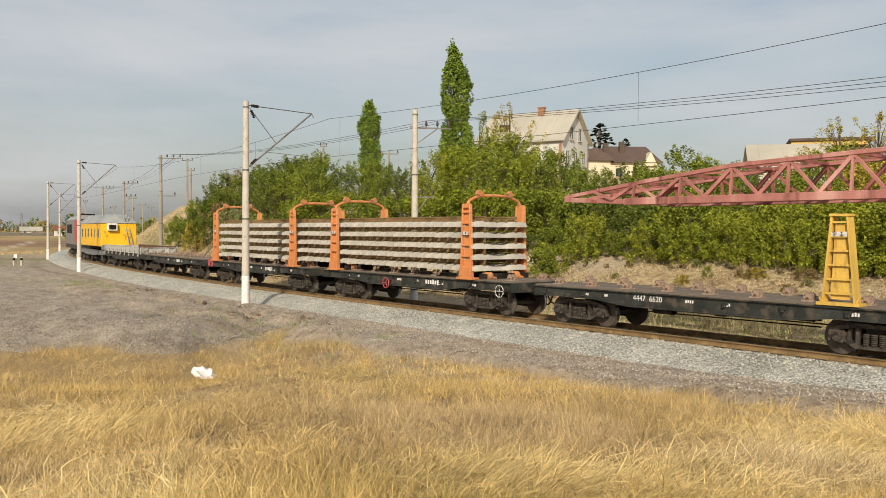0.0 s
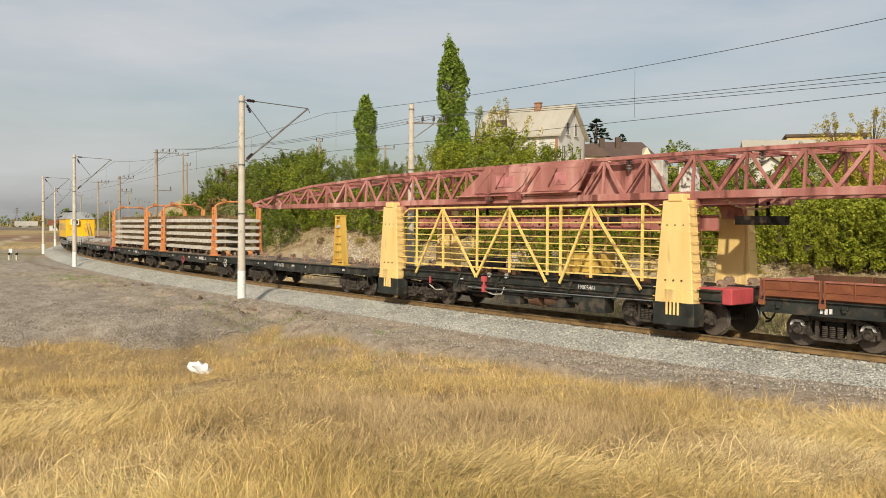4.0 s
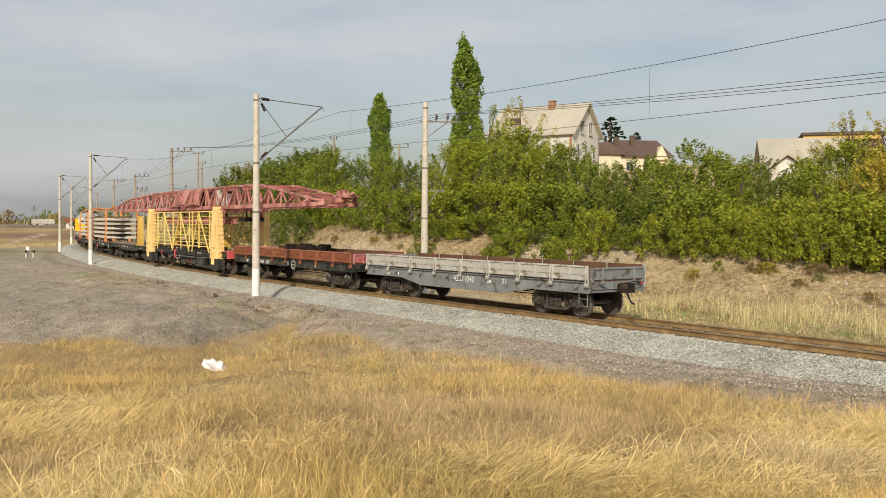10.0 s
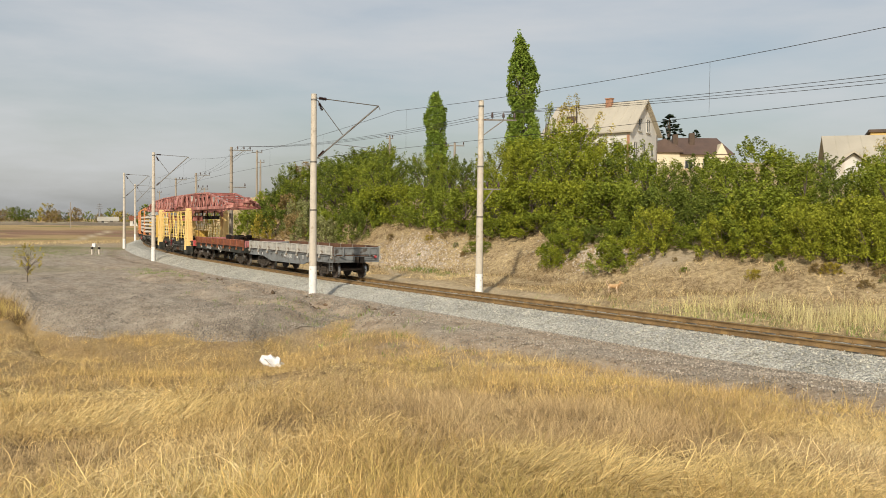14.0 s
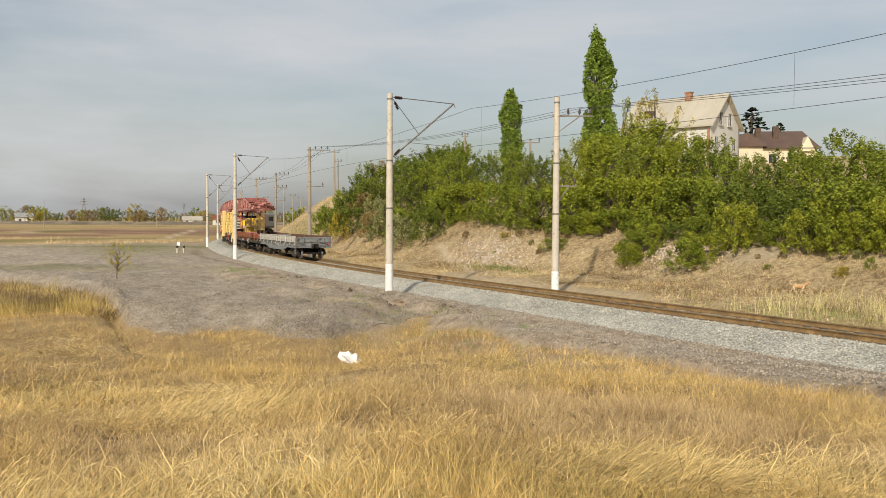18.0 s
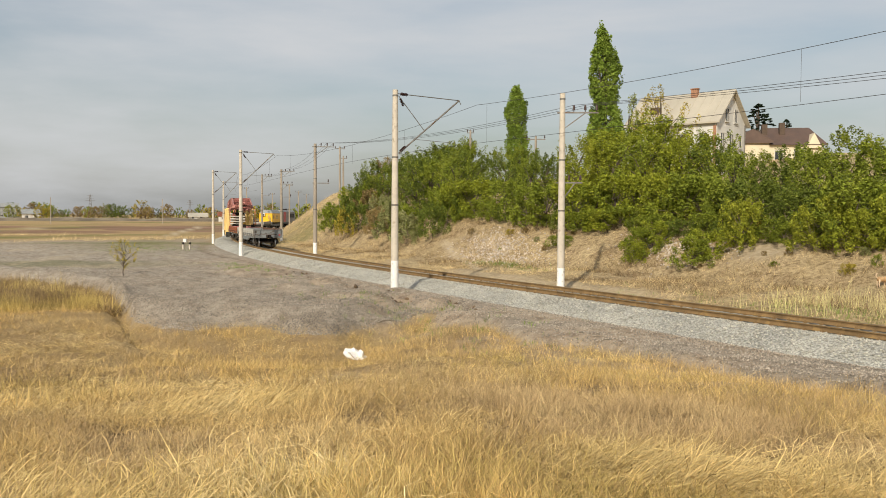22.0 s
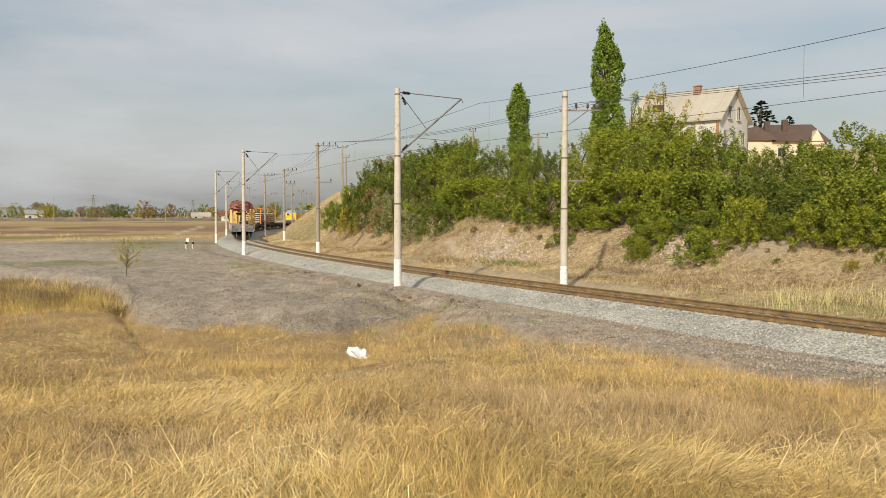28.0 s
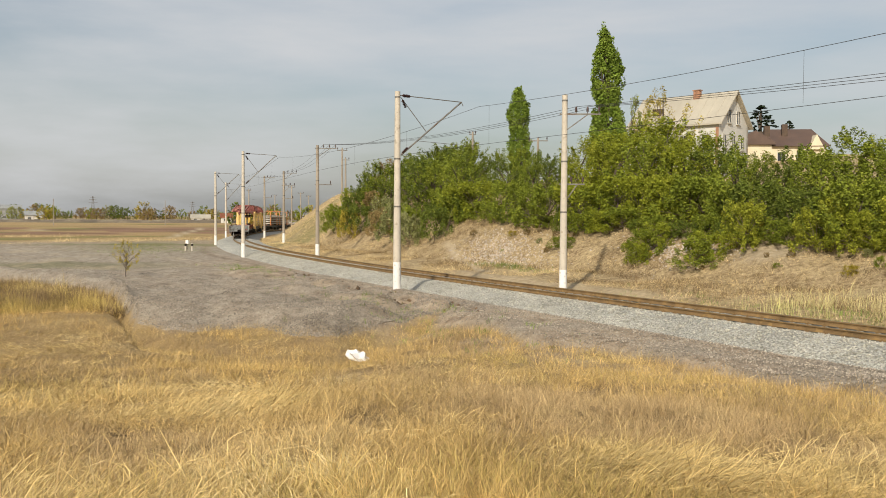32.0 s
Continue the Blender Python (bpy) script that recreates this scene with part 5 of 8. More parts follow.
                    rod(bm, (sg * hw, 0.2, z), (sg * (hw + 0.1), 0.2, z), 0.012, 5)
                    rod(bm, (sg * hw, -0.1, z), (sg * (hw + 0.1), -0.1, z), 0.012, 5)
                    rod(bm, (sg * (hw + 0.1), 0.2, z), (sg * (hw + 0.1), -0.1, z), 0.012, 5)
            part("rungs", bm, M["yellow"], leg)
            bm = B()
            for k in range(9):
                rod(bm, (-0.28 + 0.28 * (k % 3), 0.2, 1.6 + 0.8 * (k // 3)), (-0.28 + 0.28 * (k % 3), 0.262 - 0.03 * (k // 3), 1.6 + 0.8 * (k // 3)), 0.028, 8)
            part("bolts", bm, M["rust"], leg)
    # lattice sides between the legs
    a, b = 30.3 - mid, 43.25 - mid
    us = (0.08, 0.211, 0.365, 0.5, 0.643, 0.69, 0.793, 0.95)
    for y in (1.5, -1.5):
        bm = B()
        bar(bm, (a + 0.5, 0, 3.84), (b - 0.5, 0, 3.84), 0.07, 0.06)
        bar(bm, (b - 0.5, 0, 3.84), (b, 0, 3.55), 0.06, 0.05)
        bar(bm, (a + 0.5, 0, 3.84), (a, 0, 3.6), 0.06, 0.05)
        bar(bm, (a + 0.1, 0, 1.62), (b - 0.1, 0, 1.62), 0.06, 0.05)
        cage = part("lattice_side", bm, M["cage"], w, "yellow lattice guard", at=pose(0, y, 0))
        for k in range(8):
            z = 1.86 + k * 0.235
            bm = B()
            pts = [(a + (b - a) * i / 6, random.uniform(-0.025, 0.025), z + random.uniform(-0.02, 0.02)) for i in range(7)]
            for p_, q_ in zip(pts, pts[1:]):
                rod(bm, p_, q_, 0.02, 6)
            part("rail_bar", bm, M["cage"], cage)
        ux = [b - u * (b - a) for u in us]
        for x in ux:
            part("upright", one(bar, (x, 0.03, 1.5), (x, 0.03, 3.84), 0.06, 0.08), M["cage"], cage)
        for i0, i1, i2 in ((0, 1, 2), (2, 3, 4), (5, 6, 7)):
            part("brace", one(bar, (ux[i0], 0.07, 1.25), (ux[i1], 0.07, 3.82), 0.05, 0.09), M["cage"], cage)
            part("brace", one(bar, (ux[i1], 0.07, 3.82), (ux[i2], 0.07, 1.25), 0.05, 0.09), M["cage"], cage)
    # boom, in the wagon's space
    f, r = 58.3 - mid, 15.5 - mid
    top = [(r, 4.25), (r + 1.4, 4.32), (r + 8.4, 5.27), (28.5 - mid, 5.32), (40 - mid, 5.3), (45 - mid, 5.27), (51.5 - mid, 5.02), (54.5 - mid, 4.7), (f, 4.3)]

    def ztop(x):
        return float(np.interp(x, [p_[0] for p_ in top], [p_[1] for p_ in top]))

    boom = part("boom", one(bar, (r + 1.6, 0, 4.06), (f - 2.6, 0, 4.06), 0.5, 0.1), M["pink"], w, "faded red lattice boom")
    for y in (-1.15, 1.15):
        bm = B()
        bar(bm, (r + 1.2, y, 4.08), (f - 3.0, y, 4.08), 0.16, 0.22)
        bar(bm, (r + 1.2, y, 4.08), (r - 0.1, y * 0.3, 4.28), 0.16, 0.2)
        bar(bm, (f - 3.0, y, 4.08), (f, y * 0.55, 4.22), 0.16, 0.16)
        part("lower_chord", bm, M["pink"], boom, bevel=0.012)
        for (x0, z0), (x1, z1) in zip(top, top[1:]):
            k0, k1 = (0.3 if x0 == r else 0.92), (0.55 if x1 == f else 0.92)
            part("upper_chord", one(bar, (x0, y * k0, z0), (x1, y * k1, z1), 0.15, 0.12), M["pink"], boom, bevel=0.012)
        n = 46
        xs = [r + 2.0 + k * (f - r - 3.6) / n for k in range(n + 1)]
        for k in range(n):
            if 33.9 < (xs[k] + xs[k + 1]) / 2 + mid < 38.9:
                continue
            x0, x1 = xs[k], xs[k + 1]
            zt0, zt1 = ztop(x0), ztop(x1)
            bm = B()
            if k % 2:
                bar(bm, (x0, y, 4.16), (x1, y * 0.92, zt1 - 0.03), 0.075, 0.075)
            else:
                bar(bm, (x0, y * 0.92, zt0 - 0.03), (x1, y, 4.16), 0.1, 0.1)
            # far truss takes the darker red: its shade is put into the colour
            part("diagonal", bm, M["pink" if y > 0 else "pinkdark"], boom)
            if k % 2 == 0:
                bm = one(bar, (x0 + 0.02, y * 1.0, 4.16), (x0 + 0.02, y * 0.92, zt0 - 0.03), 0.07, 0.07)
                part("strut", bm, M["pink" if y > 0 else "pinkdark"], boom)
    # cross ties between both trusses, in the same darker red
    for k in range(0, n + 1, 2):
        x = xs[k]
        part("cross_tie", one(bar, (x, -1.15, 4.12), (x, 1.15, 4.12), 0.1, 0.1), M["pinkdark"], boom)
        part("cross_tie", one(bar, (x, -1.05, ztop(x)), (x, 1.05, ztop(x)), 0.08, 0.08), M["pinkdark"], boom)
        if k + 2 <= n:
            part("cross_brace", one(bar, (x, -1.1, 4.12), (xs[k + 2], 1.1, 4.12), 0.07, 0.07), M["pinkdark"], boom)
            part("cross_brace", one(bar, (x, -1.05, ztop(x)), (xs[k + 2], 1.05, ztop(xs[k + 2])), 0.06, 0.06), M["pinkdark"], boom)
    # sheet-steel machine housing in the middle, front hatch tilted
    x0, x1 = 33.85 - mid, 38.15 - mid
    for y, k in ((1.2, 1), (-1.2, -1)):
        bm = B()
        prism(bm, [(x0 - 0.6, 5.27), (x0 + 0.1, 4.2), (x1 + 1.9, 4.2), (x1 + 0.3, 5.26)], y - 0.03, y + 0.03)
        pl = part("housing_panel", bm, M["pink"], boom)
        o = y + k * 0.05
        # two raised lids with clipped corners, each with a rim and a hinge strip
        for lid in ([(x0 + 0.35, 4.42), (x0 - 0.15, 4.85), (x0 - 0.35, 5.2), (x0 - 0.2, 5.36), (x0 + 1.6, 5.36), (x0 + 2.15, 4.42)], [(x0 + 2.95, 4.42), (x0 + 2.55, 4.72), (x0 + 2.2, 5.3), (x0 + 4.3, 5.3), (x0 + 5.15, 4.42)]):
            outline = [(ua, 4.2 + (va - 4.2) * 0.8) for ua, va in lid]
            bm = B()
            prism(bm, outline, o - 0.02, o + 0.02)
            part("hatch", bm, M["pink"], pl, bevel=0.01)
            bm = B()
            for (ua, va), (ub, vb) in zip(outline, outline[1:] + outline[:1]):
                bar(bm, (ua, o + k * 0.02, va), (ub, o + k * 0.02, vb), 0.02, 0.03)
            part("hatch_rim", bm, M["pink"], pl)
        part("hinge_strip", one(bar, (x0 + 1.75, o, 5.2), (x0 + 2.6, o, 4.3), 0.05, 0.1), M["pinkdark"], pl)
        bm = B()
        bar(bm, (x0 + 0.9, o + k * 0.03, 5.08), (x0 + 1.3, o + k * 0.03, 4.5), 0.04, 0.05)
        bar(bm, (x0 + 3.5, o + k * 0.03, 5.05), (x0 + 3.95, o + k * 0.03, 4.5), 0.04, 0.05)
        part("rib", bm, M["pinkdark"], pl)
        bm = B()
        box(bm, (x0 + 1.15, y + k * 0.14, 4.3), (2.6, 0.26, 0.05))
        box(bm, (x0 + 4.6, y + k * 0.12, 4.26), (2.9, 0.22, 0.05))
        part("walk_ledge", bm, M["pink"], pl)
        bm = B()
        for u, wd in ((0.75, 0.5), (3.25, 0.45), (3.75, 0.4)):
            box(bm, (x0 + u, o + k * 0.02, 4.76), (wd, 0.05, 0.42))
        part("access_cover", bm, M["pinkpale"], pl, bevel=0.01)
        bm = B()
        for u in (2.7, 3.0, 4.2):
            box(bm, (x0 + u, y + k * 0.17, 4.17), (0.26, 0.2, 0.2))
        rod(bm, (x0 + 2.6, y + k * 0.12, 4.36), (x0 + 4.6, y + k * 0.1, 4.34), 0.025, 6)
        part("latch_gear", bm, M["pinkdark"], pl, bevel=0.01)
    bm = one(box, ((x0 + x1) / 2 + 0.3, 0, 4.7), (3.0, 2.2, 0.95))
    part("machinery", bm, M["grime"], boom)
    # inner sheeting on the far side, and the perforated runway inside the cage
    part("back_sheet", one(box, (32.7 - mid, 0.72, 4.65), (3.3, 0.04, 1.0)), M["pink"], boom)
    bm = B()
    bar(bm, (29.0 - mid, 0.5, 3.28), (43.6 - mid, 0.5, 3.28), 0.08, 0.46)
    for z in (3.07, 3.49):
        bar(bm, (29.0 - mid, 0.56, z), (43.6 - mid, 0.56, z), 0.1, 0.04)
    for k in range(24):
        box(bm, (29.6 - mid + k * 0.58, 0.56, 3.28), (0.05, 0.08, 0.4))
    beam = part("runway_beam", bm, M["pink"], w, "ribbed red runway beam")
    bm = B()
    for k in range(23):
        if k % 3:
            rod(bm, (29.9 - mid + k * 0.58, 0.535, 3.25 + 0.05 * math.sin(k * 1.7)), (29.9 - mid + k * 0.58, 0.548, 3.25 + 0.05 * math.sin(k * 1.7)), 0.05 + 0.02 * (k % 2), 8)
    part("lightening_hole", bm, M["grime"], beam)
    bm = one(box, (30.8 - mid, 0.93, 4.7), (0.42, 0.3, 0.95))
    part("control_cabinet", bm, M["greyrim"], boom, bevel=0.02)
    bm = one(box, (29.75 - mid, 0.9, 4.55), (0.55, 0.3, 0.75))
    part("switch_box", bm, M["capwhite"], boom, bevel=0.02)
    for x in (27.4 - mid, 32 - mid, 46.5 - mid):
        bm = B()
        for i in range(5):
            rod(bm, (x, 0.9, ztop(x) - 0.35 + i * 0.09), (x, 0.9, ztop(x) - 0.3 + i * 0.09), 0.09, 10)
        rod(bm, (x, 0.9, ztop(x) - 0.4), (x, 0.9, ztop(x) + 0.1), 0.04, 8)
        part("insulator", bm, M["steel"], boom)
    # tail hook at the rear tip
    bm = B()
    box(bm, (r + 0.1, 0, 4.45), (0.9, 0.9, 0.12))
    prism(bm, [(r - 0.1, 4.3), (r + 0.9, 4.35), (r + 0.75, 4.75), (r + 0.35, 4.78)], -0.2, 0.2)
    bar(bm, (r, 0, 4.4), (r - 0.6, 0, 4.62), 0.12, 0.12)
    part("tail_hook", bm, M["pink"], boom)
    bm = B()
    for y in (-0.95, 0.95):
        bar(bm, (27.5 - mid, y, 3.9), (46 - mid, y, 3.9), 0.14, 0.2)
    part("trolley_beam", bm, M["pink"], w)
    for x in (29.65 - mid, 43.9 - mid):
        bm = B()
        prism(bm, [(-1.5, 3.98), (-1.3, 3.4), (-1.1, 3.75), (-0.6, 3.95), (0.6, 3.95), (1.1, 3.75), (1.3, 3.4), (1.5, 3.98)], x - 0.4, x + 0.4, axis="x")
        part("portal_beam", bm, M["pink"], w)
    bm = B()
    for k in range(16):
        a_ = k / 15
        z = 3.9 - 1.0 * a_ * (1 - a_)
        box(bm, (28.3 - mid - 1.7 * a_, 1.2, z), (0.12, 0.03, 0.06) if k % 2 else (0.12, 0.06, 0.03))
    part("safety_chain", bm, M["rust"], w)
    # hoisting gear hanging inside, at the open end
    for x in (27.9 - mid, 33 - mid, 40 - mid):
        bm = B()
        box(bm, (x, 0, 3.35), (1.0, 1.2, 0.25))
        rod(bm, (x, 0.3, 3.4), (x, 0.3, 3.9), 0.05, 6)
        rod(bm, (x, -0.3, 3.4), (x, -0.3, 3.9), 0.05, 6)
        part("hoist", bm, M["grime"], w)
    # red end apron with rollers
    bm = one(box, (-half + 0.25, 0.85, 1.2), (1.1, 1.1, 0.45))
    part("end_apron", bm, M["redbright"], w, "pink-red end plate", bevel=0.02)
    for y in (-0.8, 0.8):
        for x in (-half + 0.4, -half + 1.2, half - 0.5):
            put("roller", ROLLER, w, x, y, 1.4)
    letters("19005461", 0.2, w, -3.2, 1.1, 1.425)
    blots(w, [(3.0, 5)], 1.12, 0.1, 1.425)
    mover(w, mid, 6.1)
    return w


CRANE = crane()


# ---- drop-side flat wagons at the tail ----
def side_wagon(q0, q1, label, sides, ends, frame_m, end_label, hh=0.5, number="", num_x=0.6, marks=(), caps=True, deep=0.55):
    L = q1 - q0 - 1.2
    w = thing("drop_side_wagon", label, "rail wagon", group="wagons of the work train")
    underframe(w, L, 0.36, deep, frame_m, spacing=L - 3.68, caps=caps, belly=deep > 0.4, clear=(num_x, -2.55))
    deck(w, L, M["rust"])
    half = L / 2
    n = 8
    pw = (L - 0.1) / n
    bm = B()
    box(bm, (0, 0, hh / 2), (pw - 0.05, 0.035, hh))
    bar(bm, (-pw / 2 + 0.03, 0.03, hh - 0.03), (pw / 2 - 0.03, 0.03, hh - 0.03), 0.05, 0.05)
    bar(bm, (-pw / 2 + 0.03, 0.03, 0.05), (pw / 2 - 0.03, 0.03, 0.05), 0.05, 0.06)
    bar(bm, (-pw / 2 + 0.03, 0.03, hh * 0.4), (pw / 2 - 0.03, 0.03, hh * 0.4), 0.015, 0.015)
    bar(bm, (0, 0.03, 0.05), (0, 0.03, hh), 0.06, 0.03)
    for sg in (-1, 1):
        bar(bm, (sg * (pw / 2 - 0.06), 0.025, 0.05), (sg * (pw / 2 - 0.06), 0.025, hh), 0.05, 0.05)
    pm = mesh_of("side_panel", bm, sides, bevel=0.006)
    pm.materials.append(M["rust"])
    pm.materials.append(M["redrim"] if sides == M["redside"] else M["greyrim"])
    for p in pm.polygons:
        if p.normal.y < -0.5 and p.center.y < 0:
            p.material_index = 1
        elif p.center.y > 0.03 and (p.center.z > hh - 0.09 or abs(p.center.x) > pw / 2 - 0.12):
            p.material_index = 2
    bm = B()
    for sg in (-1, 1):
        bar(bm, (sg * 0.07, 0.05, -0.18), (sg * 0.045, 0.055, hh), 0.035, 0.04)
    box(bm, (0, 0.06, -0.15), (0.16, 0.1, 0.14))
    hm = mesh_of("hinge_post", bm, sides, bevel=0.005)
    for y, rz in ((1.4, 0), (-1.4, 180)):
        for k in range(n):
            x = -half + 0.05 + (k + 0.5) * pw
            put("side_panel", pm, w, x, y, 1.3, rz)
        for k in range(n + 1):
            x = -half + 0.08 + k * (L - 0.16) / n
            put("hinge_post", hm, w, x, y, 1.3, rz)
    bm = B()
    box(bm, (0, 0, hh * 0.42), (0.05, 2.7, hh * 0.84))
    for yy in (-1.3, -0.8, 0.8, 1.3):
        bar(bm, (0.05, yy, -0.05), (0.05, yy, hh * 0.86), 0.05, 0.12)
    for z in (0.06, hh * 0.8):
        bar(bm, (0.04, -1.35, z), (0.04, 1.35, z), 0.06, 0.07)
    em = mesh_of("end_board", bm, ends, bevel=0.008)
    for sg in (-1, 1):
        e = put("end_board", em, w, sg * (half - 0.03), 0, 1.3, 0 if sg > 0 else 180)
        tagged(e, end_label)
    # end brackets and uncoupling lever
    bm = B()
    for sg in (-1, 1):
        for yy in (-1.0, 1.0):
            bar(bm, (sg * half, yy, 1.2), (sg * (half + 0.3), yy * 0.9, 1.28), 0.08, 0.05)
        rod(bm, (sg * (half + 0.04), -1.3, 1.02), (sg * (half + 0.04), 1.3, 1.02), 0.016, 6)
    part("uncoupling_lever", bm, frame_m, w)
    if number:
        letters(number, 0.32, w, num_x, 0.93, 1.425)
    blots(w, marks, 1.02, 0.16, 1.425)
    mover(w, (q0 + q1) / 2, (L - 3.68) / 2)
    return w


RED = side_wagon(13.0, 27.7, "rust-red drop-side flat wagon with two frames on its deck", M["redside"], M["pinkside"], M["frame"], "faded pink end board", marks=((-0.3, 2), (4.8, 3), (-3.2, 1)), number="4464  6651", num_x=2.6, deep=0.36)
letters("72", 0.26, RED, -0.2, 0.98, 1.425, M["text"])
letters("61", 0.24, RED, 1.2, 1.48, 1.465, mat("yellow chalk paint", (0.7, 0.5, 0.12), 0.8))
put("handwheel", HANDWHEEL, RED, -0.9, 1.46, 1.0)
for dx in (0.8, 3.0):
    fr = B()
    for y in (-0.5, 0.5):
        for x in (-0.55, 0.55):
            bar(fr, (x, y, 1.3), (x, y, 1.98), 0.09, 0.09)
        bar(fr, (-0.6, y, 1.96), (0.6, y, 1.96), 0.1, 0.1)
        bar(fr, (-0.6, y, 1.6), (0.6, y, 1.6), 0.06, 0.06)
        for x in (-0.3, 0, 0.3):
            rod(fr, (x, y - 0.08, 1.78), (x, y + 0.08, 1.78), 0.13, 10)
    for x in (-0.55, 0.55):
        bar(fr, (x, -0.5, 1.9), (x, 0.5, 1.9), 0.08, 0.08)
    part("roller_frame", fr, M["grime"], RED, "dark steel roller frame", at=pose(dx - 0.4, -0.6, 0))
GREY = side_wagon(-1.55, 13.0, "weathered grey drop-side flat wagon at the train's tail", M["greyside"], M["greyframe"], M["greyframe"], "grey steel end board", marks=((-1.75, 2), (4.2, 1), (4.9, 2)), number="43331040", num_x=-0.2, deep=0.62, caps=False)
letters("71", 0.3, GREY, -2.55, 0.95, 1.425)
lt = B()
rod(lt, (0, 0, 0), (-0.06, 0, 0), 0.08, 14)
part("tail_disc", lt, M["redbright"], GREY, "red tail disc", at=pose(-13.35 / 2 - 0.06, -1.1, 1.2))
W4 = side_wagon(102.1, 115.6, "pale grey-sided flat wagon behind the yellow machine", M["greyside"], M["greyside"], M["frame"], "grey end board", hh=0.55, caps=False)


# ---- yellow machine and locomotive at the head ----
def yellow_machine():
    q0, q1 = 115.6, 130.5
    mid, L = (q0 + q1) / 2, 13.7
    w = thing("track_machine", "bright yellow track maintenance machine with a grey hipped roof", "rail machine", group="wagons of the work train")
    underframe(w, L, 0.4, 0.5, M["greyframe"], spacing=L - 4.0)
    h = L / 2
    bm = B()
    box(bm, (0, 0, 2.65), (L - 0.2, 3.0, 2.1))
    body = part("body", bm, M["cargoyellow"], w, bevel=0.04)
    bm = B()
    prism(bm, [(-h + 0.02, 3.7), (-h + 1.1, 4.5), (h - 1.0, 4.5), (h - 0.02, 3.7)], -0.8, 0.8)
    for v in bm.verts:
        if v.co.z < 3.8:
            v.co.y *= 1.95
    part("roof", bm, M["roofgrey"], w, "grey hipped roof")
    bm = one(box, (-h - 0.02, 0.6, 3.35), (0.45, 0.85, 0.65))
    wb = part("air_conditioner", bm, M["whitewash"], w, bevel=0.03)
    bm = one(box, (-h - 0.25, 0.6, 3.35), (0.03, 0.6, 0.42))
    part("grille", bm, M["grime"], wb)
    bm = B()
    for yy in (-0.7, -0.4):
        bar(bm, (-h - 0.12, yy - 0.45, 1.75), (-h + 0.3, yy, 4.5), 0.06, 0.06)
    for k in range(9):
        bar(bm, (-h - 0.09 + k * 0.042, -1.11 + 0.045 * k, 1.95 + k * 0.28), (-h - 0.09 + k * 0.042, -0.81 + 0.045 * k, 1.95 + k * 0.28), 0.03, 0.03)
    part("ladder", bm, M["roofgrey"], w)
    for k in range(6):
        x = -h + 1.6 + k * 2.0
        for y in (1.5, -1.5):
            bm = one(box, (x, y, 2.8), (0.5, 0.05, 0.85))
            wi = part("window", bm, M["roofgrey"], body, bevel=0.01)
            bm = one(box, (x, y * 1.016, 2.8), (0.38, 0.03, 0.72))
            part("pane", bm, M["glass"], wi)
    bm = B()
    rod(bm, (-h - 0.1, -1.5, 1.55), (-h - 0.1, 1.5, 1.55), 0.04, 8)
    box(bm, (-h + 0.2, 0, 1.55), (0.7, 2.9, 0.4))
    part("buffer_beam", bm, M["greyframe"], w)
    mover(w, mid, (L - 4.0) / 2)


def locomotive():
    q0, q1 = 130.5, 149.0
    mid, L = (q0 + q1) / 2, 17.4
    w = thing("diesel_locomotive", "grey and red diesel locomotive at the head of the train", "locomotive")
    h = L / 2
    bm = B()
    box(bm, (0, 0, 1.25), (L, 2.8, 0.45))
    part("underframe", bm, M["frame"], w)
    bm = B()
    prism(bm, [(-h + 0.1, 1.45), (-h + 0.1, 3.6), (-h + 0.7, 4.2), (h - 1.2, 4.2), (h - 0.4, 3.3), (h - 0.1, 1.45)], -1.45, 1.45)
    body = part("body", bm, M["locogrey"], w, bevel=0.05)
    bm = B()
    prism(bm, [(-1.45, 4.18), (-1.0, 4.62), (1.0, 4.62), (1.45, 4.18)], -h + 0.4, h - 1.3, axis="x")
    part("roof", bm, M["roofgrey"], w)
    for y in (1.46, -1.46):
        bm = one(box, (-h + 3.2, y, 2.9), (3.0, 0.03, 2.5))
        part("red_panel", bm, M["locored"], body)
        bm = one(box, (-h + 1.2, y, 3.3), (0.7, 0.04, 0.6))
        part("window", bm, M["glass"], body)
        for k in range(4):
            bm = one(box, (0.4 + k * 1.7, y, 3.2), (1.3, 0.03, 1.0))
            part("louvre", bm, M["grime"], body)
    bm = one(box, (-h + 0.08, 0, 3.2), (0.04, 2.6, 0.9))
    part("end_window", bm, M["glass"], body)
    bm = B()
    for x in (-2, 0.5):
        rod(bm, (x, 0, 4.6), (x, 0, 4.85), 0.8, 18)
    rod(bm, (3.5, 0, 4.6), (3.5, 0, 5.0), 0.25, 10)
    part("roof_fan", bm, M["grime"], w)
    bm = one(box, (0, 0, 0.75), (3.2, 2.3, 0.7))
    part("fuel_tank", bm, M["grime"], w, bevel=0.05)
    for sg in (-1, 1):
        bogie(w, sg * 5.4, axles=(-1.45, 0, 1.45))
        put("coupler", COUPLER, w, sg * (h + 0.2), 0, 1.05, 0 if sg > 0 else 180)
    mover(w, mid, 5.4)


yellow_machine()
locomotive()


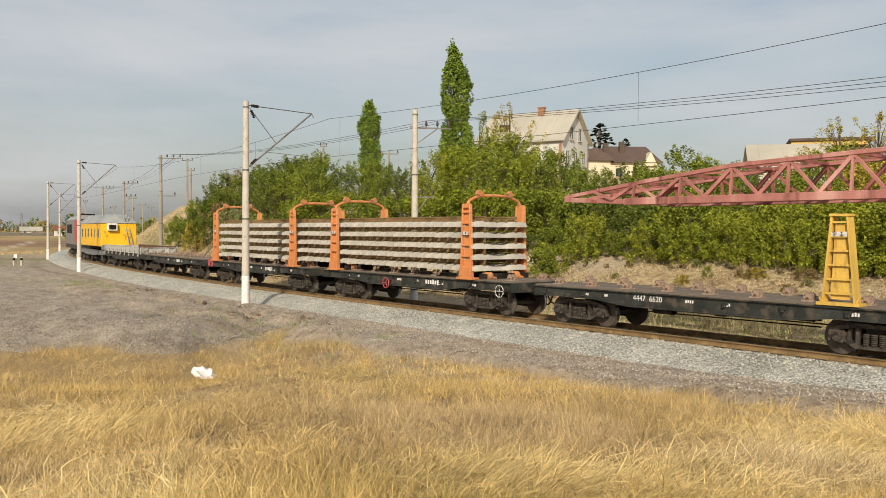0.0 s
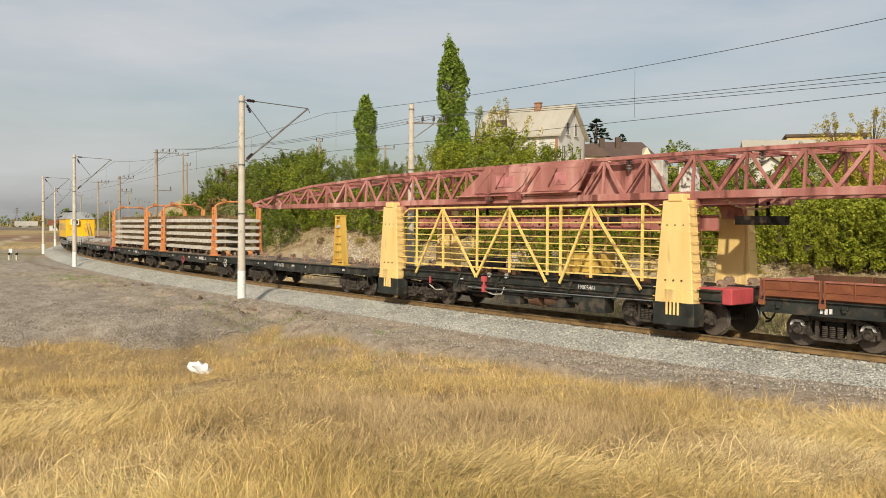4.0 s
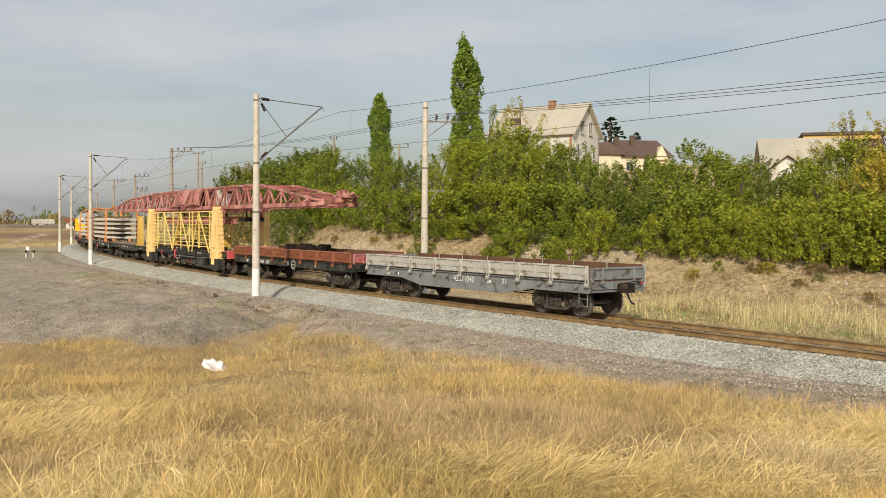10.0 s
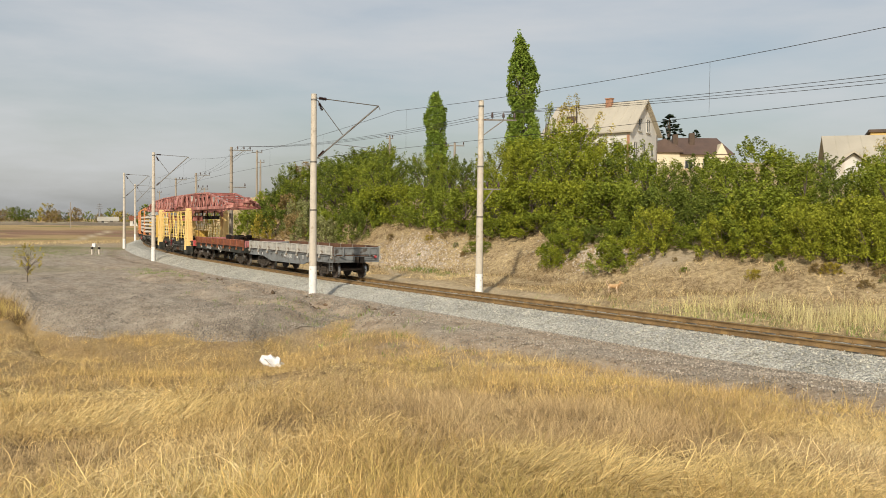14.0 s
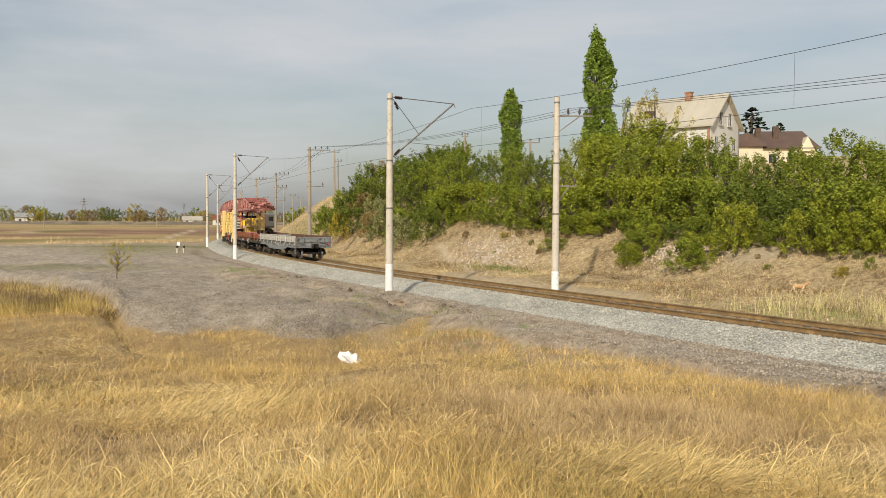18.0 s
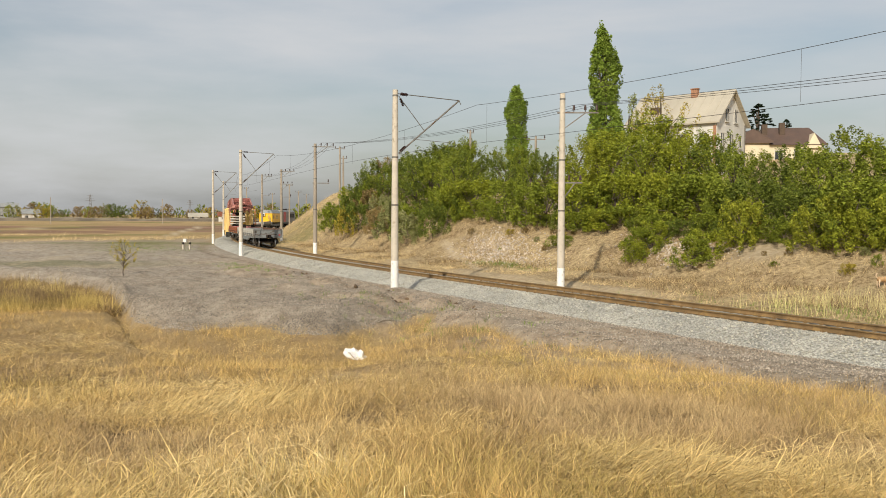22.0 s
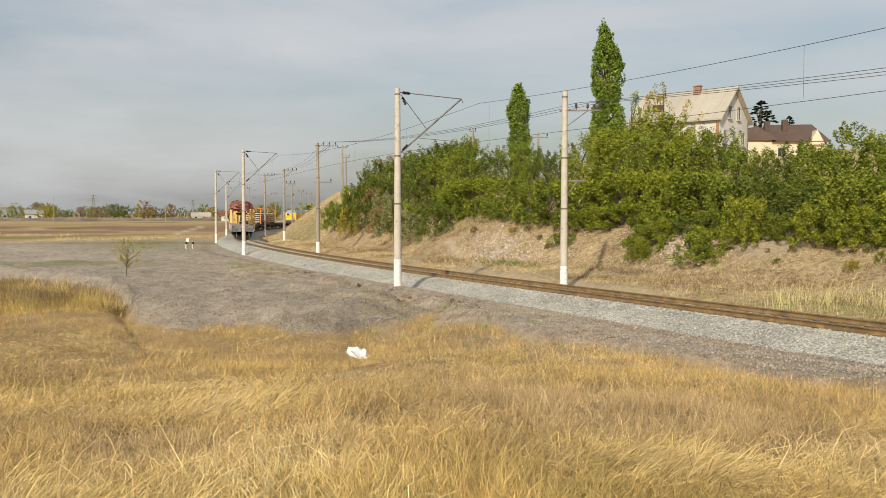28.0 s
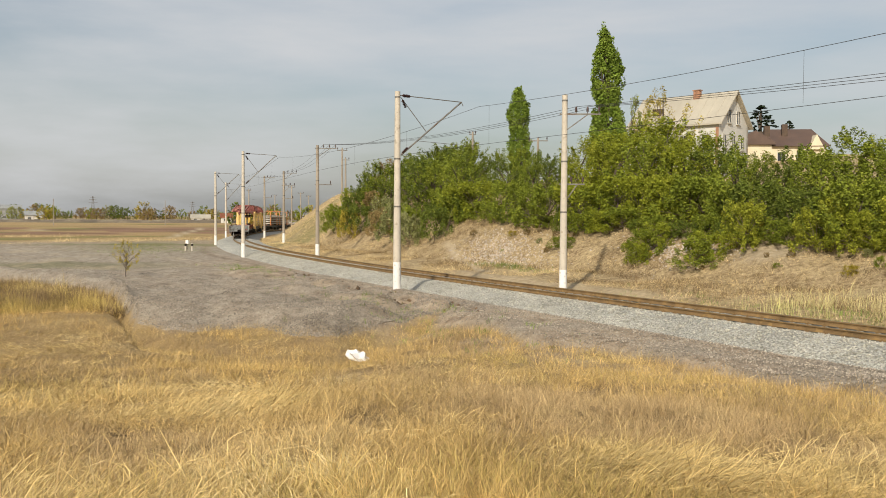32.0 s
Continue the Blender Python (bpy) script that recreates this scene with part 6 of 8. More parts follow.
# ---- trees, bushes and grass ----
LEAF = dict(
    poplar=leaf_mat("fresh poplar leaves", (0.2, 0.285, 0.045), (0.28, 0.35, 0.06)),
    mid=leaf_mat("mid green leaves", (0.2, 0.245, 0.03), (0.3, 0.33, 0.045)),
    dark=leaf_mat("dark green leaves", (0.135, 0.175, 0.03), (0.2, 0.23, 0.04)),
    lime=leaf_mat("yellow-green leaves", (0.25, 0.285, 0.028), (0.33, 0.345, 0.042)),
    gold=leaf_mat("yellowing leaves", (0.42, 0.34, 0.05), (0.5, 0.41, 0.08)),
    rusty=leaf_mat("rusty autumn leaves", (0.3, 0.215, 0.09), (0.37, 0.28, 0.11)),
    silver=leaf_mat("grey-green leaves", (0.27, 0.28, 0.11), (0.36, 0.365, 0.16)),
    ivy=leaf_mat("sunlit creeper leaves", (0.26, 0.285, 0.03), (0.35, 0.35, 0.045)),
    needle=leaf_mat("dark needles", (0.04, 0.062, 0.035), (0.06, 0.085, 0.045)),
)
BARK = mat("grey-brown bark", (0.13, 0.1, 0.075), 0.9, scale=2, vary=0.35, fine=14, bump=0.5)


def leaves(rs, centres, radii, n, size, up=0.2, shoot=(1.5, 0.45, 0.72)):
    """n pointed leaves round clump centres with random turns. Verts and faces."""
    k = rs.randint(0, len(centres), n)
    v = rs.normal(size=(n, 3))
    v /= np.linalg.norm(v, axis=1)[:, None]
    # each clump is a leafy shoot that rises and leans outward
    out = centres * np.array((1.0, 1.0, 0.0))
    out /= np.linalg.norm(out, axis=1)[:, None] + 0.05
    ax = out * shoot[1] + np.array((0, 0, 1.0)) + rs.normal(size=centres.shape) * 0.25
    ax /= np.linalg.norm(ax, axis=1)[:, None]
    u = rs.uniform(-0.5, 1, n)
    p = centres[k] + ax[k] * (u * radii[k] * shoot[0])[:, None] + v * radii[k][:, None] * (rs.uniform(0.25, 1, n) ** 0.45 * (1.0 - 0.55 * np.abs(u)))[:, None] * shoot[2]
    a = rs.normal(size=(n, 3))
    a[:, 2] *= 0.6
    a /= np.linalg.norm(a, axis=1)[:, None]
    nrm = v * 0.7 + rs.normal(size=(n, 3)) * 0.6 + np.array((0, 0, up))
    b = np.cross(nrm, a)
    b /= np.linalg.norm(b, axis=1)[:, None] + 1e-9
    sz = size * rs.uniform(0.6, 1.35, n)
    a, b = a * sz[:, None], b * (sz * 0.62)[:, None]
    verts = np.stack([p - a * 0.6 - b, p - a * 0.6 + b, p + a], 1).reshape(-1, 3)
    return verts, np.arange(3 * n).reshape(-1, 3)


def crown_shape(rs, kind, n):
    """Clump centres and radii in a unit tree of height 1."""
    c, r = [], []
    for _ in range(n):
        u = rs.uniform()
        ang = rs.uniform(0, 6.283)
        if kind == "poplar":
            z = 0.08 + 0.92 * u
            w = 0.085 * min(1, (1.02 - z) * 4.5) * (0.8 + 0.4 * rs.uniform()) * (0.7 + 0.3 * math.sin(9 * z + 1) ** 2)
            rad = rs.uniform(0.025, 0.045)
        elif kind == "spruce":
            z = 0.12 + 0.86 * (int(u ** 1.3 * 10) + rs.uniform(0, 0.75)) / 10
            w = 0.27 * (1.05 - z) * math.sqrt(rs.uniform(0.1, 1))
            rad = rs.uniform(0.016, 0.032) * (1.25 - z)
        elif kind == "bush":
            z = 0.1 + 0.8 * u
            w = 0.62 * math.sqrt(max(0.02, 1 - (z - 0.1) ** 2 / 0.8)) * rs.uniform(0.35, 1)
            rad = rs.uniform(0.1, 0.17)
        elif kind == "airy":
            z = 0.25 + 0.72 * u
            w = 0.34 * math.sin(math.pi * min(1, (z - 0.15) / 0.95)) * rs.uniform(0.3, 1.1)
            rad = rs.uniform(0.035, 0.08)
        else:
            z = 0.12 + 0.84 * u
            w = 0.4 * math.sin(math.pi * min(0.97, 0.2 + (z - 0.12) * 0.86)) ** 0.7 * math.sqrt(rs.uniform(0.12, 1))
            rad = rs.uniform(0.06, 0.13)
        c.append((w * math.cos(ang), w * math.sin(ang), z))
        r.append(rad)
    return np.array(c), np.array(r)


def limbs(rs, kind, centres):
    bm = B()
    tall = {"poplar": 0.95, "spruce": 0.98, "bush": 0.3, "airy": 0.75, "round": 0.62}[kind]
    pts = [(0, 0, -0.05)]
    for i in range(1, 6):
        j = 0.0 if kind in ("poplar", "spruce") else 0.03
        pts.append((rs.uniform(-j, j), rs.uniform(-j, j), tall * i / 5))
    r0 = {"bush": 0.016, "airy": 0.013}.get(kind, 0.022)
    for i, (a, b) in enumerate(zip(pts, pts[1:])):
        rod(bm, a, b, r0 * (1 - i * 0.17), 7, r0 * (1 - (i + 1) * 0.17), caps=False)
    pick = rs.permutation(len(centres))[:{"airy": 34}.get(kind, 16)]
    for k in pick:
        c = centres[k]
        z = min(tall * 0.95, max(0.06, c[2] * 0.62))
        a = np.array((np.interp(z, [p[2] for p in pts], [p[0] for p in pts]), np.interp(z, [p[2] for p in pts], [p[1] for p in pts]), z))
        m = (a + c) / 2 + np.array((0, 0, 0.03))
        rod(bm, a, m, r0 * 0.42, 5, r0 * 0.28, caps=False)
        rod(bm, m, c, r0 * 0.28, 5, r0 * 0.1, caps=False)
    return mesh_of("trunk", bm, BARK)


def tree_model(seed, kind, clumps, n, size):
    rs = np.random.RandomState(seed)
    c, r = crown_shape(rs, kind, clumps)
    return limbs(rs, kind, c), leaves(rs, c, r, n, size, shoot={"spruce": (0.6, 1.5, 1.0), "poplar": (1.6, 0.25, 0.8), "bush": (1.1, 0.6, 0.85)}.get(kind, (1.35, 0.45, 0.62)))


MODELS = {
    "round": [tree_model(i, "round", 54, 5600, 0.0145) for i in (1, 2, 3, 4)],
    "airy": [tree_model(i, "airy", 60, 3400, 0.0095) for i in (11, 12)],
    "bush": [tree_model(i, "bush", 40, 4200, 0.026) for i in (21, 22, 23)],
    "belt": [tree_model(i, "round", 46, 900, 0.036) for i in (61, 62, 63, 64)],
    "poplar": [tree_model(i, "poplar", 300, 34000, 0.0078) for i in (31, 32)],
    "spruce": [tree_model(41, "spruce", 260, 12000, 0.011)],
    "sapling": [tree_model(51, "airy", 34, 900, 0.017)],
}
CROWNS = {}


def crown_mesh(kind, i, leaf):
    if (kind, i, leaf) not in CROWNS:
        v, f = MODELS[kind][i][1]
        ob = raw("crown", v, f, LEAF[leaf])
        CROWNS[kind, i, leaf] = ob.data
        bpy.data.objects.remove(ob)
    return CROWNS[kind, i, leaf]


LABELS = {"belt": "distant {c} tree behind the far field", "sapling": "slim {c} sapling on the gravel", "round": "leafy {c} tree on the bank", "airy": "sparse {c} tree with thin bare branches", "bush": "dense {c} bush on the dry bank", "poplar": "tall slender {c} poplar above the wood", "spruce": "{c} spruce behind the houses"}
TINT = {"poplar": "fresh green", "mid": "green", "dark": "dark green", "lime": "yellow-green", "gold": "yellowing", "rusty": "rust-brown", "silver": "grey-green", "ivy": "bright yellow-green", "needle": "dark green"}
COUNT = [0]


def plant(kind, leaf, x, y, h, w=None, z=None, lean=0.0, group=""):
    """A tree or bush of height h; w widens its crown."""
    COUNT[0] += 1
    i = COUNT[0] % len(MODELS[kind])
    rs = random.Random(COUNT[0] * 7)
    name = "bush" if kind == "bush" else ("poplar_tree" if kind == "poplar" else ("spruce_tree" if kind == "spruce" else "tree"))
    m = pose(x, y, (gz(x, y) if z is None else z) - 0.03, 0, lean, rs.uniform(0, 360) if not lean else 0)
    t = thing(name, LABELS[kind].format(c=TINT[leaf]), "bush" if kind == "bush" else "tree", m, group or ("bushes on the bank" if kind == "bush" else "trees on the bank"))
    s = (h * (w or 1.0), h * (w or 1.0), h)
    for nm, me in (("trunk", MODELS[kind][i][0]), ("crown", crown_mesh(kind, i, leaf))):
        ob = new(nm, me)
        ob.parent = t
        ob.scale = s
    return t


def bank_place(az, d):
    """Plan point on the bearing az that lies d metres beyond the foot of the bank."""
    a = radians(az)
    r = np.arange(18, 170, 0.25)
    s, dd = to_track(r * math.sin(a), r * math.cos(a))
    ok = (dd - bank_foot(s) > d) & (dd > 0)
    i = int(np.argmax(ok)) if ok.any() else len(r) - 1
    return r[i] * math.sin(a), r[i] * math.cos(a), float(r[i]), float(s[i])


# skyline of the wood: bearing in degrees and slope of the line of sight to the tops
SKY_A = (-17.5, -16.6, -15, -13.1, -11, -8.2, -6.3, -4.5, -1.5, 0.5, 3.5, 5.5, 7.8, 9.2, 11.5, 13.5, 15, 16.5, 18, 20, 23, 27, 32)
SKY_E = (0.018, 0.03, 0.055, 0.066, 0.078, 0.088, 0.083, 0.077, 0.085, 0.092, 0.106, 0.105, 0.082, 0.077, 0.071, 0.086, 0.095, 0.088, 0.074, 0.066, 0.085, 0.09, 0.09)


def wood():
    rs = random.Random(12)
    az = -9.0
    while az < 34:
        e = float(np.interp(az, SKY_A, SKY_E))
        # back row carries the skyline, two rows in front stand lower
        for row, (extra, cut, step) in enumerate(((10.0, 1.0, 0), (4.8, 0.85, 0), (0.3, 0.62, 0))):
            a = az + rs.uniform(-0.4, 0.4)
            s_guess = bank_place(a, 3.5)[3]
            top = float(bank_top(np.array(s_guess)))
            slope = float(bank_slope(s_guess))
            d = (top + 0.2) / slope + extra + rs.uniform(-1, 1.4) + (1.3 if row == 2 and a > 0 else 0)
            x, y, r, s = bank_place(a, d)
            if r > 120:
                continue
            z0 = gz(x, y)
            zt = 3.1 + e * r * (0.93 + 0.14 * rs.random())
            h = (zt - z0) * (cut * rs.uniform(0.88, 1.08))
            if h < 1.2:
                continue
            if row == 2:
                leaf = rs.choice(("mid", "lime", "mid", "lime") if az < 5 else ("dark", "mid", "dark", "mid")) if az < 14 else rs.choice(("mid", "lime", "ivy", "lime"))
                plant("bush", leaf, x, y, min(h, 3.6), rs.uniform(0.85, 1.15), z0)
            else:
                leaf = rs.choice(("mid", "lime", "dark", "mid", "mid", "lime") if az > 13 else ("dark", "mid", "dark", "mid", "mid") if az > 6.2 else ("lime", "ivy", "lime", "mid") if az > -2.5 else ("mid", "dark", "lime", "dark", "mid", "mid"))
                if az < -13.2 and rs.random() < 0.55:
                    leaf = "rusty"
                if 21 < az < 30 and rs.random() < 0.6:
                    leaf = "gold"
                plant("round", leaf, x, y, h, rs.uniform(0.95, 1.3), z0)
        az += rs.uniform(1.25, 1.75)
    # low brambles along the crest, under the trees
    az = -10.8
    while az < 13.0:
        a = az + rs.uniform(-0.2, 0.2)
        s_guess = bank_place(a, 3.5)[3]
        x, y, r, s = bank_place(a, (float(bank_top(np.array(s_guess))) + 0.2) / float(bank_slope(s_guess)) + rs.uniform(-0.5, 0.3))
        plant("bush", rs.choice(("dark", "mid", "dark", "mid", "lime")), x, y, rs.uniform(1.0, 1.7), rs.uniform(1.2, 1.7))
        az += rs.uniform(0.75, 1.05)
    # where the line of sight runs along the bank, trees stand on its upper slope
    az = -17.3
    while az < -8.0:
        e = float(np.interp(az, SKY_A, SKY_E))
        for r0, cut in ((104, 1.0), (93, 0.95), (82, 0.88), (72, 0.8), (63, 0.7)):
            r = r0 + rs.uniform(-4, 4)
            a = radians(az + rs.uniform(-0.35, 0.35))
            x, y = r * math.sin(a), r * math.cos(a)
            s, d = (float(v[0]) for v in to_track(x, y))
            over_foot = d - float(bank_foot(s))
            if over_foot < 1.8:
                continue
            z0 = gz(x, y)
            h = (3.1 + e * r - z0) * cut * rs.uniform(0.85, 1.05)
            if h < 1.0:
                continue
            leaf = rs.choice(("mid", "dark", "dark", "mid"))
            if -15.5 < az < -12.6 and rs.random() < 0.4:
                leaf = "rusty"
            if over_foot < 5.5 or h < 2.6:
                plant("bush", leaf, x, y, min(h, 3.0), rs.uniform(0.9, 1.2), z0)
            else:
                plant("round", leaf, x, y, min(h, 7.5), rs.uniform(1.0, 1.35), z0)
        az += rs.uniform(0.75, 1.0)


wood()

# the two poplars, spruces and the sparse trees by the white house
def tree_at(kind, leaf, az, r, e_tip, w=None, lean=0.0, zb=None):
    a = radians(az)
    x, y = r * math.sin(a), r * math.cos(a)
    z0 = gz(x, y) if zb is None else zb
    return plant(kind, leaf, x, y, 3.1 + e_tip * r - z0, w, z0, lean)


tree_at("poplar", "poplar", 1.05, 78, 0.209, 0.95, -2.0)
tree_at("poplar", "poplar", -4.75, 96, 0.1465, 1.05, -1.5)
tree_at("spruce", "needle", 10.25, 128, 0.1265, 2.3)
tree_at("spruce", "needle", 11.9, 150, 0.1086, 1.6)
tree_at("airy", "gold", 4.3, 88, 0.142, 1.1)
tree_at("airy", "lime", 2.3, 80, 0.138, 0.8)
tree_at("airy", "gold", 24.6, 72, 0.118, 1.3)
tree_at("airy", "gold", 26.6, 70, 0.125, 1.2)
tree_at("airy", "gold", 22.9, 66, 0.09, 1.3)
SLOPE_BUSHES = [(-1.9, 1.7, 0.9, 1.9, "mid"), (4.0, 2.1, 1.7, 1.1, "lime"), (3.3, 1.2, 1.7, 1.2, "mid"), (2.7, 0.4, 1.5, 1.1, "lime"), (7.3, 0.9, 1.8, 1.2, "lime"), (6.5, 0.4, 1.7, 1.2, "mid"), (9.5, 2.3, 2.9, 0.75, "ivy"), (9.9, 3.6, 1.8, 0.8, "gold"), (12.9, 5.2, 1.5, 1.1, "lime"),
                (-13.6, 3.2, 3.6, 0.8, "silver"), (-12.9, 2.0, 3.8, 0.8, "silver"), (-12.1, 1.2, 3.0, 0.9, "silver"), (-16.0, 1.4, 3.2, 0.75, "gold"), (-15.9, 6.2, 3.2, 0.8, "lime"), (-15.2, 5.4, 3.4, 0.8, "dark"), (-14.4, 6.2, 3.6, 0.8, "mid")]
SLOPE_BUSHES += [(13.5 + 1.05 * k, 2.9 + 0.08 * k + 0.3 * math.sin(k * 2.1), 2.35 + 0.25 * math.sin(k * 1.7), 0.85, ("ivy", "ivy", "lime", "ivy", "lime")[k % 5]) for k in range(18)]
rs_ = random.Random(8)
for k in range(34):
    SLOPE_BUSHES.append((rs_.uniform(-9, 26), rs_.uniform(0.3, 3.6), rs_.uniform(0.25, 0.6), rs_.uniform(0.9, 1.7), rs_.choice(("rusty", "rusty", "silver", "mid", "gold"))))
for az, d, h, w, leaf in SLOPE_BUSHES:
    x, y, r, s = bank_place(az, d)
    plant("bush", leaf, x, y, h, w)

# low weedy earth bank in front of the far trees
def far_bank():
    rs = np.random.RandomState(15)
    azs = np.radians(np.arange(-46, -17.5, 0.12))
    P = ((-9.0, 0.0), (-4.0, 0.75), (0.0, 1.0), (5.0, 0.8), (12.0, 0.0))
    v = []
    for a in azs:
        h = 1.5 + 0.35 * math.sin(a * 90) * math.sin(a * 37 + 1) + rs.uniform(-0.2, 0.2)
        for dr, k in P:
            r = 425 + dr
            x, y = r * math.sin(a), r * math.cos(a)
            v.append((x, y, gz(x, y) - 0.1 + h * k + (rs.uniform(-0.12, 0.12) if k else 0)))
    n = len(P)
    i = np.arange(len(azs) - 1)[:, None] * n + np.arange(n - 1)[None]
    ob = raw("earth_bank", np.array(v), np.stack([i, i + n, i + n + 1, i + 1], -1).reshape(-1, 4), mat("weedy grey earth", (0.2, 0.16, 0.11), 0.95, scale=0.12, vary=0.35, fine=1.2, tint=(0.3, 0.25, 0.16)))
    tagged(ob, "low weedy earth bank before the far trees", "earth bank", kind="structure")


far_bank()

# tree belt beyond the far field
rs_ = random.Random(5)
for k in range(96):
    az = -42.0 + k * 0.263 + rs_.uniform(-0.2, 0.2)
    tall = 0.5 + 0.5 * math.sin(az * 2.3) * math.sin(az * 0.9 + 1.0)
    if rs_.random() < 0.16:
        continue
    r = rs_.uniform(470, 560)
    a = radians(az)
    # dull leaf colours in the mix stand for the haze of distance
    plant("belt", rs_.choice(("rusty", "gold", "silver", "mid", "dark", "lime", "rusty", "dark")), r * math.sin(a), r * math.cos(a), rs_.uniform(3.5, 6.0) + 5.0 * tall * rs_.uniform(0.5, 1), rs_.uniform(0.9, 1.5), group="trees beyond the far field")
for az, r, h, leaf in ((-18.2, 260, 7, "gold"), (-19.0, 250, 6.5, "lime"), (-22.1, 300, 7.5, "gold"), (-20.9, 330, 6.0, "lime"), (-23.2, 300, 8, "dark"), (-28.9, 480, 9.5, "gold"), (-34.6, 440, 8.0, "gold"), (-36.1, 430, 6.5, "silver")):
    a = radians(az)
    plant("belt", leaf, r * math.sin(a), r * math.cos(a), h, 1.2, group="trees beyond the far field")
# sapling on the gravel
sap = plant("sapling", "gold", -25.9, 44.9, 2.2, 1.15, group="sapling")
tagged(sap, "slim yellowing sapling growing from grey gravel", "sapling")


# dry grass
def blades(x, y, z, rs, n_per, spread, h0, h1, width, lean, simple=False):
    k = len(x) * n_per
    px = np.repeat(x, n_per) + rs.normal(size=k) * spread
    py = np.repeat(y, n_per) + rs.normal(size=k) * spread
    pz = np.repeat(z, n_per) - 0.02
    h = rs.uniform(h0, h1, k) * np.repeat(rs.uniform(0.5, 1.2, len(x)), n_per)
    # each tuft bends its own way, each blade strays from it
    ang = np.repeat(rs.uniform(0, 6.283, len(x)), n_per) + rs.normal(size=k) * 1.1
    ln = np.clip(np.abs(rs.normal(size=k)) * lean, 0, 1.25)
    wa = rs.uniform(0, 6.283, k)
    wx, wy = np.cos(wa) * width * rs.uniform(0.6, 1.3, k), np.sin(wa) * width * rs.uniform(0.6, 1.3, k)
    base = np.stack([px, py, pz], 1)
    wv = np.stack([wx, wy, 0 * wx], 1)
    c, s = np.cos(ln), np.sin(ln)
    m1 = base + np.stack([np.cos(ang) * s * 0.35 * h, np.sin(ang) * s * 0.35 * h, h * 0.58 * (0.45 + 0.55 * c)], 1)
    tip = base + np.stack([np.cos(ang) * s * h, np.sin(ang) * s * h, h * (0.12 + 0.88 * c)], 1)
    if simple:
        v = np.stack([base - wv, base + wv, tip], 1).reshape(-1, 3)
        return v, np.arange(k * 3).reshape(-1, 3)
    v = np.stack([base - wv, base + wv, m1 - wv * 0.8, m1 + wv * 0.8, tip], 1).reshape(-1, 3)
    o = np.arange(k)[:, None] * 5
    f = np.concatenate([o + np.array((0, 1, 3)), o + np.array((0, 3, 2)), o + np.array((2, 3, 4))])
    return v, f


STRAW = mat("dry straw", (0.65, 0.45, 0.17), 0.75, scale=0.3, vary=0.45, fine=5, bump=0, tint=(0.72, 0.53, 0.235), island=0.42, spec=0.25)
OLIVE = mat("olive dry grass", (0.55, 0.415, 0.14), 0.8, scale=0.4, vary=0.45, fine=5, bump=0, tint=(0.7, 0.55, 0.24), island=0.4, spec=0.2)
BANKSTRAW = mat("bleached bank grass", (0.6, 0.46, 0.24), 0.8, scale=0.5, vary=0.25, fine=2, bump=0, tint=(0.72, 0.58, 0.34), island=0.4, spec=0.2)
BROWN = mat("brown bank weeds", (0.24, 0.165, 0.085), 0.85, scale=0.5, vary=0.35, fine=2, bump=0, tint=(0.34, 0.26, 0.13), island=0.45, spec=0.2)
SWIRL = mat("bleached lying straw", (0.72, 0.535, 0.225), 0.75, scale=0.4, vary=0.45, fine=5, bump=0, tint=(0.78, 0.64, 0.36), island=0.35, spec=0.25)
THATCH = mat("matted dead grass", (0.52, 0.365, 0.15), 0.85, scale=0.35, vary=0.45, fine=5, bump=0, tint=(0.62, 0.46, 0.22), island=0.45, spec=0.2)
WEED = mat("dry brown weeds", (0.48, 0.345, 0.175), 0.85, scale=0.5, vary=0.45, fine=5, bump=0, tint=(0.55, 0.41, 0.21), island=0.4, spec=0.2)
REED = mat("pale dry reeds", (0.6, 0.52, 0.26), 0.75, scale=0.5, vary=0.25, fine=3, bump=0, tint=(0.6, 0.56, 0.22), island=0.3, spec=0.25)
FRESH = mat("green grass", (0.2, 0.26, 0.06), 0.75, scale=0.5, vary=0.3, fine=3, bump=0, island=0.3, spec=0.25)


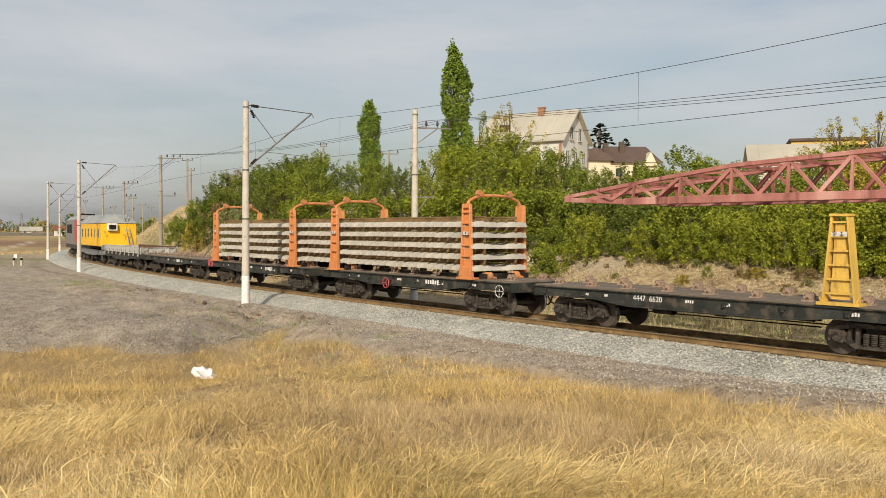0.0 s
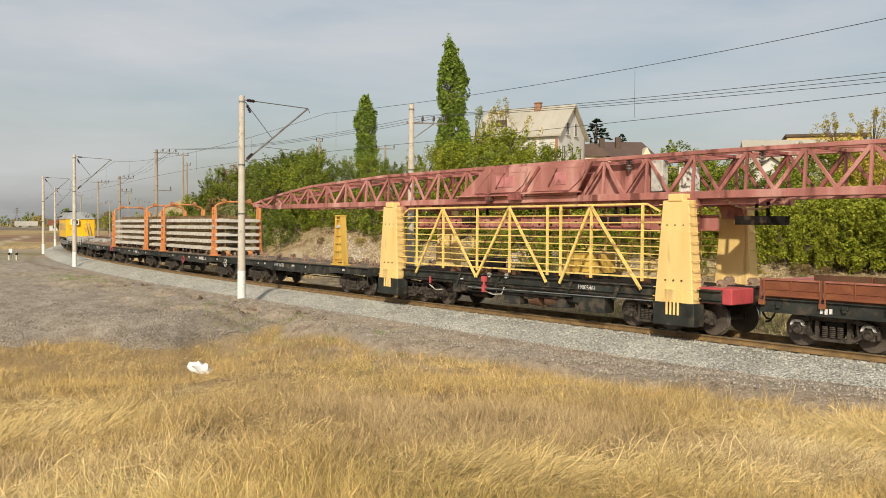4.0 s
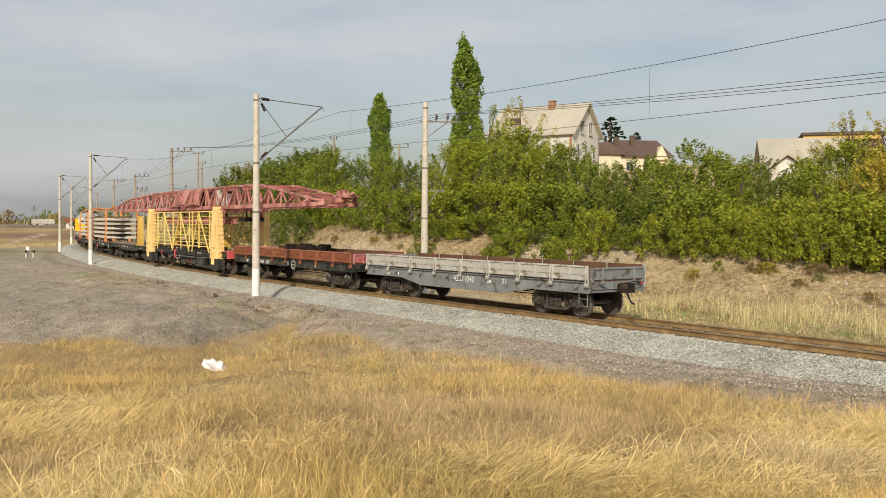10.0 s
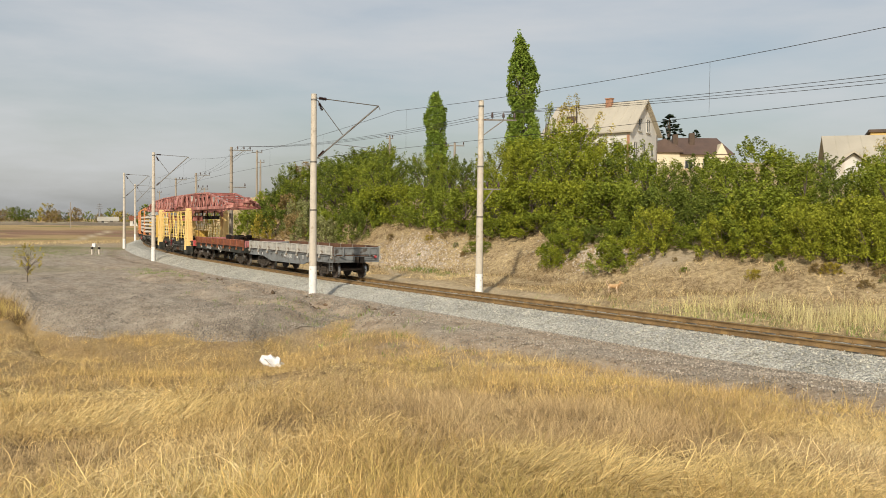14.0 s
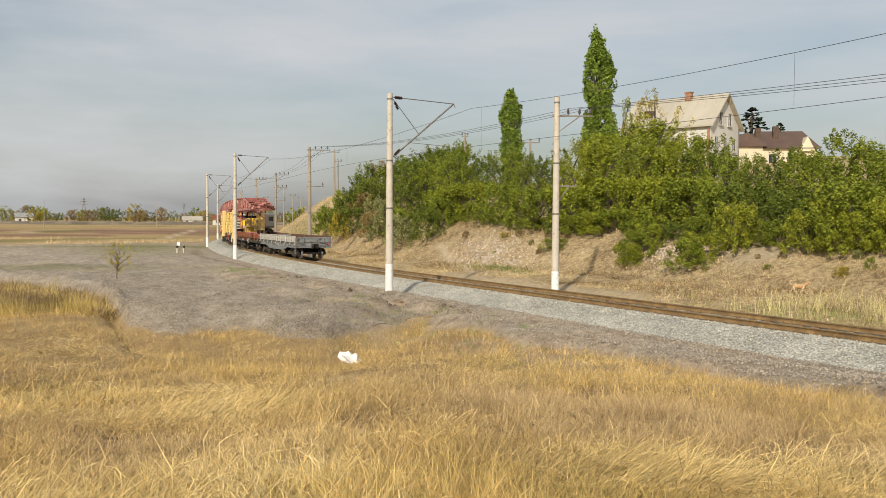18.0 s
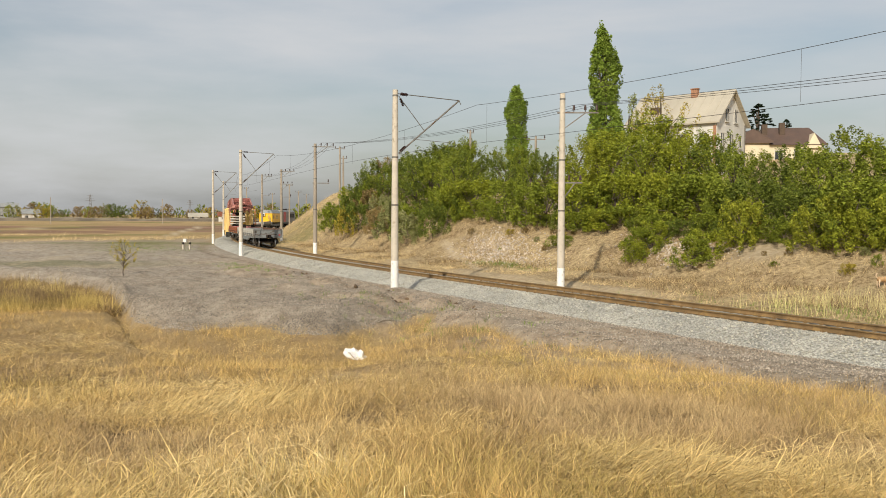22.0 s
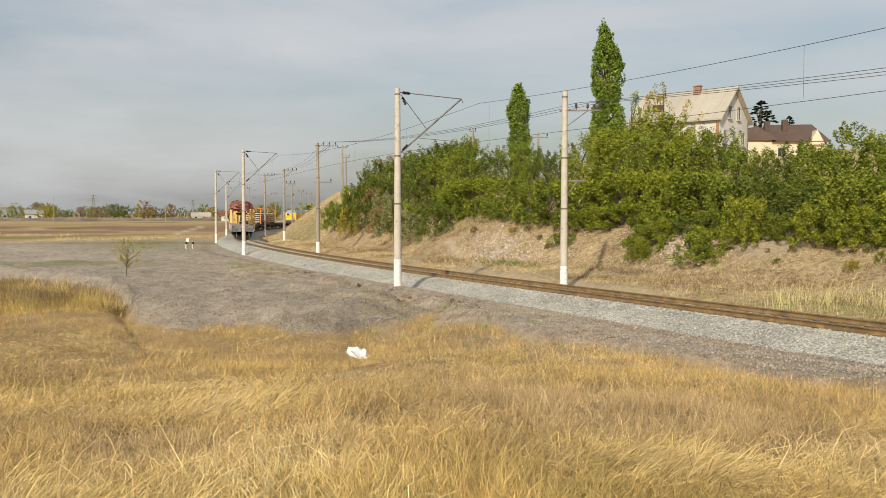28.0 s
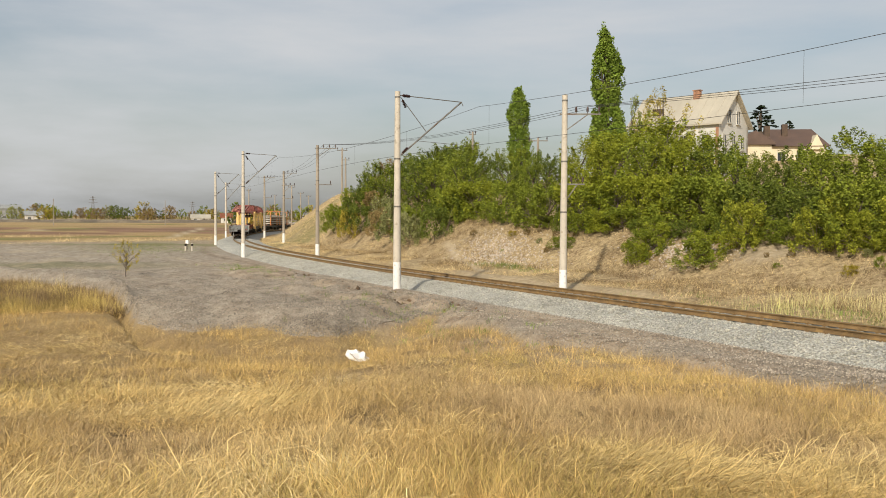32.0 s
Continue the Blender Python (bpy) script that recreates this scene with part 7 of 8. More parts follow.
def stalks(x, y, z, rs, n_per, spread, heights, width, lean, stray, lift, simple):
    """Grass stalks round tuft centres: bent over in two steps, each tuft along a slow drift of directions."""
    k = len(x) * n_per
    px = np.repeat(x, n_per) + rs.normal(size=k) * spread
    py = np.repeat(y, n_per) + rs.normal(size=k) * spread
    pz = np.repeat(z, n_per) - 0.02 + rs.uniform(0, 1, k) ** 2 * lift
    hump = np.clip(0.78 + 0.4 * lumps(x, y, 1.4, 81) + 0.4 * lumps(x, y, 4.2, 82) + 0.3 * lumps(x, y, 9.0, 85), 0.22, 1.7)
    h = rs.uniform(heights[0], heights[1], k) * np.repeat(hump * rs.uniform(0.7, 1.2, len(x)), n_per)
    ang = np.repeat(3.0 * lumps(x, y, 0.6, 83) + 1.2 * lumps(x, y, 1.9, 84), n_per) + rs.normal(size=k) * stray
    l1 = rs.uniform(lean[0], lean[1], k)
    l2 = np.clip(l1 * 1.2 + rs.uniform(0, 0.5, k), 0, 1.75)
    wa = rs.uniform(0, 6.283, k)
    wd = width * rs.uniform(0.55, 1.35, k)
    base, wv = np.stack([px, py, pz], 1), np.stack([np.cos(wa) * wd, np.sin(wa) * wd, wd * rs.uniform(-0.6, 0.6, k)], 1)
    a1, a2 = ang, ang + rs.normal(size=k) * 0.5
    m1 = base + np.stack([np.cos(a1) * np.sin(l1), np.sin(a1) * np.sin(l1), np.cos(l1)], 1) * (0.52 * h)[:, None]
    tip = m1 + np.stack([np.cos(a2) * np.sin(l2), np.sin(a2) * np.sin(l2), np.cos(l2)], 1) * (0.48 * h)[:, None]
    if simple:
        v = np.stack([base - wv, base + wv, tip], 1).reshape(-1, 3)
        return v, np.arange(k * 3).reshape(-1, 3)
    v = np.stack([base - wv, base + wv, m1 - wv * 0.85, m1 + wv * 0.85, tip], 1).reshape(-1, 3)
    o = np.arange(k)[:, None] * 5
    return v, np.concatenate([o + np.array((0, 1, 3)), o + np.array((0, 3, 2)), o + np.array((2, 3, 4))])


def meadow():
    rs = np.random.RandomState(77)
    n = 82000
    az = np.radians(rs.uniform(-42, 34, n))
    r = 3.2 + 42 * rs.uniform(0, 1, n) ** 1.3
    x, y = r * np.sin(az), r * np.cos(az)
    z, gr, fi, ba, gn = ground(x, y)
    s, d = to_track(x, y)
    deg = np.degrees(az)
    weedp = lumps(x, y, 0.42, 51) + 0.55 * lumps(x, y, 1.2, 52) + 0.5 * lumps(x, y, 4.4, 55)
    tall = lumps(x, y, 0.55, 53) + 0.6 * lumps(x, y, 1.7, 54) + 0.6 * lumps(x, y, 5.2, 56)
    flat_ = lumps(x, y, 0.5, 57) + 0.4 * lumps(x, y, 1.3, 58) + 0.4 * lumps(x, y, 4.8, 69)
    holes = lumps(x, y, 2.6, 59) + 0.6 * lumps(x, y, 5.0, 60) < -0.5
    keep = (gr < 0.4) & (d < -4.4) & (bare_ground(x, y) < 0.4 + 0.5 * rs.uniform(size=n)) & ~(holes & (rs.uniform(size=n) < 0.8))
    thicket = keep & (deg < -29.5 + 1.2 * lumps(x, y, 0.5, 67) + 0.7 * rs.normal(size=n)) & (r > 38 + 2.5 * lumps(x, y, 0.7, 68))
    ridge = keep & ~thicket & (r > 17.5 + 3 * lumps(x, y, 0.4, 62)) & (tall + 0.4 * rs.normal(size=n) > -0.3) & (deg > -16)
    for cx, cy, cr, k in ((-4.0, 7.2, 1.1, 1.0), (-3.1, 5.0, 0.9, 1.0), (-0.1, 9.9, 1.3, 1.0), (1.0, 10.5, 1.5, 1.0), (-9.3, 16.3, 1.6, 0.9), (0.4, 6.8, 1.0, -1.2), (-4.5, 10.6, 1.6, -1.0), (-2.2, 7.5, 1.0, -1.0), (-5.6, 8.6, 1.4, 0.9), (-6.6, 11.2, 1.3, 0.9), (-3.4, 6.2, 0.9, 0.9), (2.6, 8.4, 0.9, 0.8)):
        weedp = weedp + k * np.exp(-((x - cx) ** 2 + (y - cy) ** 2) / cr ** 2)
    for cx, cy, cr in ((0.9, 6.7, 1.3), (2.4, 7.4, 0.9), (-12.6, 18.8, 2.0), (-4.6, 10.9, 1.2), (-3.0, 17.2, 1.4)):
        flat_ = flat_ + 1.3 * np.exp(-((x - cx) ** 2 + (y - cy) ** 2) / cr ** 2)
    ridge_weeds = ridge & (lumps(x, y, 0.65, 98) + 0.5 * lumps(x, y, 2.0, 99) + 0.25 * rs.normal(size=n) > 0.4)
    ridge = ridge & ~ridge_weeds
    weedy = keep & ~thicket & ~ridge & (weedp + 0.32 * rs.normal(size=n) > np.where(r > 20, 0.9, np.where(r < 9, 0.5, 0.6)) - 9.0 * ridge_weeds)
    swirl = keep & ~weedy & ~thicket & ~ridge & (flat_ + 0.25 * rs.normal(size=n) > 0.5)
    rest = keep & ~weedy & ~swirl & ~thicket & ~ridge
    straw = (rest & (tall + 0.5 * rs.normal(size=n) > 0.3)) | (ridge & (rs.uniform(size=n) < 0.6))
    green = rest & ~straw & (lumps(x, y, 0.35, 66) + 0.3 * rs.normal(size=n) > 0.2)
    thatch = (rest | ridge) & ~straw & ~green
    near = r < 14
    # the tall weeds run on round the edge of the gravel
    k = 9000
    ta, tr = np.radians(rs.uniform(-43, -29.2, k)), rs.uniform(37, 60, k)
    tx, ty = tr * np.sin(ta), tr * np.cos(ta)
    tz, tg, *_ = ground(tx, ty)
    tk = tg < 0.55
    tuft = lumps(tx, ty, 0.6, 96) + 0.6 * lumps(tx, ty, 1.8, 97)
    far_weeds = stalks(tx[tk & (tuft < 0.5)], ty[tk & (tuft < 0.5)], tz[tk & (tuft < 0.5)], rs, 9, 0.3, (0.2, 0.75), 0.009, (0.05, 0.9), 3.0, 0.05, True)
    far_tufts = stalks(tx[tk & (tuft >= 0.5)], ty[tk & (tuft >= 0.5)], tz[tk & (tuft >= 0.5)], rs, 12, 0.25, (0.3, 0.95), 0.008, (0.05, 0.7), 3.0, 0.05, True)
    for name, mt, lab, cat, sets in (
            ("dry_grass", STRAW, "long dry golden grass covering the knoll", "grass", ((straw & near, 12, 0.1, (0.1, 0.34), 0.002, (0.1, 1.35), 3.0, 0.06, False), (straw & ~near, 7, 0.14, (0.16, 0.5), 0.0048, (0.05, 1.1), 3.0, 0.03, True))),
            ("matted_grass", THATCH, "matted pale dead grass lying on the ground", "grass", ((thatch & near, 13, 0.13, (0.08, 0.32), 0.0021, (0.35, 1.5), 3.0, 0.14, False), (thatch & ~near, 7, 0.18, (0.12, 0.4), 0.0048, (0.3, 1.4), 3.0, 0.1, True))),
            ("olive_grass", OLIVE, "dry olive-yellow grass in a tangle", "grass", ((thicket & (tall >= 0.5), 10, 0.3, (0.2, 0.95), 0.008, (0.05, 1.0), 3.0, 0.05, True), (green & near, 13, 0.12, (0.1, 0.36), 0.0021, (0.2, 1.4), 2.5, 0.1, False), (green & ~near, 8, 0.17, (0.14, 0.42), 0.0048, (0.2, 1.35), 2.5, 0.08, True))),
            ("dry_weeds", WEED, "patches of brittle brown weeds among the dry grass", "weeds", ((weedy & near, 13, 0.12, (0.1, 0.36), 0.0021, (0.15, 1.4), 3.0, 0.1, False), (weedy & ~near, 9, 0.16, (0.12, 0.4), 0.0046, (0.1, 1.3), 3.0, 0.06, True))),
            ("tall_weeds", BROWN, "tall dark brown weeds at the edge of the gravel", "weeds", ((thicket & (tall < 0.5), 12, 0.28, (0.15, 0.7), 0.008, (0.05, 0.8), 3.0, 0.05, True),)),
            ("lying_straw", SWIRL, "bleached long straw lying flat in swirls", "grass", ((swirl & near, 12, 0.15, (0.16, 0.5), 0.0023, (0.8, 1.5), 1.0, 0.18, False), (swirl & ~near, 7, 0.18, (0.2, 0.5), 0.005, (0.8, 1.45), 1.0, 0.12, True)))):
        V, F, o = [], [], 0
        for m, npb, sp, hh, wd, ln, stray, lift, simple in sets:
            v, f = stalks(x[m], y[m], z[m], rs, npb, sp, hh, wd, ln, stray, lift, simple)
            V.append(v), F.append(f + o)
            o += len(v)
        for extra in ([far_weeds] if name == "tall_weeds" else [far_tufts] if name == "olive_grass" else []):
            V.append(extra[0]), F.append(extra[1] + o)
            o += len(extra[0])
        tagged(raw(name, np.concatenate(V), np.concatenate(F), mt), lab, cat, kind="stuff")


meadow()


def meadow_behind():
    """Thinner cover on the rest of the knoll."""
    rs = np.random.RandomState(79)
    n = 5200
    az, r = np.radians(rs.uniform(34, 318, n)), 1.2 + 22 * rs.uniform(0, 1, n) ** 0.8
    x, y = r * np.sin(az), r * np.cos(az)
    m = to_track(x, y)[1] < -5.5
    v, f = stalks(x[m], y[m], ground(x[m], y[m])[0], rs, 9, 0.3, (0.15, 0.42), 0.006, (0.2, 1.4), 3.0, 0.05, True)
    tagged(raw("dry_grass", v, f, THATCH), "dry tangled grass on the knoll", "grass", kind="stuff")


meadow_behind()


def bank_grass():
    rs = np.random.RandomState(78)
    n = 34000
    s = rs.uniform(-36, 110, n)
    d = 2.9 + rs.uniform(0, 1, n) ** 1.1 * 15
    x, y, _ = on_track(s, d)
    z = ground(x, y)[0]
    m = (lumps(x, y, 0.5, 61) + 0.5 * lumps(x, y, 1.4, 63) > -0.55) & (bare_ground(x, y) < 0.35)
    v, f = stalks(x[m], y[m], z[m], rs, 6, 0.25, (0.08, 0.36), 0.012, (0.2, 1.3), 2.5, 0.05, True)
    tagged(raw("bank_grass", v, f, BANKSTRAW), "sparse dry grass on the cutting slope", "grass", kind="stuff")
    s = rs.uniform(-36, 60, 15000)
    d = 5.0 + rs.uniform(0, 1, 15000) * 10.5
    x, y, _ = on_track(s, d)
    z = ground(x, y)[0]
    # the exp term adds dark weeds in place of the feeder pole's shadow streak
    m = (lumps(x, y, 0.45, 64) + 0.6 * lumps(x, y, 1.2, 65) + 0.6 * np.exp(-((s - 6) / 12) ** 2 - ((d - 9.5) / 2.2) ** 2) > 0.1) & (bare_ground(x, y) < 0.35)
    v, f = stalks(x[m], y[m], z[m], rs, 8, 0.22, (0.1, 0.5), 0.01, (0.1, 1.3), 3.0, 0.05, True)
    tagged(raw("bank_weeds", v, f, BROWN), "dry brown weeds on the cutting slope", "weeds", kind="stuff")
    n = 900
    s = -13 - 26 * rs.uniform(0, 1, n) ** 0.7
    d = 3.4 + rs.uniform(0, 4.2, n)
    x, y, _ = on_track(s, d)
    z = ground(x, y)[0]
    m = lumps(x, y, 0.8, 73) + 0.6 * lumps(x, y, 2.1, 74) > -0.1
    v, f = blades(x[m], y[m], z[m], rs, 11, 0.22, 0.2, 1.1, 0.006, 0.55)
    tagged(raw("dry_reeds", v, f, REED), "tall pale dry reeds beside the track", "reeds", kind="stuff")
    n = 2600
    az, r = np.radians(rs.uniform(-41, -25, n)), rs.uniform(118, 178, n)
    x, y = r * np.sin(az), r * np.cos(az)
    m = lumps(x, y * 0.5, 0.16, 68) + 0.5 * lumps(x, y, 0.6, 70) > 0.6
    v, f = stalks(x[m], y[m], ground(x[m], y[m])[0], rs, 8, 0.7, (0.25, 0.7), 0.025, (0.05, 1.0), 3.0, 0.05, True)
    tagged(raw("verge_grass", v, f, BANKSTRAW), "pale dry tufts along the edge of the ploughed field", "grass", kind="stuff")
    V, F, o = [], [], 0
    for s0, d0, ss, ds, k in ((10.3, 8.2, 2.2, 0.5, 330), (-24, 4.2, 7, 1.2, 900), (17, -7.5, 4, 0.8, 160), (-9, -8.5, 5, 1.5, 200), (60, -11, 9, 3, 300)):
        s, d = s0 + rs.normal(size=k) * ss, d0 + rs.normal(size=k) * ds
        x, y, _ = on_track(s, d)
        v, f = blades(x, y, ground(x, y)[0], rs, 6, 0.12, 0.08, 0.26, 0.009, 0.6)
        V.append(v), F.append(f + o)
        o += len(v)
    tagged(raw("green_grass", np.concatenate(V), np.concatenate(F), FRESH), "small patches of fresh green grass", "grass", kind="stuff")


bank_grass()


# loose stones on the ballast shoulder and on the gravel
def stones(name, x, y, z, rs, size, material, label):
    n = len(x)
    base = np.array(((1, 0, 0), (-1, 0, 0), (0, 1, 0), (0, -1, 0), (0, 0, 1), (0, 0, -0.6)), float)
    tri = np.array(((0, 2, 4), (2, 1, 4), (1, 3, 4), (3, 0, 4), (2, 0, 5), (1, 2, 5), (3, 1, 5), (0, 3, 5)))
    sz = size * rs.uniform(0.5, 1.4, n)
    v = base[None] * (sz[:, None] * rs.uniform(0.6, 1.2, (n, 3)))[:, None, :] + rs.normal(size=(n, 6, 3)) * (sz * 0.18)[:, None, None]
    a = rs.uniform(0, 6.283, n)
    c, s = np.cos(a)[:, None], np.sin(a)[:, None]
    v = np.stack([v[..., 0] * c - v[..., 1] * s + x[:, None], v[..., 0] * s + v[..., 1] * c + y[:, None], v[..., 2] + z[:, None]], -1)
    f = (np.arange(n)[:, None, None] * 6 + tri[None]).reshape(-1, 3)
    tagged(raw(name, v.reshape(-1, 3), f, material), label, "stones", kind="stuff")


def ballast_stones():
    rs = np.random.RandomState(5)
    n = 18000
    s = -36 + 80 * rs.uniform(0, 1, n) ** 1.3
    d = -rs.uniform(0.9, 3.9, n)
    P = np.array(prof)
    z = np.interp(d, P[:, 0], P[:, 1])
    x, y, _ = on_track(s, d)
    st = mat("pale ballast stone", (0.43, 0.415, 0.355), 0.9, scale=2, vary=0.15, fine=30, bump=0.2, island=0.35)
    stones("ballast_stones", x, y, z + 0.01, rs, 0.036, st, "loose pale crushed stones on the ballast shoulder")
    n = 34000
    az = np.radians(rs.uniform(-38, 20, n))
    r = 20 + 45 * rs.uniform(0, 1, n) ** 1.3
    x, y = r * np.sin(az), r * np.cos(az)
    z, gr, *_ = ground(x, y)
    s, d = to_track(x, y)
    m = (gr > 0.4) & (d < -3.6)
    gs = mat("grey gravel stone", (0.34, 0.29, 0.23), 0.9, scale=2, vary=0.2, fine=30, bump=0.2, island=0.45)
    stones("gravel_stones", x[m], y[m], z[m] + 0.005, rs, 0.028, gs, "scattered grey gravel on the dirt")
    # finer stones trodden into the dirt beside the ballast
    n = 21000
    s, d = -34 + 44 * rs.uniform(0, 1, n) ** 1.2, rs.uniform(-9.0, -3.4, n)
    x, y, _ = on_track(s, d)
    z, gr, *_ = ground(x, y)
    m = gr > 0.35
    ps = mat("trodden pale stone", (0.35, 0.305, 0.245), 0.9, scale=2, vary=0.2, fine=30, bump=0.2, island=0.45)
    stones("trodden_stones", x[m], y[m], z[m] + 0.005, rs, 0.027, ps, "pale stones trodden into the dirt beside the ballast")
    # the dumped heap at the edge of the gravel is coarser
    n = 26000
    az = np.radians(rs.uniform(-31, -7, n))
    r = np.interp(np.degrees(az), EDGE_A, EDGE_R) - 0.5 + 22 * rs.uniform(0, 1, n) ** 2.0
    x, y = r * np.sin(az), r * np.cos(az)
    z, gr, *_ = ground(x, y)
    m = (gr > 0.3) & (to_track(x, y)[1] < -4.0)
    hs_ = mat("heap gravel stone", (0.31, 0.27, 0.22), 0.9, scale=0.6, vary=0.3, fine=30, bump=0.2, island=0.35)
    stones("gravel_heap", x[m], y[m], z[m] + 0.01, rs, 0.03, hs_, "coarse grey gravel heaped at the edge of the grass")
    # dark clods along the rills
    k = 900
    s, d = rs.uniform(-12, 14, k), rs.uniform(-9.5, -4.5, k)
    x, y, _ = on_track(s, d)
    m = gullies(x, y) > 0.3
    stones("dirt_clods", x[m], y[m], ground(x[m], y[m])[0] + 0.02, rs, 0.1, mat("dark earth clod", (0.15, 0.1, 0.06), 0.95, scale=4, vary=0.3, fine=20, island=0.3), "dark earth clods along washed-out rills")
    # pale rubble on the bank
    for k, (s0, d0, c) in enumerate(((-24, 12.4, 350), (16.5, 10.2, 1300), (-0.7, 12.7, 600), (12.0, 9.9, 500))):
        s, d = s0 + rs.normal(size=c) * 2.2, d0 + rs.normal(size=c) * 0.9
        x, y, _ = on_track(s, d)
        stones("rubble", x, y, ground(x, y)[0] + 0.01, rs, 0.07, mat("pale rubble stone", (0.55, 0.48, 0.4), 0.9, scale=2, vary=0.2, fine=20, island=0.3), "pale stone rubble on the cutting slope")


ballast_stones()


# sleepers and fastenings, those passed nearest as single pieces
def lay_sleepers():
    clip = B()
    for sg in (-1, 1):
        box(clip, (0, sg * 0.11, 0.22), (0.1, 0.07, 0.05))
        rod(clip, (0, sg * 0.11, 0.22), (0, sg * 0.11, 0.29), 0.02, 6)
    cm = mesh_of("rail_clip", clip, M["rail"])
    for k in range(150):
        s = -38 + k * 0.6
        x, y, h = on_track(s)
        sl = put("sleeper", SLEEPER, track, float(x), float(y), -0.4, math.degrees(h) + 90)
        for yy in (-0.796, 0.796):
            put("rail_clip", cm, sl, 0, yy, 0)


lay_sleepers()

# ---- small things ----
# crumpled white sack in the hollow
bm = B()
bmesh.ops.create_icosphere(bm, subdivisions=3, radius=1)
for v in bm.verts:
    n_ = noise.noise(v.co * 1.9) * 0.5 + abs(noise.noise(v.co * 5)) * 0.35
    v.co = Vector((v.co.x * 0.28 * (1 + n_), v.co.y * 0.22 * (1 + n_), max(-0.1, v.co.z * 0.15 * (1 + n_ * 1.5) - 0.12 * v.co.x)))
sx, sy = -6.45, 23.4
sack = new("plastic_sack", mesh_of("plastic_sack", bm, mat("white plastic sheet", (0.85, 0.84, 0.82), 0.5, scale=5, vary=0.06, bump=0.3)))
sack.matrix_basis = pose(sx, sy, gz(sx, sy) + 0.3, 0, 0, 20)
tagged(sack, "crumpled white plastic sack lying in dry grass", "sack")
# marker posts and white box near the bend
for i, (x, y) in enumerate(((-42.3, 85.1), (-41.7, 85.4))):
    w = thing("marker_post", "short weathered concrete marker post in the gravel", "post", pose(x, y, gz(x, y)), "marker posts")
    part("stake", one(box, (0, 0, 0.35), (0.16, 0.16, 0.9)), M["concrete"], w, bevel=0.02)
    part("dark_band", one(box, (0, 0, 0.62), (0.168, 0.168, 0.24)), M["grime"], w)
w = thing("relay_box", "small white trackside box on a short post", "trackside box", pose(-46.0, 93.0, gz(-46.0, 93.0)))
part("post", one(rod, (0, 0, -0.1), (0, 0, 0.5), 0.05, 8), M["steel"], w)
part("box", one(box, (0, 0, 0.72), (0.36, 0.28, 0.42)), M["whitewash"], w, bevel=0.02)
# old gate of poles at the foot of the wood
gx, gy, _, _ = bank_place(11.6, 6.2)
gx2, gy2, _, _ = bank_place(13.3, 6.2)
fr = thing("pole_frame", "crooked grey wooden frame overgrown by creepers", "fence", pose(gx, gy, gz(gx, gy), 0, 0, math.degrees(math.atan2(gy2 - gy, gx2 - gx))))
ln = math.hypot(gx2 - gx, gy2 - gy)
for u, h in ((0, 2.1), (0.55, 1.7), (1, 2.0)):
    part("post", one(rod, (u * ln, 0, -0.5), (u * ln + 0.08, 0, h), 0.06, 8, 0.045), BARK, fr)
part("top_rail", one(rod, (0, 0, 2.0), (ln, 0, 1.95), 0.05, 8), BARK, fr)
for az, d, h in ((16.0, 4.4, 1.3), (20.6, 4.6, 1.4), (10.2, 3.2, 1.0), (15.0, 7.5, 2.8), (24.5, 5.4, 1.5)):
    x, y, _, _ = bank_place(az, d)
    w = thing("wooden_stake", "grey weathered wooden stake among the bushes", "post", pose(x, y, gz(x, y), random.uniform(-6, 6), random.uniform(-6, 6)), "stakes on the bank")
    part("stake", one(rod, (0, 0, -0.3), (0, 0, h), 0.05, 8, 0.04), BARK, w)


# ---- dog trotting along the foot of the cutting ----
DOG_T = (0, 11, 12, 13, 14, 14.5, 16.5, 17, 18, 20, 21, 22, 24, 27)
DOG_X = (4.95, 4.95, 4.93, 4.91, 5.0, 5.2, 7.5, 8.3, 9.15, 10.68, 11.5, 12.23, 15.0, 19.5)
DOG_Y = (41.4, 41.4, 41.35, 41.3, 41.2, 41.1, 39.8, 39.54, 39.2, 38.86, 38.83, 39.13, 41.0, 44.5)
FUR = mat("tan short fur", (0.46, 0.29, 0.14), 0.85, scale=5, vary=0.2, fine=60, tint=(0.6, 0.42, 0.24), bump=0.3)
PALE = mat("pale fur", (0.6, 0.45, 0.3), 0.85, scale=5, vary=0.15, fine=60, bump=0.3)


def blob(bm, c, size, ry=0.0):
    v = bmesh.ops.create_icosphere(bm, subdivisions=2, radius=1)["verts"]
    bmesh.ops.transform(bm, matrix=Matrix.Translation(c) @ Euler((0, ry, 0)).to_matrix().to_4x4() @ Matrix.Diagonal((*size, 1)), verts=v)


DOG = thing("dog", "tan short-haired dog with a curled tail on dry ground", "dog")
bm = B()
blob(bm, (0.0, 0, 0.46), (0.34, 0.12, 0.14))
blob(bm, (0.2, 0, 0.46), (0.17, 0.125, 0.16))
blob(bm, (-0.22, 0, 0.47), (0.15, 0.115, 0.14))
body = part("body", bm, FUR, DOG, smooth=True)
bm = B()
rod(bm, (0.3, 0, 0.5), (0.44, 0, 0.66), 0.085, 10, 0.07)
blob(bm, (0.47, 0, 0.69), (0.11, 0.08, 0.085))
rod(bm, (0.52, 0, 0.675), (0.64, 0, 0.65), 0.05, 8, 0.035)
head = part("head", bm, FUR, DOG, smooth=True)
for y in (-0.06, 0.06):
    bm = one(rod, (0.43, y, 0.74), (0.4, y * 1.5, 0.83), 0.04, 6, 0.008)
    part("ear", bm, FUR, head)
bm = B()
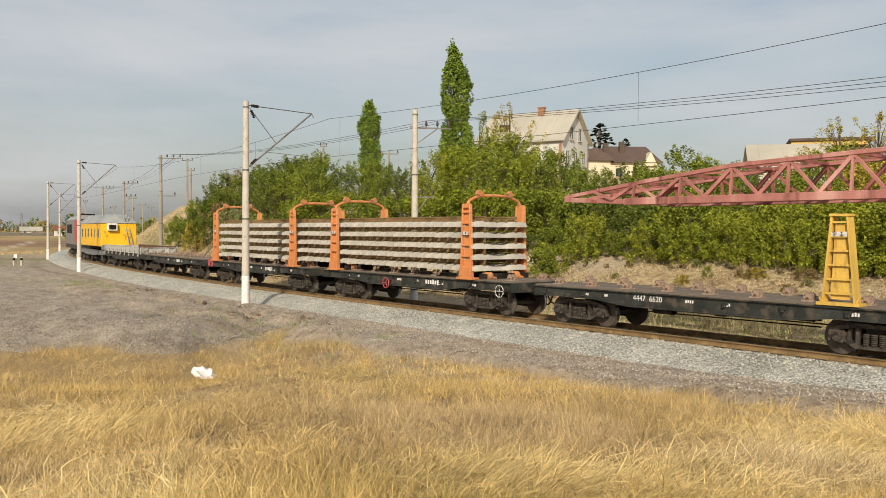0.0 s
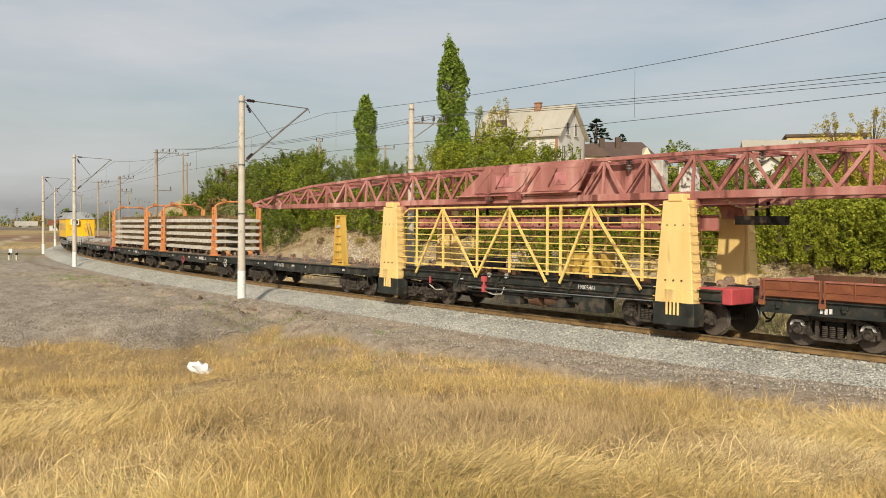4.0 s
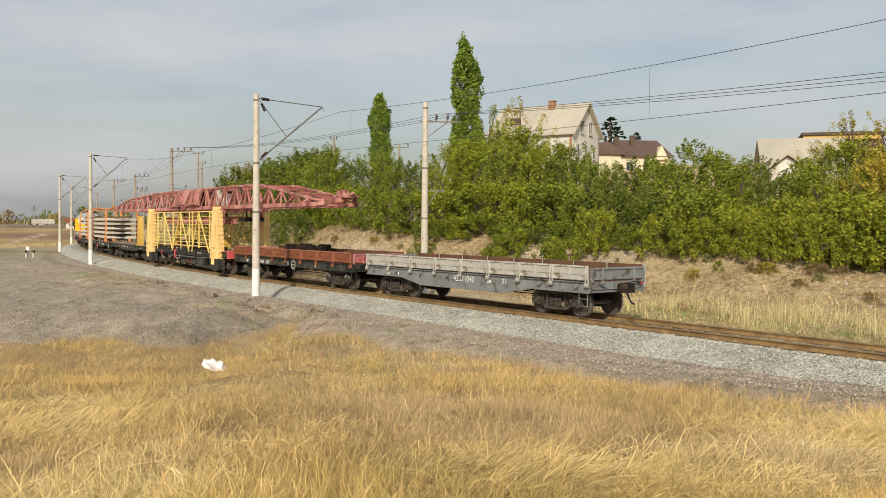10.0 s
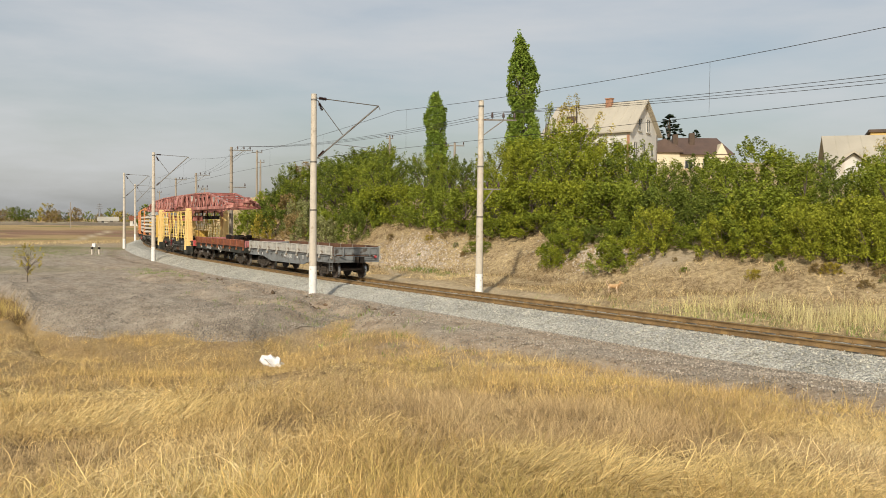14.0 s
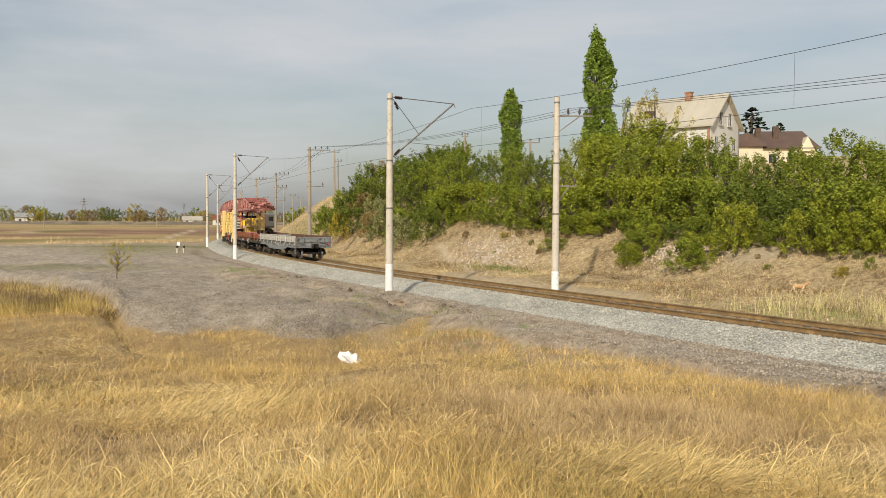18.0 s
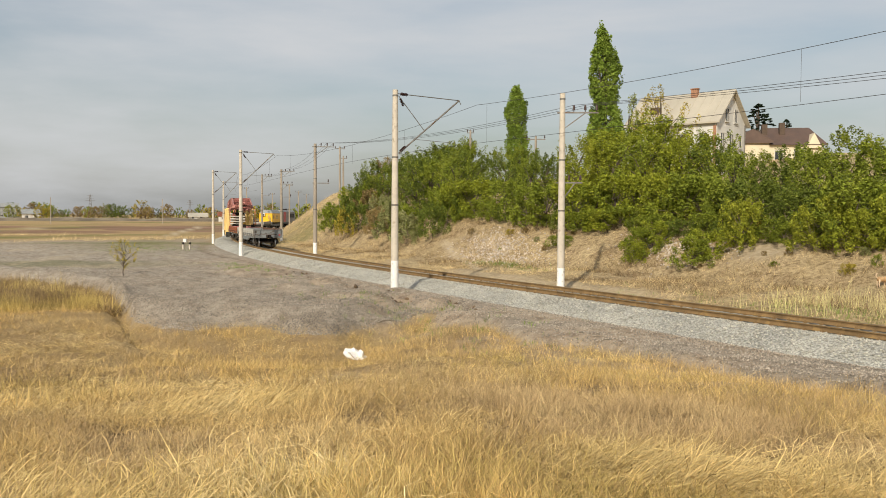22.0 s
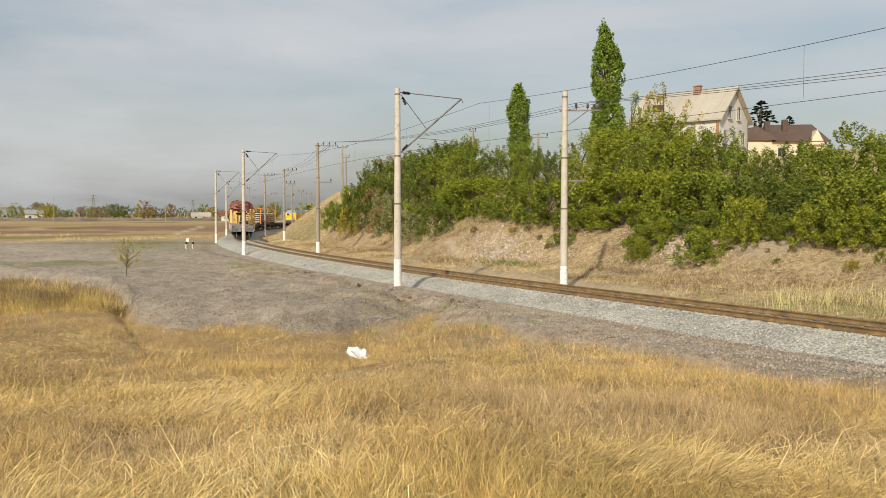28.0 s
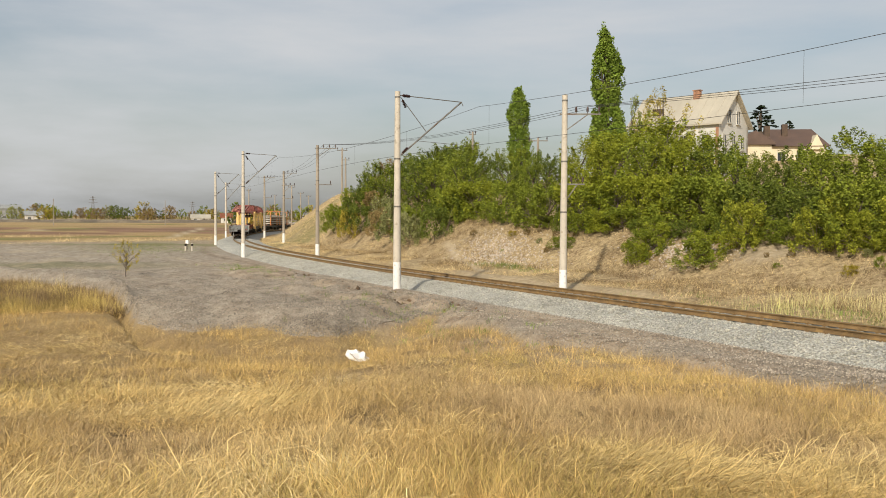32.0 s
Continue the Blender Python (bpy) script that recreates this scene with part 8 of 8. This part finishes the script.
tl = [(-0.34, 0, 0.52), (-0.44, 0, 0.6), (-0.47, 0, 0.7), (-0.42, 0, 0.77), (-0.35, 0, 0.76)]
for a, b in zip(tl, tl[1:]):
    rod(bm, a, b, 0.032, 7, 0.028)
part("tail", bm, PALE, DOG, "curled pale tail", smooth=True)
LEGS = []
for x, y, ph in ((0.24, 0.07, 0.0), (0.24, -0.07, 3.14), (-0.26, 0.07, 3.14), (-0.26, -0.07, 0.0)):
    bm = B()
    rod(bm, (0, 0, 0.04), (-0.02 if x > 0 else -0.04, 0, -0.2), 0.055, 8, 0.032)
    rod(bm, (-0.02 if x > 0 else -0.04, 0, -0.2), (0, 0, -0.4), 0.03, 8, 0.024)
    blob(bm, (0.025, 0, -0.4), (0.045, 0.03, 0.022))
    lg = part("leg", bm, PALE, DOG, at=pose(x, y, 0.42), smooth=True)
    LEGS.append((lg, x, y, ph))


SMALL = 0.78
for o in list(DOG.children) + list(head.children):
    o.data.transform(Matrix.Scale(SMALL, 4))
LEGS = [(lg, x * SMALL, y * SMALL, ph) for lg, x, y, ph in LEGS]


def dog_pose(t):
    x, y = float(np.interp(t, DOG_T, DOG_X)), float(np.interp(t, DOG_T, DOG_Y))
    x2, y2 = float(np.interp(t + 0.6, DOG_T, DOG_X)), float(np.interp(t + 0.6, DOG_T, DOG_Y))
    x1, y1 = float(np.interp(t - 0.6, DOG_T, DOG_X)), float(np.interp(t - 0.6, DOG_T, DOG_Y))
    a = math.degrees(math.atan2(y2 - y1, x2 - x1)) if math.hypot(x2 - x1, y2 - y1) > 0.15 else -25.0
    return pose(x, y, gz(x, y), 0, 0, a)


def motions():
    for w, q, half in MOVERS:
        walk(w, [(t, vehicle_pose(t, q, half)) for t in [i * 0.5 for i in range(65)]])
    turn = [(i * 0.1, -(run(i * 0.1) - run(0)) / 0.4785) for i in range(321)]
    for ws, x in WHEELSETS:
        walk(ws, [(t, Matrix.Translation((x, 0, 0.4785)) @ Matrix.Rotation(-a, 4, "Y")) for t, a in turn])
    walk(DOG, [(t, dog_pose(t)) for t in [i * 0.5 for i in range(65)]])
    for lg, x, y, ph in LEGS:
        rows = []
        for i in range(321):
            t = i * 0.1
            v = math.hypot(np.interp(t + 0.2, DOG_T, DOG_X) - np.interp(t - 0.2, DOG_T, DOG_X), np.interp(t + 0.2, DOG_T, DOG_Y) - np.interp(t - 0.2, DOG_T, DOG_Y)) / 0.4
            rows.append((t, pose(x, y, 0.42 * SMALL, 0, 26 * min(1, v / 0.8) * math.sin(9 * t + ph), 0)))
        walk(lg, rows)


motions()
